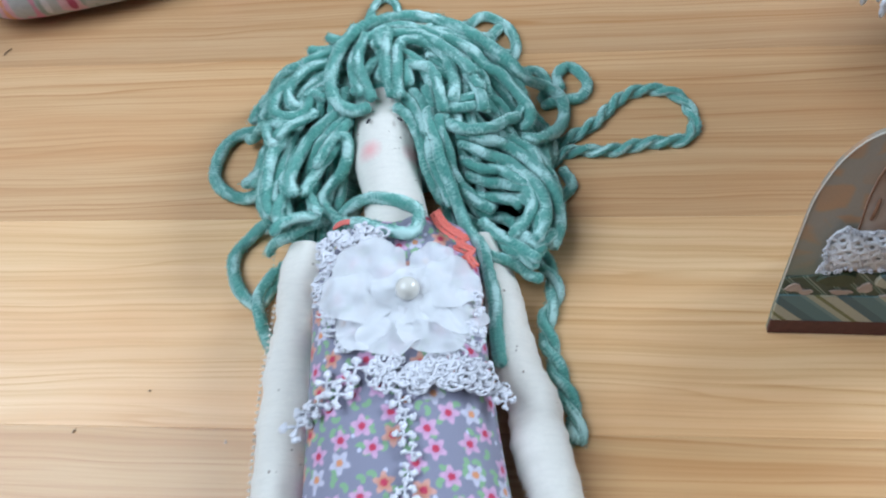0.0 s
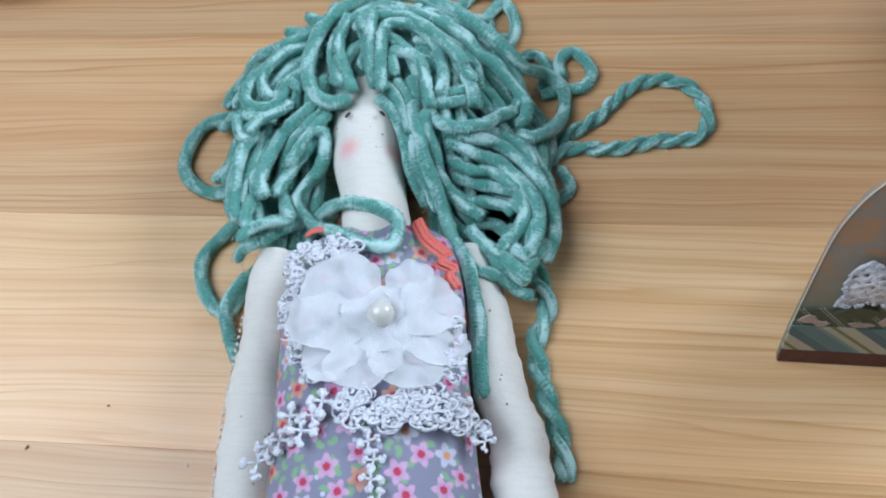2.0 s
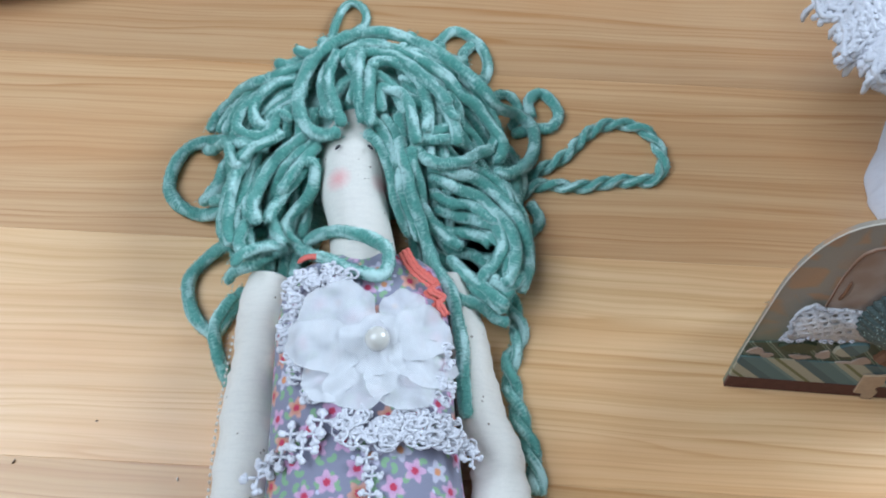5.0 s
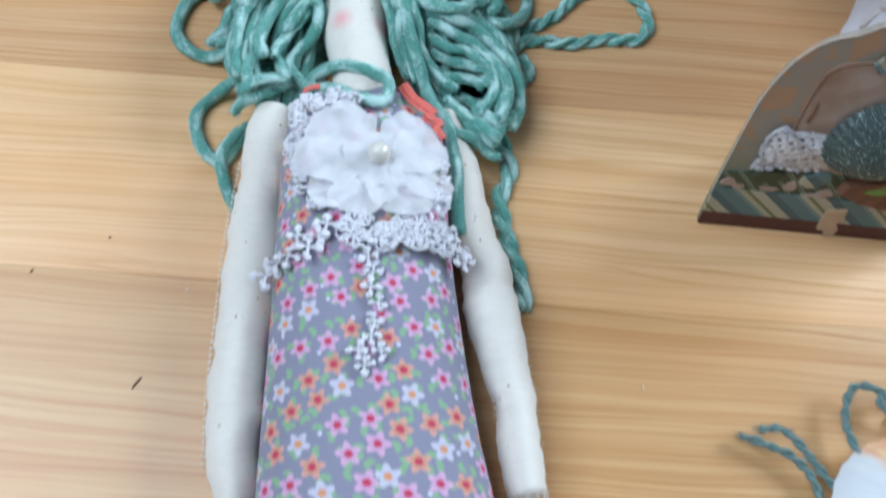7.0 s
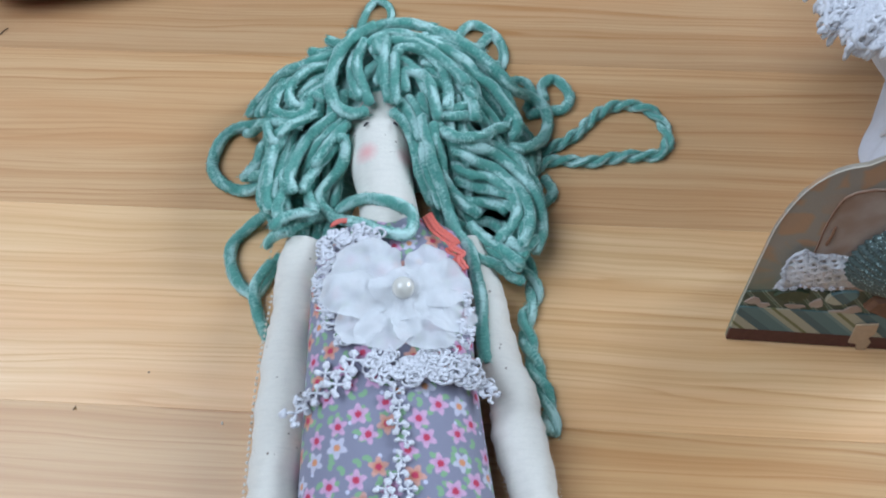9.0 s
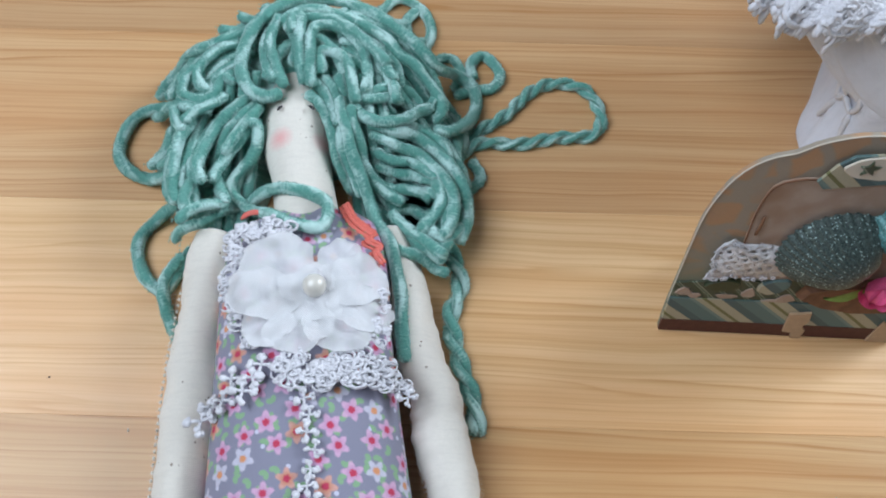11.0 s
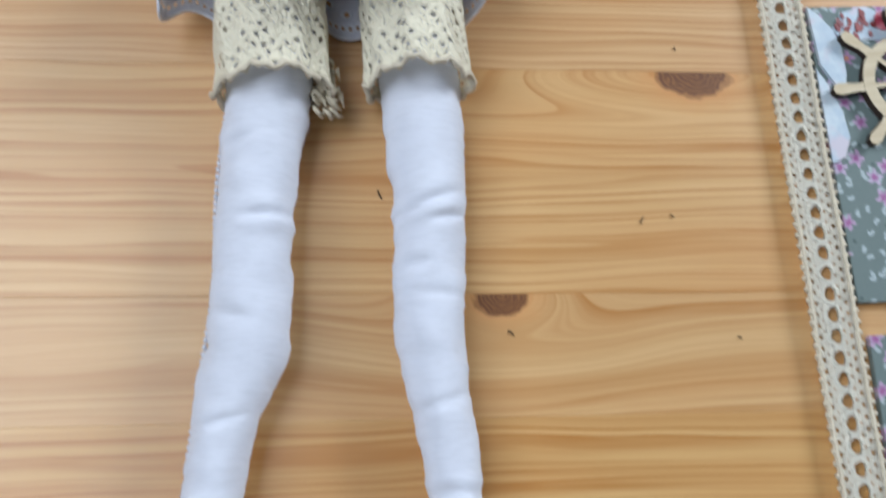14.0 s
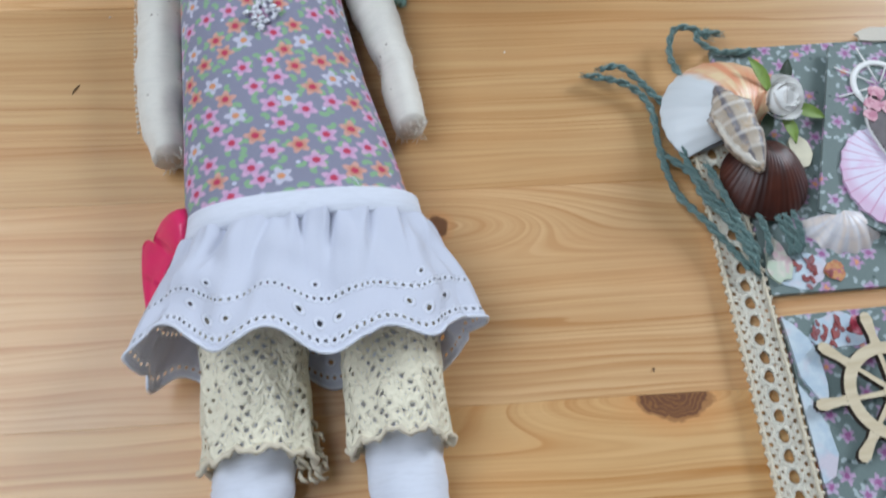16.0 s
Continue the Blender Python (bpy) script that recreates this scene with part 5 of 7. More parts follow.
def arch_paper():
    """Paper printed with rusty blocks in grey-brown mortar, running into sage green below."""
    g = Graph("arch_paper")
    p = g.coords()
    s = g.split(p)
    warp = g.v("ADD", p, g.v("MULTIPLY", g.noise(p, 90.0, 2.0, out=1), (0.006, 0.006, 0.0)))
    cells = g.add("TexVoronoi", {"Vector": g.scaled(warp, 70.0, 70.0, 0.0), "Scale": 1.0, "Randomness": 0.8}, out=0, feature="DISTANCE_TO_EDGE")
    n = g.noise(p, 60.0, 3.0)
    fine = g.noise(p, 1500.0, 2.0)
    block = g.mix(g.step(n, 0.35, 0.65), (0.50, 0.285, 0.150), (0.44, 0.28, 0.17))
    c = g.mix(g.step(g.m("ADD", cells, g.m("MULTIPLY", g.m("SUBTRACT", n, 0.5), 0.2)), 0.08, 0.16), (0.35, 0.30, 0.235), block)
    c = g.mix(g.m("SUBTRACT", 1.0, g.step(g.m("ADD", s[1], g.m("MULTIPLY", n, 0.05)), 0.058, 0.090)), c, (0.20, 0.225, 0.165))
    c = g.mix(g.m("MULTIPLY", fine, 0.25), c, (0.12, 0.10, 0.08))
    g.set(Base_Color=c, Roughness=0.5)
    g.bump(fine, 0.0001, 0.4)
    return g.mat


ARCH_PAPER = arch_paper()
TAN_PAPER = paper("tan_paper", ((0.40, 0.29, 0.22), (0.47, 0.37, 0.30), (0.34, 0.21, 0.14)), 60.0)
STRIPE_PAPER = stripes("striped_paper", ((0.10, 0.19, 0.19), (0.17, 0.26, 0.24), (0.42, 0.40, 0.28), (0.17, 0.17, 0.06), (0.45, 0.42, 0.30), (0.06, 0.12, 0.13)))
MAROON = plain("maroon_card", (0.10, 0.030, 0.022), 0.6, 400.0, 0.25)
CREAM_CARD = plain("cream_card", (0.66, 0.60, 0.50), 0.75, 500.0, 0.08)
KRAFT = plain("kraft_paper", (0.52, 0.36, 0.22), 0.8, 500.0, 0.15)
OLIVE = stripes("olive_leaf_paper", ((0.05, 0.07, 0.035), (0.20, 0.25, 0.18), (0.06, 0.10, 0.06), (0.30, 0.32, 0.24), (0.05, 0.07, 0.04)), 0.007, 0.9)
DARK_GREEN = plain("dark_green_print", (0.045, 0.065, 0.030), 0.5, 300.0, 0.4)
BARK = plain("brown_wood_scrap", (0.22, 0.10, 0.05), 0.7, 220.0, 0.45, bump=0.0006)


def glitter(name, colour):
    g = Graph(name)
    p = g.coords()
    cells = g.t.nodes.new("ShaderNodeTexVoronoi")
    g.put(cells.inputs["Vector"], p)
    cells.inputs["Scale"].default_value = 2300.0
    pick = g.split(cells.outputs["Color"])
    c = g.mix(g.step(pick[0], 0.1, 0.9), tuple(k * 0.35 for k in colour), colour)
    c = g.mix(g.m("GREATER_THAN", pick[1], 0.96), c, (0.45, 0.62, 0.60))
    g.set(Base_Color=c, Roughness=0.42, Metallic=g.m("MULTIPLY", g.m("GREATER_THAN", pick[1], 0.8), 0.5))
    g.put(g.bsdf.inputs["Normal"], g.add("Bump", {"Height": pick[2], "Distance": 0.0004, "Strength": 0.7}))
    return g.mat


GLITTER = glitter("glitter_teal", (0.085, 0.125, 0.115))
GLITTER_PALE = glitter("glitter_turquoise", (0.14, 0.38, 0.38))


def shell_mat(name, main, second, ridge, ribs, split=None):
    """A sea shell: ribs along the fan (first cloth coordinate) and growth bands across it."""
    g = Graph(name)
    s = g.split(g.coords("UV"))
    n = g.noise(g.coords(), 160.0, 3.0)
    rib = g.m("SINE", g.m("MULTIPLY", s[0], ribs * 6.2832))
    band = g.m("SINE", g.m("ADD", g.m("MULTIPLY", s[1], 32.0), g.m("MULTIPLY", n, 5.0)))
    ray = g.noise(g.join(g.m("MULTIPLY", s[0], 13.0), g.m("MULTIPLY", s[1], 1.2)), 1.0, 2.0)
    c = g.mix(g.step(ray, 0.40, 0.60), main, second)
    c = g.mix(g.m("MULTIPLY", g.step(band, 0.3, 1.0), 0.25), c, ridge)
    if split:
        c = g.mix(g.step(g.m("ADD", s[0], g.m("MULTIPLY", g.m("SUBTRACT", n, 0.5), 0.06)), split - 0.02, split + 0.03), (0.68, 0.71, 0.72), c)
    g.set(Base_Color=c, Roughness=0.42, Coat_Weight=0.15, Coat_Roughness=0.3)
    g.bump(g.m("ADD", g.m("MULTIPLY", rib, 0.5), g.m("MULTIPLY", band, 0.2)), 0.0002, 0.5)
    return g.mat


def fan(s, material, length, half=80.0, height=0.012, ribs=14, depth=0.03, flat=0.75, narrow=0.35, disc=0.0):
    """A scallop that points along +y from its hinge at the origin, lying dome up on z = 0."""
    nt, na = 16, max(48, ribs * 4)
    rows = []
    for i in range(nt + 1):
        t = i / nt
        row = []
        for k in range(na + 1):
            u = k / na
            a = radians(half) * (2 * u - 1)
            r = length * t * (1 - narrow * (abs(2 * u - 1) ** 2.2))
            if disc:
                r = length * t * (disc * math.cos(a) + math.sqrt(1 - (disc * math.sin(a)) ** 2)) / (1 + disc)
            wave = 1 + depth * math.cos(2 * math.pi * ribs * u) * t
            z = height * (math.sin(math.pi * min(1.0, 0.06 + 0.94 * t) ** flat) ** 0.8) * (math.cos(a * 0.95) ** 0.6 if abs(a) < 1.6 else 0) * wave
            row.append((r * math.sin(a) * wave, r * math.cos(a) * wave, z + 0.0006))
        rows.append(row)
    s.grid(rows, material, uv=lambda a, b: (b / na, a / nt))
    s.grid([[(x, y, 0.0) for x, y, z in row] for row in (rows[0], rows[-1])], material, uv=lambda a, b: (b / na, a))
    s.grid([rows[-1], [(x, y, 0.0) for x, y, z in rows[-1]]], material, uv=lambda a, b: (b / na, 1.0))


def blob(n, rx, ry, wob=0.12, seed=0, cx=0.0, cy=0.0):
    r = random.Random(seed)
    p1, p2 = r.uniform(0, 6), r.uniform(0, 6)
    return [(cx + rx * (1 + wob * math.sin(3 * a + p1) + wob * 0.6 * math.sin(7 * a + p2)) * math.cos(a), cy + ry * (1 + wob * math.sin(3 * a + p1) + wob * 0.6 * math.sin(7 * a + p2)) * math.sin(a))
            for a in np.linspace(0, 2 * math.pi, n, endpoint=False)]


def standing_card():
    card = thing("standing_card", "arched standing scrapbook card in tan and teal papers with stripes", "card", PANEL)
    half = [(0.000, 0.0), (-0.0008, 0.020), (-0.0010, 0.037), (-0.0012, 0.060), (-0.0010, 0.075), (0.0006, 0.086), (0.0034, 0.0955), (0.0078, 0.1028), (0.0135, 0.1072), (0.0190, 0.1092), (0.0240, 0.1132), (0.0300, 0.1162), (0.0370, 0.1182), (0.045, 0.1188)]
    line = [tuple(q) for q in spline([(x, y, 0) for x, y in half[1:]], 0.003)[:, :2]]
    line = [half[0]] + line
    outline = line + [(0.098 - x, y) for x, y in line[::-1]]

    def piece(name, shape_outline, z0, z1, material, label="", bevel=0.0002):
        s = Shape()
        s.slab(shape_outline, z0, z1, material, bevel)
        return s.make(name, card, label, smooth=False)

    piece("front_panel", outline, -0.001, 0.0008, ARCH_PAPER)
    s = Shape()
    s.tube([(x, y, 0.0009) for x, y in outline[1:-1]], 0.00028, CREAM_CARD, 6)
    s.make("edge", card, "pale cut paper edge")
    piece("base_strip", [(0.0, 0.0), (0.098, 0.0), (0.098, 0.0085), (-0.0004, 0.0085)], 0.0008, 0.0022, MAROON, "dark maroon base strip")
    piece("striped_band", [(-0.0004, 0.0085), (0.098, 0.0085), (0.098, 0.0247), (-0.0008, 0.0247)], 0.0008, 0.0020, STRIPE_PAPER, "slanting green and cream striped band")
    piece("leaf_band", [(-0.0008, 0.0247), (0.098, 0.0247), (0.098, 0.0370), (0.080, 0.0385), (0.060, 0.0400), (0.044, 0.0405), (0.030, 0.0375), (0.018, 0.0390), (0.007, 0.0355), (-0.0009, 0.0345)], 0.0008, 0.0015, OLIVE, "dark olive printed border")
    for k, (x, y, rx, ry) in enumerate(((0.0035, 0.0292, 0.0030, 0.0024), (0.0080, 0.0268, 0.0026, 0.0016), (0.0205, 0.0272, 0.0040, 0.0014), (0.0285, 0.0300, 0.0026, 0.0030), (0.0440, 0.0275, 0.0034, 0.0024), (0.0400, 0.0255, 0.0050, 0.0008))):
        piece("print_scrap", blob(18, rx, ry, 0.14, k + 30, x, y), 0.0016, 0.0021, TAN_PAPER, "small pale cut paper scrap")
    inner = spline([(0.0185, 0.040, 0), (0.0165, 0.0654, 0), (0.0155, 0.081, 0), (0.0170, 0.0935, 0), (0.0228, 0.0975, 0), (0.0310, 0.0985, 0), (0.062, 0.0985, 0), (0.078, 0.0945, 0), (0.083, 0.081, 0), (0.082, 0.040, 0)], 0.003)
    piece("inner_panel", [tuple(q[:2]) for q in inner], 0.0008, 0.0018, TAN_PAPER, "rounded tan inner panel")
    s = Shape()
    s.tube([(q[0], q[1], 0.0019) for q in inner], 0.00032, BARK, 5)
    s.make("inner_edge", card)
    s = Shape()
    s.tube(spline([(0.0190, 0.0676, 0.002), (0.0186, 0.0730, 0.0030), (0.0189, 0.0784, 0.002)], 0.001), 0.0006, BARK, 6)
    s.make("stitch", card)
    label = [(0.0290, 0.0985), (0.0325, 0.1065), (0.0365, 0.1110), (0.044, 0.1122), (0.055, 0.1120), (0.064, 0.1085), (0.067, 0.0985), (0.0495, 0.0985), (0.0320, 0.0950)]
    piece("striped_tag", label, 0.0020, 0.0030, STRIPE_PAPER, "striped paper label")
    piece("tag_face", blob(24, 0.0100, 0.0052, 0.05, 5, 0.0450, 0.1065), 0.0031, 0.0038, CREAM_CARD)
    st = [(0.0420 + r * math.sin(a), 0.1070 + r * math.cos(a)) for a, r in ((math.pi * k / 5, 0.0036 if k % 2 == 0 else 0.0016) for k in range(10))]
    piece("star", st, 0.0038, 0.0044, OLIVE, "small dark star")
    for k, (x, y, rx, ry, turn) in enumerate(((0.0172, 0.0352, 0.0068, 0.0036, 0.10), (0.0364, 0.0358, 0.0064, 0.0046, 0.55))):
        o = blob(22, rx, ry, 0.05, k)
        piece("oval", [(x + a * math.cos(turn) - b * math.sin(turn), y + a * math.sin(turn) + b * math.cos(turn)) for a, b in o], 0.0017, 0.0028, DARK_GREEN if k == 0 else STRIPE_PAPER, "dark green printed oval" if k == 0 else "striped green printed oval", 0.0006)
    piece("driftwood", [(0.0462, 0.0315), (0.0480, 0.0372), (0.0550, 0.0400), (0.0640, 0.0415), (0.0780, 0.0460), (0.0900, 0.0440), (0.0930, 0.0340), (0.0870, 0.0250), (0.0700, 0.0232), (0.0560, 0.0262)], 0.0017, 0.0052, BARK, "brown wooden scrap", 0.0018)
    piece("paper_tab", [(0.0486, 0.0180), (0.0570, 0.0196), (0.0582, 0.0128), (0.0566, 0.0090), (0.0590, 0.0060), (0.0588, 0.0), (0.0548, 0.0), (0.0538, 0.0040), (0.0502, 0.0045), (0.0497, 0.0085)], 0.0023, 0.0032, KRAFT, "torn kraft paper tab")
    piece("paper_tab", [(0.086, 0.0), (0.0965, 0.0), (0.096, 0.014), (0.0875, 0.015)], 0.0023, 0.0032, KRAFT, "torn kraft paper tab")
    s = Shape()
    rng = random.Random(4)
    scrap = [(0.0088, 0.0410), (0.0098, 0.0470), (0.0080, 0.0545), (0.0088, 0.0612), (0.0120, 0.0645), (0.0160, 0.0622), (0.0225, 0.0630), (0.0298, 0.0622), (0.0335, 0.0540), (0.0420, 0.0495), (0.0490, 0.0468), (0.0432, 0.0436), (0.0350, 0.0440), (0.0269, 0.0420), (0.0180, 0.0425), (0.0132, 0.0404)]
    ring = []
    for k, (x, y) in enumerate(scrap):
        nx, ny = scrap[(k + 1) % len(scrap)]
        for q in range(4):
            ring.append((x + (nx - x) * q / 4 + rng.uniform(-0.0006, 0.0006), y + (ny - y) * q / 4 + rng.uniform(-0.0006, 0.0006)))
    s.slab(ring, 0.0020, 0.0028, WHITE_NET, 0.0003)
    for x, y in ring:
        if x < 0.034:
            r = rng.uniform(0.0005, 0.0009)
            s.tube([(x + r * math.cos(a), y + r * math.sin(a), 0.0030 + rng.uniform(0, 0.0004)) for a in np.linspace(0, 6, 8)], 0.00026, LACE, 5)
    s.make("lace_scrap", card, "torn scrap of white lace")
    # the easel leg behind
    s = Shape()
    s.grid([[(0.030, 0.100, -0.002), (0.070, 0.100, -0.002)], [(0.020, 0.006, -0.034), (0.080, 0.006, -0.034)]], CREAM_CARD)
    s.grid([[(0.030, 0.099, -0.0035), (0.070, 0.099, -0.0035)], [(0.020, 0.006, -0.0355), (0.080, 0.006, -0.0355)]], CREAM_CARD)
    s.make("easel_leg", card, "cream card easel leg", smooth=False)
    s = Shape()
    fan(s, GLITTER, 0.0335, 62, 0.0130, 20, 0.020, narrow=0.34)
    shell = s.make("scallop_shell")
    shell.matrix_world = PANEL @ pose(0.0620, 0.0590, 0.0030, 0, 0, 72)
    tagged(shell, "dark teal glittered scallop shell glued on a card", "shell", "glittered shells")
    s = Shape()
    fan(s, GLITTER_PALE, 0.018, 80, 0.010, 12, 0.04)
    shell = s.make("scallop_shell")
    shell.matrix_world = PANEL @ pose(0.0715, 0.0760, 0.0035, 0, 0, 68)
    tagged(shell, "small turquoise glittered shell glued on a card", "shell", "glittered shells")


PAPER_WHITE = plain("white_paper", (0.86, 0.85, 0.82), 0.6, 700.0, 0.08)
PAPER_PINK = plain("pink_paper", (0.80, 0.11, 0.27), 0.55, 700.0, 0.2)
LEAF = plain("leaf_paper", (0.24, 0.36, 0.07), 0.6, 500.0, 0.25)
DARK_LEAF = plain("dark_leaf_paper", (0.035, 0.055, 0.03), 0.6, 500.0, 0.25)


def rose(label, material, place, r=0.009, leaves=5):
    """A paper rose: wrapped petals one inside the other, with leaves below."""
    top = thing("paper_rose", label, "rose", place, "paper roses")
    rng = random.Random(3)
    for k in range(9):
        s = Shape()
        a0, q = k * 2.4, r * (0.22 + 0.085 * k)
        rows = []
        for i in range(6):
            t = i / 5
            row = []
            for c in np.linspace(-1, 1, 9):
                a = a0 + c * (1.25 - 0.03 * k)
                rr = q * (0.75 + 0.30 * t + 0.10 * t * t * c * c)
                row.append((rr * math.cos(a), rr * math.sin(a), r * (0.15 + (1.05 - 0.075 * k) * t - 0.16 * t * c * c) + 0.0004 * math.sin(4 * c + k)))
            rows.append(row)
        s.grid(rows, material)
        s.grid([[(x * 0.965, y * 0.965, z) for x, y, z in row] for row in rows], material)
        s.make("petal", top)
    s = Shape()
    s.ball((0, 0, r * 0.45), r * 0.62, material, 14, 9, (1, 1, 0.85))
    s.make("bud", top)
    for k in range(leaves):
        s = Shape()
        a, ln = 0.7 + k * 6.28 / leaves * 0.9, r * (1.35 + 0.3 * (k % 2))
        rows = []
        for i in range(7):
            t = i / 6
            w = 0.27 * r * math.sin(math.pi * (0.05 + 0.93 * t))
            x, y = (0.4 * r + ln * t) * math.cos(a), (0.4 * r + ln * t) * math.sin(a)
            rows.append([(x - w * c * math.sin(a), y + w * c * math.cos(a), 0.0018 + 0.003 * math.sin(2.4 * t) - 0.0007 * (1 - abs(c))) for c in (-1, -0.5, 0, 0.5, 1)])
        s.grid(rows, LEAF if k % 3 else DARK_LEAF)
        s.grid([[(x, y, z - 0.0003) for x, y, z in row] for row in rows], LEAF if k % 3 else DARK_LEAF)
        s.make("leaf", top, "green paper leaf")
    return top


def lace_bag():
    """A white cloth bag, waisted, with a laced openwork side and a wide crocheted frill that overhangs it."""
    bag = thing("lace_bag", "white cloth bag with a crocheted lace frill standing on table", "bag", pose(0.2835, 0.2965, 0, 0, 0, -30))
    squared = lambda a, rx, ry, z: (rx * math.copysign(abs(math.cos(a)) ** 0.42, math.cos(a)), ry * math.copysign(abs(math.sin(a)) ** 0.42, math.sin(a)), z)  # noqa: E731
    around = np.linspace(0, 2 * math.pi, 120, endpoint=False)
    wall = ((0.0005, 0.046, 0.066), (0.003, 0.0475, 0.067), (0.012, 0.046, 0.066), (0.026, 0.0445, 0.064), (0.042, 0.044, 0.063), (0.056, 0.0455, 0.065), (0.068, 0.049, 0.068), (0.080, 0.053, 0.071))

    def local(x, y):
        """A place on the table in the bag's own axes."""
        x, y = x - 0.2835, y - 0.2965
        c, n = math.cos(radians(30)), math.sin(radians(30))
        return x * c - y * n, x * n + y * c

    def side(a, z):
        """The cloth side: square below, leaning over to a round neck above its waist."""
        zs = [q[0] for q in wall]
        x, y, _ = squared(a, np.interp(z, zs, [q[1] for q in wall]), np.interp(z, zs, [q[2] for q in wall]), z)
        f = min(1.0, max(0.0, (z - 0.046) / 0.042))
        nx, ny = local(0.243, 0.321)
        f = f * f * (3 - 2 * f)
        return x + (nx + 0.047 * math.cos(a) - x) * f, y + (ny + 0.047 * math.sin(a) - y) * f, z

    s = Shape()
    rows = [[tuple(np.array(side(a, z)) * (1 + 0.02 * math.sin(13 * a + 40 * z) + 0.02 * noisy(a, z * 20, 1.0, 2.0), 1 + 0.018 * math.sin(9 * a), 1)) for a in around] for z in np.linspace(0.0005, 0.088, 18)]
    s.grid(rows, WHITE, closed=True)
    s.grid([[(x * 0.97, y * 0.97, z) for x, y, z in row] for row in rows], WHITE, closed=True)
    s.grid([[(x * 0.97, y * 0.97, 0.001) for x, y, z in rows[0]], [(0, 0, 0.001)] * 120], WHITE, closed=True)
    s.make("bag_body", bag)

    def brim(a):
        """The outer line of the frill: a soft square, twisted against the bag and pulled over to one side."""
        x, y, _ = squared(a - 0.63, 0.080, 0.066, 0.0)
        c, n = math.cos(radians(6)), math.sin(radians(6))
        return local(0.2425 + x * c - y * n, 0.3250 + x * n + y * c)

    def cape(a, t, out=0.0):
        x0, y0, _ = side(a, 0.088)
        x1, y1 = brim(a)
        wave = 0.0030 * t * math.sin(17 * a + 0.4) + 0.0012 * t * math.sin(41 * a)
        far = math.hypot(x1 - x0, y1 - y0)
        return x0 + (x1 - x0) * t * (1 + wave / far), y0 + (y1 - y0) * t * (1 + wave / far), 0.088 + out + 0.017 * math.sin(2.5 * t) + 0.0028 * t * math.cos(17 * a + 0.4)

    rng = random.Random(20)
    n = 240
    ring = np.linspace(0, 2 * math.pi, n + 1)
    s = Shape()
    for out in (0.0, -0.0020):
        s.grid([[cape(a, t, out) for a in ring] for t in np.linspace(0.55, 1.0, 7)], WHITE_NET, uv=lambda a, b: (0.0028 * b, 0.0045 * a))
        s.grid([[cape(a, t, out) for a in ring] for t in np.linspace(0.0, 0.14, 3)], WHITE_NET, uv=lambda a, b: (0.0021 * b, 0.004 * a))
    for t in (0.07, 0.14, 0.55, 0.61, 0.68, 0.76, 0.84, 0.92, 1.0):
        s.tube([cape(a, t + 0.012 * math.sin(57 * a), 0.0008) for a in ring], 0.0013, LACE, 6, 0.35, rng=rng, ends=False)
    for k in range(130):
        a = 2 * math.pi * k / 130
        s.tube([cape(a + 0.01 * math.sin(7 * t + k), t, 0.0005) for t in np.linspace(0.07, 0.98, 9)], lambda t: 0.0009 + 0.0005 * t, LACE, 6, 0.35, rng=rng, ends=False)
    for k in range(2600):
        a, t = rng.uniform(0, 2 * math.pi), rng.uniform(0.56, 1.0)
        x, y, z = cape(a, t, 0.0012)
        s.ball((x, y, z), rng.uniform(0.0008, 0.0016), LACE, 6, 4, (1, 1, 0.7))
    for k in range(230):
        a = 2 * math.pi * (k + rng.uniform(-0.3, 0.3)) / 230
        x, y, z = cape(a, 1.0)
        drop = rng.uniform(0.002, 0.006) if k % 5 else rng.uniform(0.007, 0.011)
        s.tube(spline([(x * 0.985, y * 0.985, z + 0.001), (x * 1.008, y * 1.008, z - drop * 0.5), (x * 1.004, y * 1.004, z - drop)], 0.0015), lambda t: 0.0013 - 0.0003 * t, LACE, 7, 0.35, rng=rng)
    s.make("lace_frill", bag, "ruffled crocheted frill with pointed edging")
    # gathered strip of cloth under the frill
    s = Shape()
    for out in (0.0, 0.0015):
        s.grid([[tuple(np.array(side(a, 0.050)) * (1 - t) + np.array(cape(a, 0.55, -0.006)) * t - np.array((0, 0, out + 0.006 * math.sin(math.pi * t) + 0.0012 * math.sin(31 * a) * t))) for a in ring] for t in np.linspace(0, 1, 9)], WHITE)
    s.make("gathered_strip", bag, "gathered white cloth strip below the frill")
    # corded openwork: a branching net laid over the side that faces the table
    s = Shape()
    for a0, z0, a1, z1 in ((4.45, 0.023, 4.55, 0.039), (4.55, 0.039, 4.42, 0.051), (4.55, 0.039, 4.70, 0.047), (4.70, 0.047, 4.82, 0.061), (4.70, 0.047, 4.92, 0.041), (4.42, 0.051, 4.50, 0.066), (4.92, 0.041, 5.06, 0.055), (4.92, 0.041, 5.00, 0.027), (5.06, 0.055, 4.96, 0.067), (5.06, 0.055, 5.22, 0.061)):
        s.tube([tuple(np.array(side(a0 - 0.72 + (a1 - a0) * t, z0 + (z1 - z0) * t)) * (1.015, 1.015, 1.0)) for t in np.linspace(0, 1, 7)], 0.0014, LACE, 7, 0.2, rng=rng)
    s.make("lace_panel", bag, "openwork lace side panel")
    # a satin ribbon round the waist of the frill
    s = Shape()
    rows = [[tuple(np.array(side(a, 0.086)) * (1.01 + 0.03 * math.sin(math.pi * t), 1.01 + 0.03 * math.sin(math.pi * t), 1.0) + np.array((0, 0, -0.004 + 0.013 * t + 0.001 * math.sin(5 * a)))) for a in ring] for t in np.linspace(0, 1, 6)]
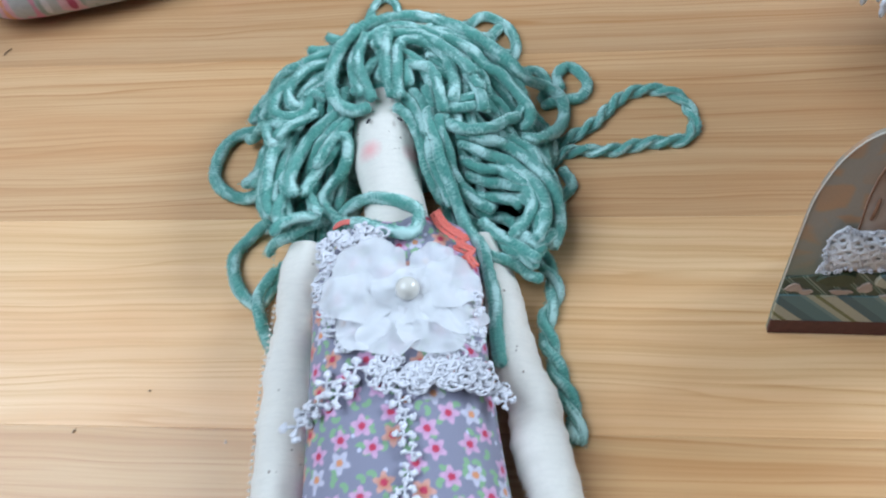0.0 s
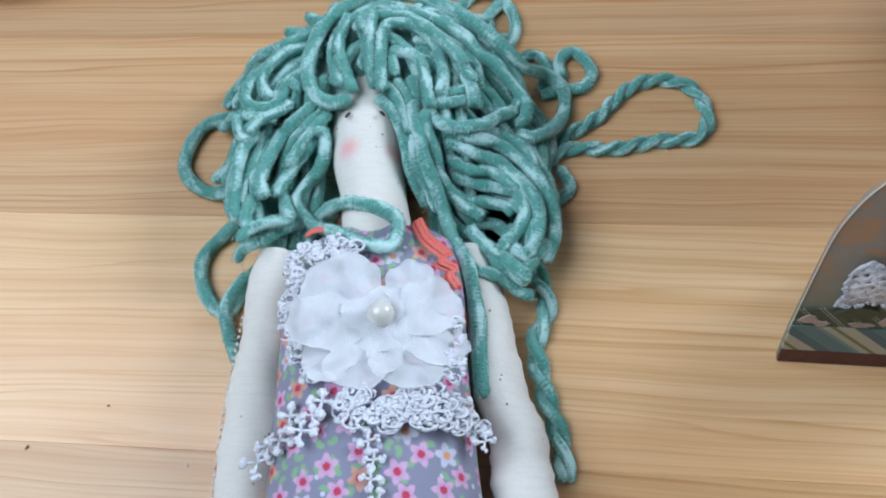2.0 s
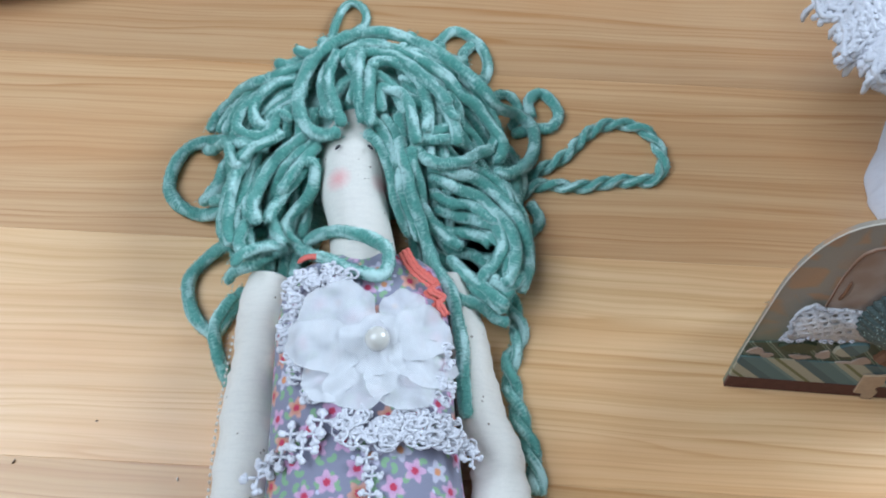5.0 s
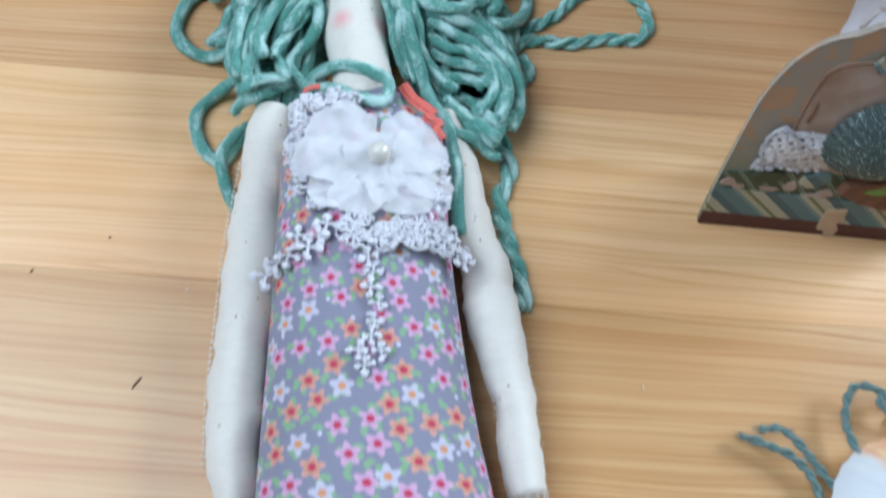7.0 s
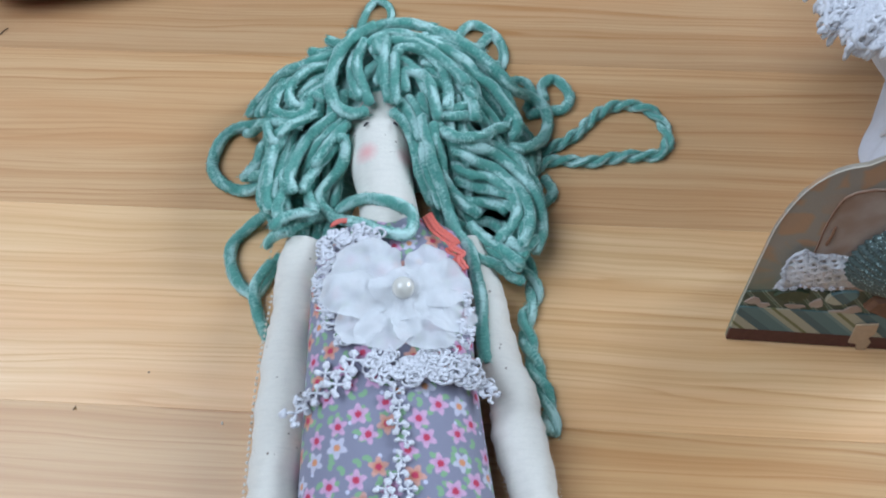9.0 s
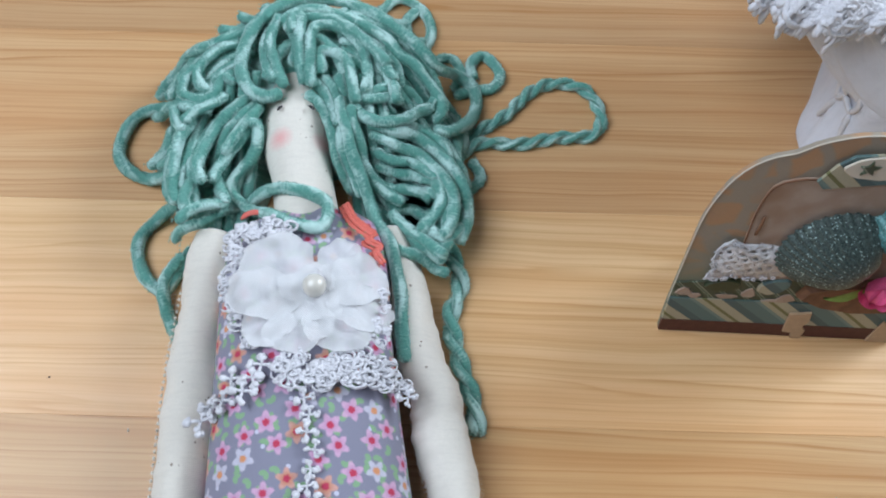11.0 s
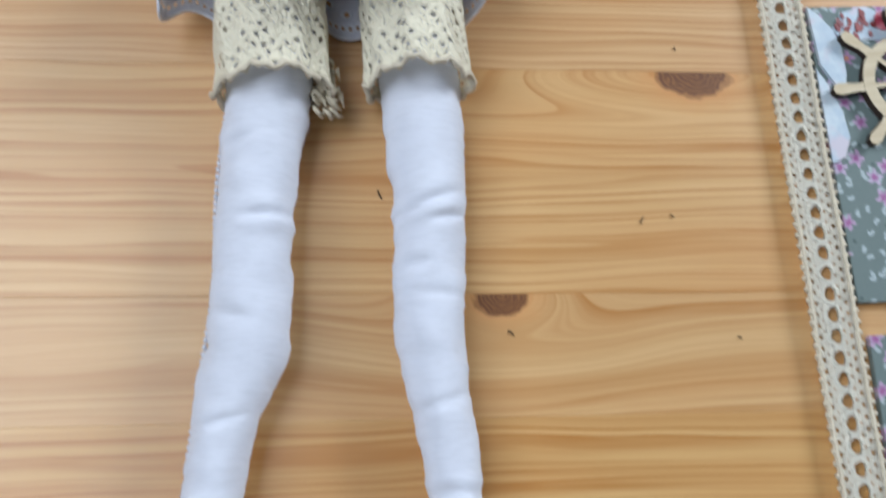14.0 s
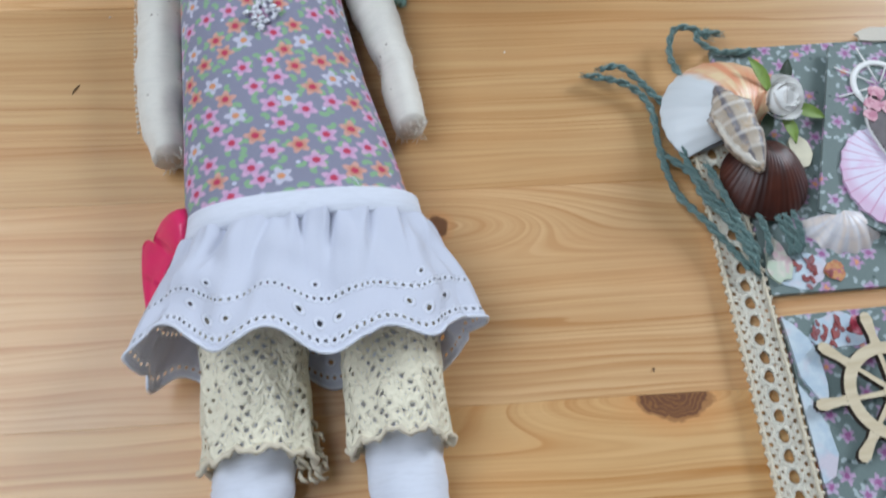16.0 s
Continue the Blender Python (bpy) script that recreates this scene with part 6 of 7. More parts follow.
    s.grid(rows, plain("white_satin", (0.78, 0.77, 0.86), 0.3, 60.0, 0.06))
    s.make("satin_ribbon", bag, "wide white satin ribbon")


# ---- the strip of tags under clear film ----
CARD_PRINT = print_mat("sage_print", (0.155, 0.215, 0.190), ((0.50, 0.30, 0.48), (0.52, 0.40, 0.55), (0.46, 0.22, 0.42)), 0.0096, (0.36, 0.10, 0.28), (0.46, 0.54, 0.54), "Object", 0.27, 0.70, 0.5, (0.06, 0.10, 0.08), 0.24, 0.40, 0.35)
BLUE_PAPER = paper("pale_blue_paper", ((0.46, 0.56, 0.64), (0.58, 0.66, 0.70), (0.62, 0.56, 0.62)), 140.0, 0.4)
RED_PRINT = paper("red_print", ((0.22, 0.03, 0.03), (0.34, 0.07, 0.06), (0.26, 0.10, 0.11)), 260.0, 0.5)
ROSE_PRINT = paper("rose_print", ((0.55, 0.06, 0.10), (0.70, 0.30, 0.34), (0.30, 0.03, 0.05)), 300.0, 0.4)


def plywood():
    g = Graph("plywood")
    p = g.coords()
    n = g.noise(g.scaled(p, 60.0, 500.0, 60.0), 1.0, 3.0)
    c = g.mix(g.step(n, 0.35, 0.7), (0.66, 0.56, 0.39), (0.56, 0.45, 0.29))
    g.set(Base_Color=c, Roughness=0.75)
    g.bump(n, 0.0001, 0.4)
    return g.mat


PLY, CHAR = plywood(), plain("laser_cut_edge", (0.035, 0.02, 0.012), 0.85, 600.0, 0.3)


def cut_wood(s, outline, z0, z1):
    """A laser-cut piece: pale face, charred edge."""
    s.grid([[(x, y, z0) for x, y in outline], [(x, y, z1) for x, y in outline]], CHAR, closed=True)
    base = len(s.v)
    s.v.extend((x, y, z1) for x, y in outline)
    s.uv.extend(outline)
    s.f.append(tuple(range(base, base + len(outline))))
    s.m.append(s.mat(PLY))


def ship_wheel(place):
    wheel = thing("ship_wheel", "small laser-cut plywood ship's wheel with charred edges", "wheel", place)
    s = Shape()
    n = 64
    ring = lambda r, z: [(r * math.cos(2 * math.pi * k / n), r * math.sin(2 * math.pi * k / n), z) for k in range(n)]  # noqa: E731
    s.grid([ring(0.0205, 0), ring(0.0205, 0.003)], CHAR, closed=True)
    s.grid([ring(0.0205, 0.003), ring(0.0155, 0.003)], PLY, closed=True)
    s.grid([ring(0.0155, 0.003), ring(0.0155, 0)], CHAR, closed=True)
    s.make("rim", wheel, smooth=False)
    s = Shape()
    s.grid([ring(0.0045, 0), ring(0.0045, 0.0031)], CHAR, closed=True)
    s.grid([ring(0.0045, 0.0031), ring(0.0018, 0.0031)], PLY, closed=True)
    s.grid([ring(0.0018, 0.0031), ring(0.0018, 0)], CHAR, closed=True)
    s.make("hub", wheel, smooth=False)
    for k in range(8):
        a = radians(45 * k)
        inner = [(0.0040, -0.0012), (0.0160, -0.0009), (0.0160, 0.0009), (0.0040, 0.0012)]
        outer = [(0.0200, -0.0022), (0.0235, -0.0017), (0.0268, -0.0021), (0.0305, -0.0026), (0.0330, -0.0018), (0.0338, 0.0), (0.0330, 0.0018), (0.0305, 0.0026), (0.0268, 0.0021), (0.0235, 0.0017), (0.0200, 0.0022)]
        for name, line in (("spoke", inner), ("handle", outer)):
            s = Shape()
            cut_wood(s, [(x * math.cos(a) - y * math.sin(a), x * math.sin(a) + y * math.cos(a)) for x, y in line], 0.0001, 0.0029)
            s.make(name, wheel, smooth=False)


def ribbon_holes(g):
    """A row of large ovals down the middle, and small holes along both sides."""
    s = g.split(g.coords("UV"))
    wob = g.m("MULTIPLY", g.m("SUBTRACT", g.noise(g.coords(), 500.0, 2.0), 0.5), 0.0012)
    frac = lambda x, pitch: g.m("MULTIPLY", g.m("SUBTRACT", g.m("FRACT", g.m("DIVIDE", x, pitch)), 0.5), pitch)  # noqa: E731
    u, v = frac(s[0], 0.0079), s[1]
    d = g.m("SQRT", g.m("ADD", g.m("POWER", g.m("DIVIDE", u, 0.0027), 2.0), g.m("POWER", g.m("DIVIDE", g.m("ADD", v, wob), 0.0022), 2.0)))
    w = g.m("SUBTRACT", g.m("ABSOLUTE", v), 0.0060)
    q = frac(s[0], 0.0042)
    e = g.m("SQRT", g.m("ADD", g.m("POWER", g.m("DIVIDE", q, 0.0009), 2.0), g.m("POWER", g.m("DIVIDE", g.m("ADD", w, wob), 0.0010), 2.0)))
    q2 = frac(g.m("ADD", s[0], 0.0021), 0.0042)
    w2 = g.m("SUBTRACT", g.m("ABSOLUTE", v), 0.0039)
    e2 = g.m("SQRT", g.m("ADD", g.m("POWER", g.m("DIVIDE", q2, 0.0006), 2.0), g.m("POWER", g.m("DIVIDE", g.m("ADD", w2, wob), 0.0007), 2.0)))
    thread = g.m("SINE", g.m("ADD", g.m("MULTIPLY", d, 16.0), g.m("MULTIPLY", s[0], 3000.0)))
    relief = g.m("ADD", g.m("MULTIPLY", thread, 0.25), g.m("SUBTRACT", 1.0, g.step(g.m("ABSOLUTE", g.m("SUBTRACT", d, 1.35)), 0.0, 0.45)))
    return g.m("MAXIMUM", g.m("LESS_THAN", d, 1.0), g.m("MAXIMUM", g.m("LESS_THAN", e, 1.0), g.m("LESS_THAN", e2, 1.0))), relief


RIBBON = holed("cream_ribbon", (0.90, 0.83, 0.68), ribbon_holes)


def lace_ribbon():
    s = Shape()
    rng = random.Random(2)
    a, b = np.array((0.1925, 0.060)), np.array((0.1795, -0.315))
    ln = np.linalg.norm(b - a)
    d = (b - a) / ln
    nrm = np.array((-d[1], d[0]))
    P = lambda u, v, z: (*(a + d * u + nrm * v), z)  # noqa: E731
    z, nn = 0.0042, 240
    across = (-0.0088, -0.0078, -0.0052, -0.0034, -0.0018, 0.0, 0.0018, 0.0034, 0.0052, 0.0078, 0.0088)
    for drop in (0.0, 0.0011):
        rows = []
        for k in range(nn + 1):
            u = ln * k / nn
            rows.append([P(u, v + (math.copysign(0.0006, v) * math.sin(2 * math.pi * u / 0.0042) if abs(v) > 0.007 else 0.0), z - drop + 0.0009 * math.cos(abs(v) * 900) * (abs(v) < 0.007) + 0.0004 * math.sin(u * 70)) for v in across])
        s.grid(rows, RIBBON, uv=lambda i, k: (ln * i / nn, across[k]))
    u = 0.0
    while u < ln:
        for sgn in (-1, 1):
            s.ball(P(u + 0.0010, sgn * 0.0090, z), 0.0011, CREAM_CORD, 6, 4)
        u += 0.0042
    for v in (-0.0080, 0.0080):
        s.tube([P(ln * k / nn, v + 0.0002 * math.sin(k * 2.1), z + 0.0004 + 0.0004 * math.sin(ln * k / nn * 70)) for k in range(nn + 1)], 0.0008, CREAM_CORD, 6, 0.25, rng=rng, flat=0.8)
    return tagged(s.make("lace_ribbon"), "cream cotton lace ribbon with a row of oval holes", "ribbon")


def clear_film():
    g = Graph("clear_film")
    n = g.noise(g.scaled(g.coords(), 40.0, 14.0), 1.0, 3.0)
    g.set(Base_Color=(1, 1, 1), Roughness=0.08, Transmission_Weight=1.0, IOR=1.45, Alpha=0.28)
    g.bump(n, 0.003, 0.5)
    s = Shape()
    line = [(0.1775, 0.066), (0.1765, 0.0), (0.1745, -0.05), (0.1725, -0.10), (0.1705, -0.16), (0.1690, -0.23), (0.167, -0.31)]
    rows = []
    for q in spline([(x, y, 0) for x, y in line], 0.006):
        w = 0.0001 * math.sin(q[1] * 90)
        rows.append([(q[0] + w, q[1], 0.0008), (q[0] + w + 0.002, q[1], 0.0011 + w), (q[0] + 0.008, q[1], 0.0015), (q[0] + 0.018, q[1], 0.0012)])
    s.grid(rows, g.mat)
    ob = s.make("plastic_film")
    ob.visible_shadow = False
    return tagged(ob, "narrow strip of clear plastic film along a lace ribbon", "film")


def tag_cards():
    def card(name, outline, z, label):
        ob = thing(name, label, "card", pose(0.2, outline[0][1], 0), "floral tags")
        s = Shape()
        y0 = outline[0][1]
        s.slab([(x - 0.2, y - y0) for x, y in outline], 0.0003, z, CARD_PRINT, 0.0003)
        s.make("card_panel", ob, smooth=False)
        return ob

    def flat(name, parent, outline, z0, z1, material, label=""):
        s = Shape()
        o = parent.matrix_world.translation
        s.slab([(x - o.x, y - o.y) for x, y in outline], z0, z1, material, 0.0001)
        return s.make(name, parent, label, smooth=False)

    one = card("floral_tag", [(0.2000, -0.028), (0.3600, -0.034), (0.3600, 0.093), (0.206, 0.097)], 0.0030, "sage green floral card tag with shells and a folded flap")
    bpy.context.view_layer.update()
    flat("corner_print", one, blob(26, 0.013, 0.008, 0.1, 2, 0.2145, -0.0185), 0.0030, 0.0034, BLUE_PAPER, "pale blue printed corner")
    rng = random.Random(31)

    def leaves_on(parent, cx, cy, n):
        for k in range(n):
            a, q = rng.uniform(0, 6.28), math.sqrt(rng.random())
            w, ln, turn = rng.uniform(0.0007, 0.0011), rng.uniform(0.0014, 0.0023), rng.uniform(-0.9, 0.9)
            o = blob(8, w, ln, 0.06, k)
            x, y = cx + 0.0105 * q * math.cos(a), cy + 0.0068 * q * math.sin(a)
            flat("red_leaf", parent, [(x + u * math.cos(turn) - v * math.sin(turn), y + u * math.sin(turn) + v * math.cos(turn)) for u, v in o], 0.0036, 0.0038 + 0.00002 * k, RED_PRINT, "red printed leaf")

    leaves_on(one, 0.2180, -0.0200, 20)
    flat("printed_bloom", one, blob(18, 0.0046, 0.0046, 0.1, 6, 0.2305, -0.0205), 0.0034, 0.0038, paper("orange_bloom_print", ((0.50, 0.17, 0.06), (0.58, 0.30, 0.10), (0.42, 0.10, 0.16)), 520.0, 0.4), "printed orange and rose bloom")
    s = Shape()
    flap = [(0.2300, 0.0068), (0.256, -0.0068), (0.330, -0.038), (0.375, 0.050), (0.262, 0.0905)]
    flat("flap", one, flap, 0.0060, 0.0080, CARD_PRINT, "folded floral flap")
    flat("white_trim", one, blob(20, 0.015, 0.004, 0.1, 4, 0.294, 0.097), 0.0032, 0.0045, CREAM_CARD)
    # die-cut pictures on the flap
    n = 40
    c = (0.2785, 0.0655)
    wheel = [(c[0] + 0.0125 * math.cos(a), c[1] + 0.0125 * math.sin(a), 0) for a in np.linspace(0, 2 * math.pi, n)]
    s = Shape()
    o = one.matrix_world.translation
    s.tube([(x - o.x, y - o.y, 0.0088) for x, y, _ in wheel], 0.0016, PAPER_WHITE, 6, flat=0.4)
    for k in range(8):
        a = 0.2 + math.pi * k / 4
        s.tube([(c[0] - o.x + 0.002 * math.cos(a), c[1] - o.y + 0.002 * math.sin(a), 0.0088), (c[0] - o.x + 0.022 * math.cos(a), c[1] - o.y + 0.022 * math.sin(a), 0.0088)], 0.0011, PAPER_WHITE, 6, flat=0.4)
    s.make("paper_wheel", one, "white die-cut paper wheel")
    fan_line = [(0.2665 + 0.0215 * math.cos(a) * (1 + 0.02 * math.cos(20 * a)), 0.0185 + 0.0250 * math.sin(a) * (1 + 0.02 * math.cos(20 * a))) for a in np.linspace(0, 2 * math.pi, 60, endpoint=False)]
    g = Graph("pink_fan_print")
    s2 = g.split(g.v("SUBTRACT", g.coords(), (0.0735, 0.052, 0.0)))
    ang = g.m("ARCTAN2", s2[1], s2[0])
    rr = g.m("SQRT", g.m("ADD", g.m("MULTIPLY", s2[0], s2[0]), g.m("MULTIPLY", s2[1], s2[1])))
    ray = g.m("ABSOLUTE", g.m("SINE", g.m("MULTIPLY", ang, 16.0)))
    col = g.mix(g.step(ray, 0.05, 0.3), (0.54, 0.24, 0.40), (0.72, 0.66, 0.79))
    col = g.mix(g.m("MULTIPLY", g.step(rr, 0.0225, 0.0270), 0.55), col, (0.60, 0.30, 0.46))
    col = g.mix(g.m("MULTIPLY", g.step(g.noise(g.coords(), 120.0), 0.5, 0.7), 0.5), col, (0.70, 0.36, 0.58))
    g.set(Base_Color=col, Roughness=0.3)
    flat("paper_shell", one, fan_line, 0.0081, 0.0092, g.mat, "pink and white printed paper shell")
    flat("oval_picture", one, blob(30, 0.0125, 0.0200, 0.03, 1, 0.2765, 0.0430), 0.0098, 0.0108, PAPER_WHITE, "dark oval die-cut picture with pink blooms")
    flat("picture_face", one, blob(30, 0.0118, 0.0193, 0.03, 1, 0.2765, 0.0430), 0.0109, 0.0112, plain("dark_print", (0.07, 0.045, 0.05), 0.35, 250.0, 0.4))
    for k, (x, y, r) in enumerate(((0.2700, 0.0545, 0.0042), (0.2735, 0.0600, 0.0040), (0.2670, 0.0490, 0.0034), (0.2765, 0.0520, 0.0036))):
        flat("printed_bloom", one, blob(16, r, r, 0.1, k, x, y), 0.0113, 0.0116, paper("pink_bloom_print", ((0.62, 0.26, 0.33), (0.72, 0.42, 0.46), (0.45, 0.12, 0.2)), 400.0, 0.35) if k == 0 else bpy.data.materials["pink_bloom_print"])
    flat("small_print", one, blob(20, 0.0050, 0.0085, 0.05, 3, 0.2325, 0.0375), 0.0034, 0.0052, plain("pale_yellow_print", (0.72, 0.66, 0.48), 0.4, 200.0, 0.12), "pale yellow printed cut-out")
    flat("small_print", one, blob(20, 0.0055, 0.0105, 0.12, 9, 0.2065, -0.0135), 0.0034, 0.0046, paper("pale_pink_print", ((0.70, 0.66, 0.56), (0.66, 0.44, 0.46), (0.50, 0.58, 0.44)), 240.0, 0.4), "pale pink printed cut-out")
    two = card("floral_tag", [(0.1960, -0.161), (0.3600, -0.166), (0.3600, -0.041), (0.2010, -0.0375)], 0.0030, "sage green floral card tag with a plywood wheel")
    bpy.context.view_layer.update()
    flat("paper_wing", two, [(0.2005, -0.0385), (0.2040, -0.0415), (0.2090, -0.0485), (0.2113, -0.0560), (0.2112, -0.0680), (0.2085, -0.0790), (0.2050, -0.0720), (0.2010, -0.0640)], 0.0032, 0.0046, BLUE_PAPER, "pale blue printed wing")
    flat("paper_wing", two, [(0.1990, -0.0660), (0.2030, -0.0740), (0.2062, -0.0850), (0.2068, -0.0960), (0.2030, -0.1040), (0.1975, -0.1060)], 0.0032, 0.0042, BLUE_PAPER, "pale blue printed wing")
    flat("corner_print", two, blob(26, 0.014, 0.0075, 0.12, 12, 0.2245, -0.0470), 0.0032, 0.0035, BLUE_PAPER, "pale blue printed corner")
    leaves_on(two, 0.2215, -0.0470, 22)
    flat("printed_bloom", two, blob(18, 0.0045, 0.0042, 0.1, 7, 0.2330, -0.0455), 0.0037, 0.0041, ROSE_PRINT, "printed rose bloom")
    line = blob(40, 0.0150, 0.0225, 0.09, 21, 0.2345, -0.1260)
    flat("sticker", two, line, 0.0032, 0.0044, plain("blue_border", (0.20, 0.28, 0.36), 0.4), "layered die-cut flower sticker")
    flat("sticker_face", two, blob(40, 0.0138, 0.0212, 0.09, 21, 0.2350, -0.1255), 0.0050, 0.0058, PAPER_WHITE)
    for k, (x, y, r) in enumerate(((0.2290, -0.1170, 0.0062), (0.2395, -0.1150, 0.0060), (0.2255, -0.1300, 0.0036), (0.2235, -0.1360, 0.0034), (0.2400, -0.1260, 0.0050))):
        flat("printed_bloom", two, blob(16, r, r, 0.1, k + 3, x, y), 0.0059, 0.0063, ROSE_PRINT, "printed red rose")
    for k, (x, y) in enumerate(((0.2330, -0.1350), (0.2290, -0.1080), (0.2390, -0.1360))):
        flat("green_leaf", two, blob(12, 0.0040, 0.0026, 0.1, k, x, y), 0.0059, 0.0062, LEAF, "printed green leaf")
    ship_wheel(pose(0.2355, -0.0750, 0.0050, 0, 0, 3))
    three = card("floral_tag", [(0.1900, -0.300), (0.3600, -0.305), (0.3600, -0.179), (0.1975, -0.1735)], 0.0030, "sage green floral card tag lying below another")
    bpy.context.view_layer.update()
    flat("paper_wing", three, blob(24, 0.009, 0.020, 0.1, 5, 0.2350, -0.2080), 0.0032, 0.0040, BLUE_PAPER, "pale blue printed wing")


def sea_shells():
    s = Shape()
    fan(s, shell_mat("orange_scallop", (0.72, 0.30, 0.16), (0.80, 0.60, 0.36), (0.70, 0.30, 0.20), 16, 0.45), 0.0410, 84, 0.0150, 16, 0.007, narrow=0.30)
    ob = s.make("scallop_shell")
    ob.matrix_world = pose(0.2065, 0.0465, 0.0072, 0, 0, 22)
    tagged(ob, "white scallop shell with orange rays, on a tag", "shell", "sea shells")
    s = Shape()
    fan(s, shell_mat("brown_scallop", (0.040, 0.010, 0.006), (0.085, 0.020, 0.010), (0.030, 0.008, 0.005), 34), 0.0365, 88, 0.0140, 34, 0.005, disc=0.86)
    ob = s.make("scallop_shell")
    ob.matrix_world = pose(0.2105, 0.0405, 0.0070, 0, 0, 178)
    tagged(ob, "dark brown ribbed scallop shell on a tag", "shell", "sea shells")
    s = Shape()
    fan(s, shell_mat("pearly_scallop", (0.66, 0.64, 0.66), (0.72, 0.62, 0.56), (0.50, 0.47, 0.52), 8), 0.0260, 84, 0.0080, 8, 0.05, narrow=0.30)
    ob = s.make("scallop_shell")
    ob.matrix_world = pose(0.2410, 0.0075, 0.0030, -14, 0, 184)
    tagged(ob, "small pearly white shell tucked under a flap", "shell", "sea shells")
    # a spired whelk lying over both scallops
    s = Shape()
    n, seg = 64, 40
    rows = []
    for i in range(n + 1):
        t = i / n
        slim = 0.87
        if t < 0.30:
            r = 0.0088 * (t / 0.30) ** 0.95 + 0.0011 * abs(math.sin(t * 31))
        else:
            r = 0.0112 - 0.0022 * ((t - 0.30) / 0.3) if t < 0.60 else 0.0090 * (1 - ((t - 0.60) / 0.42) ** 1.5) + 0.0009
        rows.append([(slim * r * (1 + (0.10 * math.cos(9 * a) if 0.26 < t < 0.44 else 0.015 * math.cos(14 * a))) * math.cos(a), -0.046 * t, 0.82 * r * math.sin(a)) for a in np.linspace(0, 2 * math.pi, seg, endpoint=False)])
    g = Graph("striped_whelk")
    q = g.split(g.coords("UV"))
    nz = g.noise(g.coords(), 240.0, 3.0)
    lines = g.m("SINE", g.m("ADD", g.m("MULTIPLY", q[0], 36.0), g.m("MULTIPLY", nz, 4.0)))
    whorl = g.m("SINE", g.m("MULTIPLY", q[1], 42.0))
    col = g.mix(g.step(lines, 0.3, 0.9), (0.50, 0.42, 0.33), (0.22, 0.20, 0.21))
    col = g.mix(g.m("MULTIPLY", g.step(whorl, 0.6, 0.95), 0.5), col, (0.74, 0.70, 0.64))
    col = g.mix(g.m("MULTIPLY", g.m("LESS_THAN", q[1], 0.15), 0.75), col, (0.12, 0.12, 0.15))
    col = g.mix(g.m("MULTIPLY", g.step(nz, 0.52, 0.66), 0.5), col, (0.48, 0.30, 0.14))
    g.set(Base_Color=col, Roughness=0.4)
    g.bump(g.m("ADD", lines, whorl), 0.0004, 0.5)
    s.grid(rows, g.mat, closed=True, caps=True, uv=lambda a, b: (b / seg, a / n))
    lip = [(-0.0072 - 0.0016 * math.sin(3 * t) + 0.006 * t ** 3, -0.012 - 0.032 * t, 0.0015 + 0.001 * t) for t in np.linspace(0, 1, 14)]
    s.tube(lip, lambda t: 0.0017 + 0.0008 * math.sin(t * 40), plain("shell_lip", (0.72, 0.66, 0.56), 0.4, 400.0, 0.2), 8)
    ob = s.make("whelk_shell")
    ob.matrix_world = pose(0.1928, 0.0645, 0.0235, -3, 0, 9)
    tagged(ob, "grey and tan striped whelk shell lying on scallops", "shell", "sea shells")


def cord(points, name, label, r=0.0019, strands=2):
    """A length of twisted cotton cord."""
    s = Shape()
    rng = random.Random(len(points))
    path = spline(points, 0.0011)
    run = np.r_[0, np.cumsum(np.linalg.norm(np.diff(path, axis=0), axis=1))]
    t = np.gradient(path, axis=0)
    t /= np.linalg.norm(t, axis=1)[:, None]
    side = np.cross(t, (0, 0, 1))
    up = np.cross(side, t)
    loose = np.array([1.0 + 0.45 * noisy(p[0], p[1], p[2], 130) + 0.35 * noisy(p[1], p[0], p[2], 420) for p in path])
    for k in range(strands):
        a = np.cumsum(np.r_[0, np.diff(run)] / np.clip(loose, 0.6, 1.6)) * 2 * math.pi / (r * 7.5) + 2 * math.pi * k / strands
        own = path + (0.55 * r * loose)[:, None] * (np.cos(a)[:, None] * side + np.sin(a)[:, None] * up)
        for j in range(3):
            b = run * 2 * math.pi / (r * 3.1) + j * 2.094 + k
            s.tube(own + 0.34 * r * (np.cos(b)[:, None] * side + np.sin(b)[:, None] * up), r * 0.36, CORD, 5, 0.22, rng=rng)
    for k in range(int(run[-1] * 2600)):
        i = rng.randrange(len(path))
        p = path[i] + r * (rng.uniform(-1, 1) * side[i] + rng.uniform(0, 1) * up[i])
        q = p + np.array((rng.uniform(-0.0016, 0.0016), rng.uniform(-0.0016, 0.0016), rng.uniform(-0.0002, 0.0010)))
        s.tube([p, (p + q) / 2 + rng.uniform(-0.0003, 0.0003), q], 0.00008, CORD, 3)
    for i, way in ((0, -1), (len(path) - 1, 1)):
        for _ in range(26):
            p = path[i] + r * (rng.uniform(-0.8, 0.8) * side[i] + rng.uniform(-0.8, 0.8) * up[i])
            s.tube([p, p + way * t[i] * rng.uniform(0.0008, 0.0032) + rng.uniform(-0.0011, 0.0011) * side[i]], 0.00012, CORD, 3)
    return tagged(s.make(name), label, "cord", "green cords")


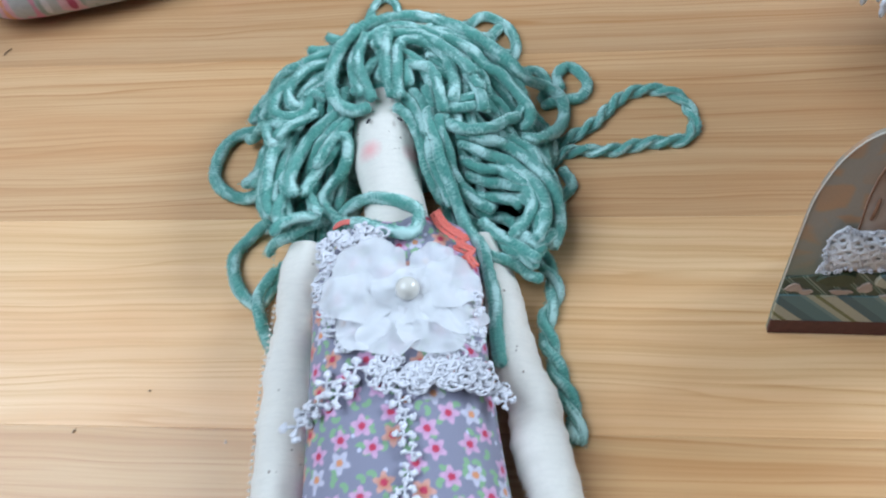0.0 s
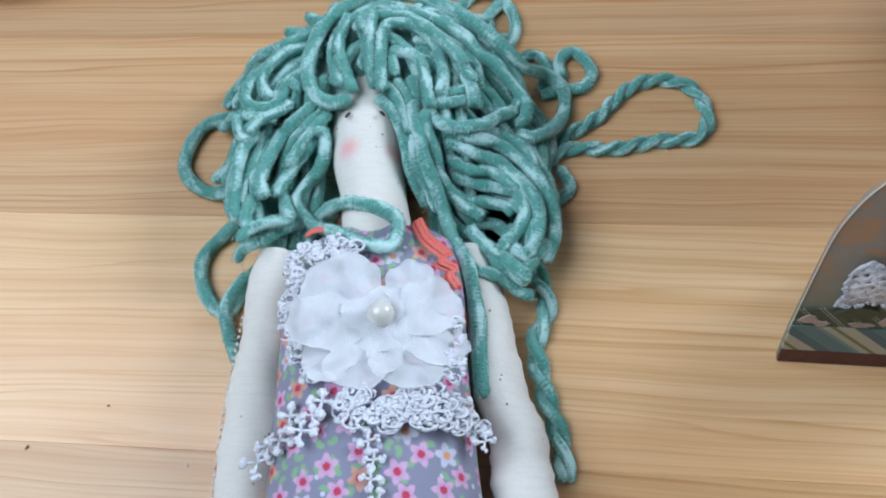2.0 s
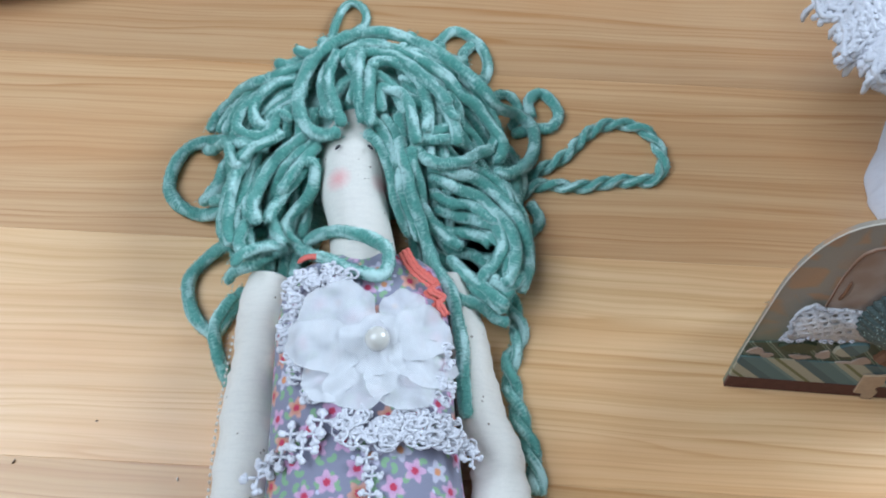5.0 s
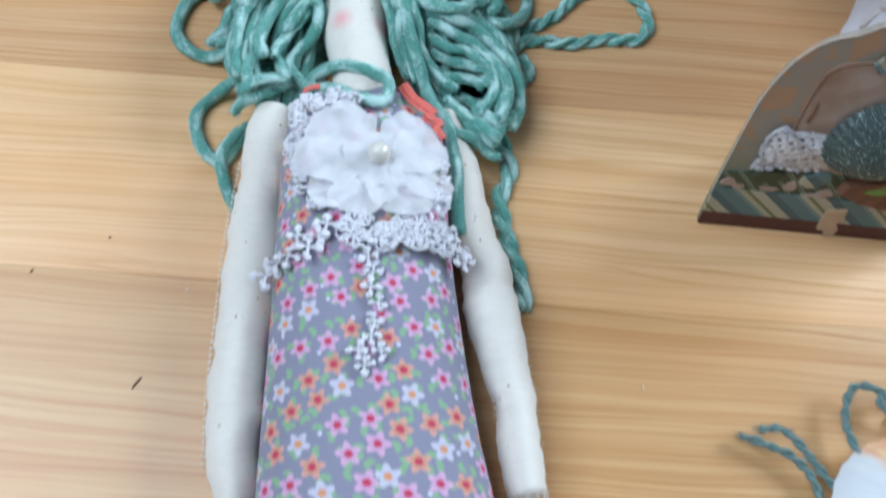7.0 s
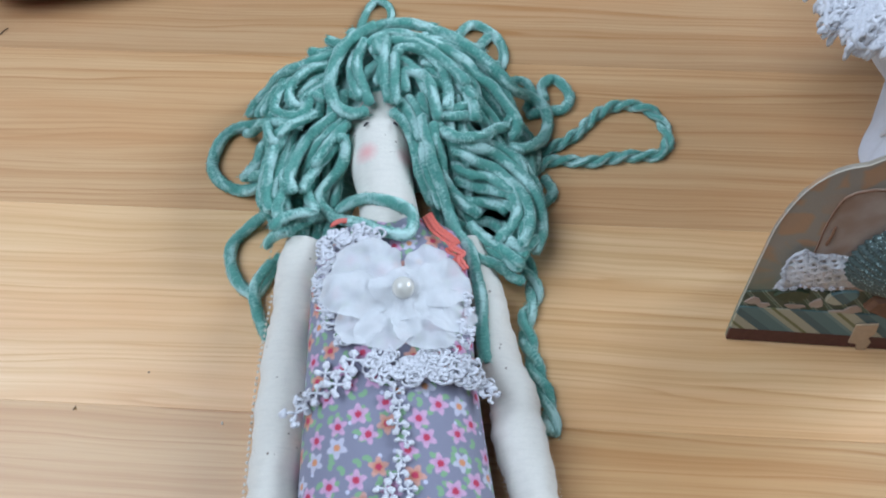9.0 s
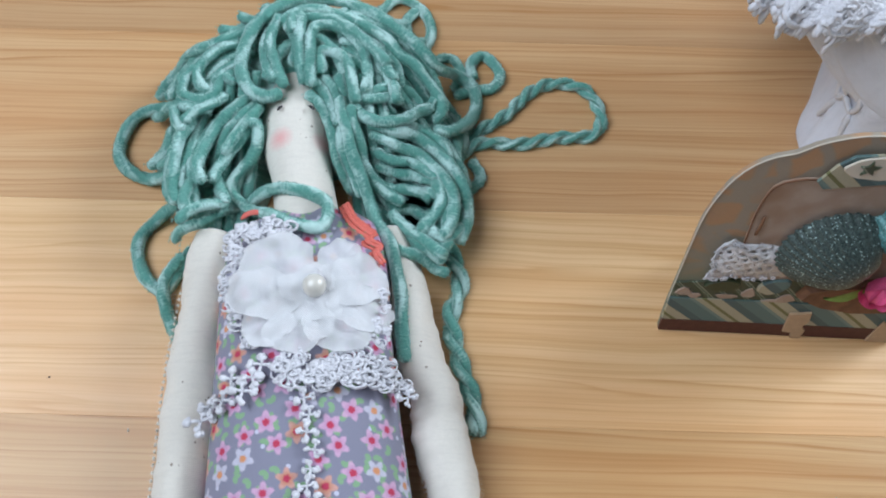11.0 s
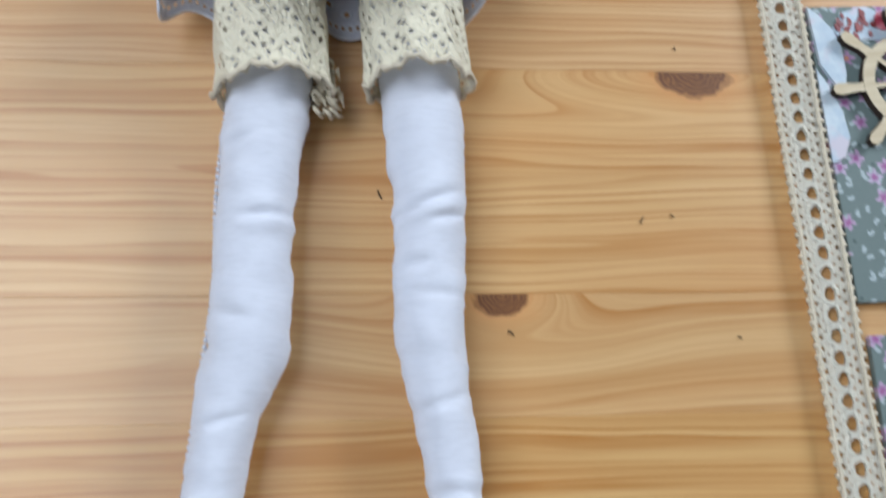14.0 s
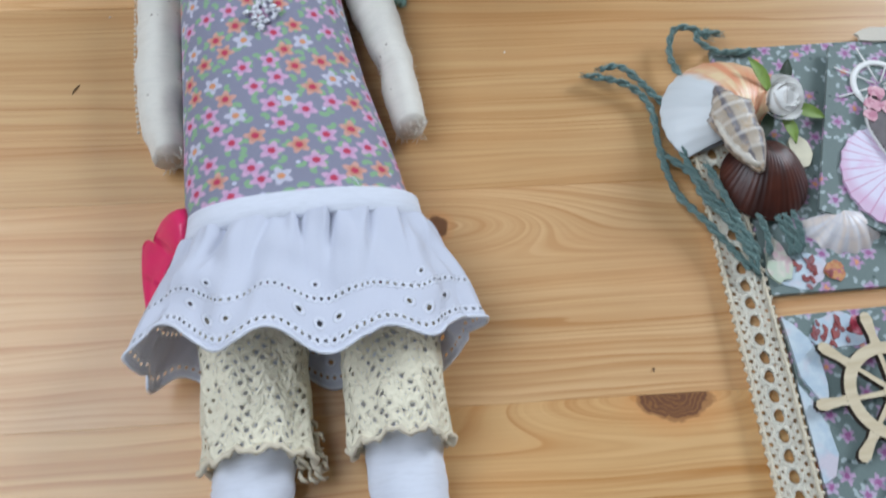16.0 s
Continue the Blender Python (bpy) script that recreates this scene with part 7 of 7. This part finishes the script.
def cords():
    lab = "sea green twisted cotton cord trailing from a tag"
    cord([(0.1425, 0.0880, 0.0045), (0.1500, 0.0850, 0.006), (0.1620, 0.0790, 0.006), (0.1690, 0.0670, 0.005), (0.1680, 0.0450, 0.005), (0.1700, 0.0230, 0.006), (0.1790, 0.0060, 0.008), (0.1920, -0.0170, 0.008)], "cord", lab, 0.0016)
    cord([(0.1500, 0.0905, 0.005), (0.1600, 0.0890, 0.007), (0.1720, 0.0730, 0.006), (0.1790, 0.0600, 0.007), (0.1770, 0.0400, 0.008), (0.1820, 0.0200, 0.010), (0.1930, 0.0000, 0.010), (0.1975, -0.0100, 0.008)], "cord", lab, 0.0016)
    cord([(0.2050, 0.1010, 0.008), (0.1960, 0.1060, 0.010), (0.1880, 0.1055, 0.009), (0.1840, 0.0930, 0.007), (0.1860, 0.0800, 0.008)], "cord", lab, 0.0016)
    cord([(0.2120, 0.1035, 0.006), (0.2060, 0.1040, 0.008), (0.1980, 0.1010, 0.009), (0.2080, 0.0940, 0.006), (0.2250, 0.0930, 0.0055)], "cord", lab, 0.0016)
    cord([(0.1700, 0.0420, 0.005), (0.1780, 0.0300, 0.008), (0.1790, 0.0180, 0.011), (0.1870, 0.0030, 0.012), (0.1930, -0.0130, 0.010), (0.1945, -0.0200, 0.008)], "cord", lab, 0.0016)
    cord([(0.1850, 0.0330, 0.010), (0.1870, 0.0180, 0.013), (0.1910, 0.0020, 0.012), (0.1960, -0.0140, 0.009)], "cord", lab, 0.0016)
    for x0, y0, x1, y1 in ((0.2020, 0.0060, 0.2030, -0.0110), (0.2100, 0.0040, 0.2130, -0.0120), (0.2170, 0.0070, 0.2185, -0.0090), (0.2130, 0.0060, 0.2160, -0.0120)):
        cord([(x0, y0 + 0.006, 0.007), (x0, y0, 0.009), ((x0 + x1) / 2 + 0.001, (y0 + y1) / 2, 0.008), (x1, y1, 0.006)], "cord", "short frayed end of sea green cotton cord", 0.0015)
    cord([(0.2130, 0.0440, 0.008), (0.2210, 0.0400, 0.009), (0.2250, 0.0300, 0.008), (0.2230, 0.0200, 0.007)], "cord", lab, 0.0016)


# ---- the pouch at the far edge, and crumbs on the table ----
def pouch():
    pr = print_mat("pouch_print", (0.50, 0.50, 0.47), ((0.62, 0.10, 0.20), (0.70, 0.35, 0.40), (0.66, 0.62, 0.58)), 0.016, (0.4, 0.03, 0.08), (0.28, 0.33, 0.26), "Object", 0.34, 0.75)
    s = Shape()
    rows = []
    for i in range(15):
        a = math.pi * (0.01 + 0.98 * i / 14)
        q = math.sin(a) ** 0.55
        z = 0.019 - 0.019 * math.copysign(abs(math.cos(a)) ** 0.8, math.cos(a))
        rows.append([(0.072 * q * math.copysign(abs(math.cos(b)) ** 0.55, math.cos(b)), 0.050 * q * math.copysign(abs(math.sin(b)) ** 0.55, math.sin(b)) + 0.0015 * math.sin(4 * b), max(0.0005, z)) for b in np.linspace(0, 2 * math.pi, 48, endpoint=False)])
    s.grid(rows, pr, closed=True, caps=True)
    ob = s.make("pouch")
    ob.matrix_world = pose(-0.182, 0.438, 0, 0, 0, 9)
    tagged(ob, "soft pale pouch printed with pink blooms on the table", "pouch")


def crumbs():
    bit = plain("dark_fibre", (0.09, 0.05, 0.025), 0.8)
    pale = plain("pale_fibre", (0.80, 0.78, 0.72), 0.6)
    rng = random.Random(8)
    for x, y, ln, a, m in ((-0.090, 0.108, 0.0055, 1.0, bit), (-0.139, 0.1545, 0.0018, 1.2, bit), (-0.223, 0.371, 0.006, 1.0, bit), (0.143, -0.0525, 0.0018, 1.5, bit), (0.119, -0.123, 0.0034, 1.1, bit), (0.131, -0.122, 0.0022, 2.4, bit),
                         (0.064, -0.162, 0.0030, 2.3, bit), (0.021, -0.107, 0.0042, 1.9, bit), (0.149, -0.170, 0.0020, 2.6, bit), (-0.0755, 0.147, 0.0014, 1.7, pale), (0.108, 0.108, 0.0014, 1.5, pale), (-0.110, 0.170, 0.001, 0.4, bit)):
        s = Shape()
        c, n = math.cos(a), math.sin(a)
        s.tube(spline([(x - c * ln / 2, y - n * ln / 2, 0.0003), (x + rng.uniform(-0.0006, 0.0006), y, 0.0005), (x + c * ln / 2, y + n * ln / 2, 0.0003)], 0.0006), 0.0003, m, 5)
        tagged(s.make("fibre"), "tiny stray fibre lying on the pine table", "fibre", "stray fibres")


standing_card()
rose("bright pink paper rose glued to a standing card", PAPER_PINK, PANEL @ pose(0.0715, 0.0465, 0.0050), 0.0098, 2)
lace_bag()
lace_ribbon()
clear_film()
tag_cards()
sea_shells()
rose("white paper rose with green leaves on a tag", PAPER_WHITE, pose(0.2232, 0.0590, 0.0130, 20, 0, 30), 0.0118, 6)
cords()
pouch()
crumbs()
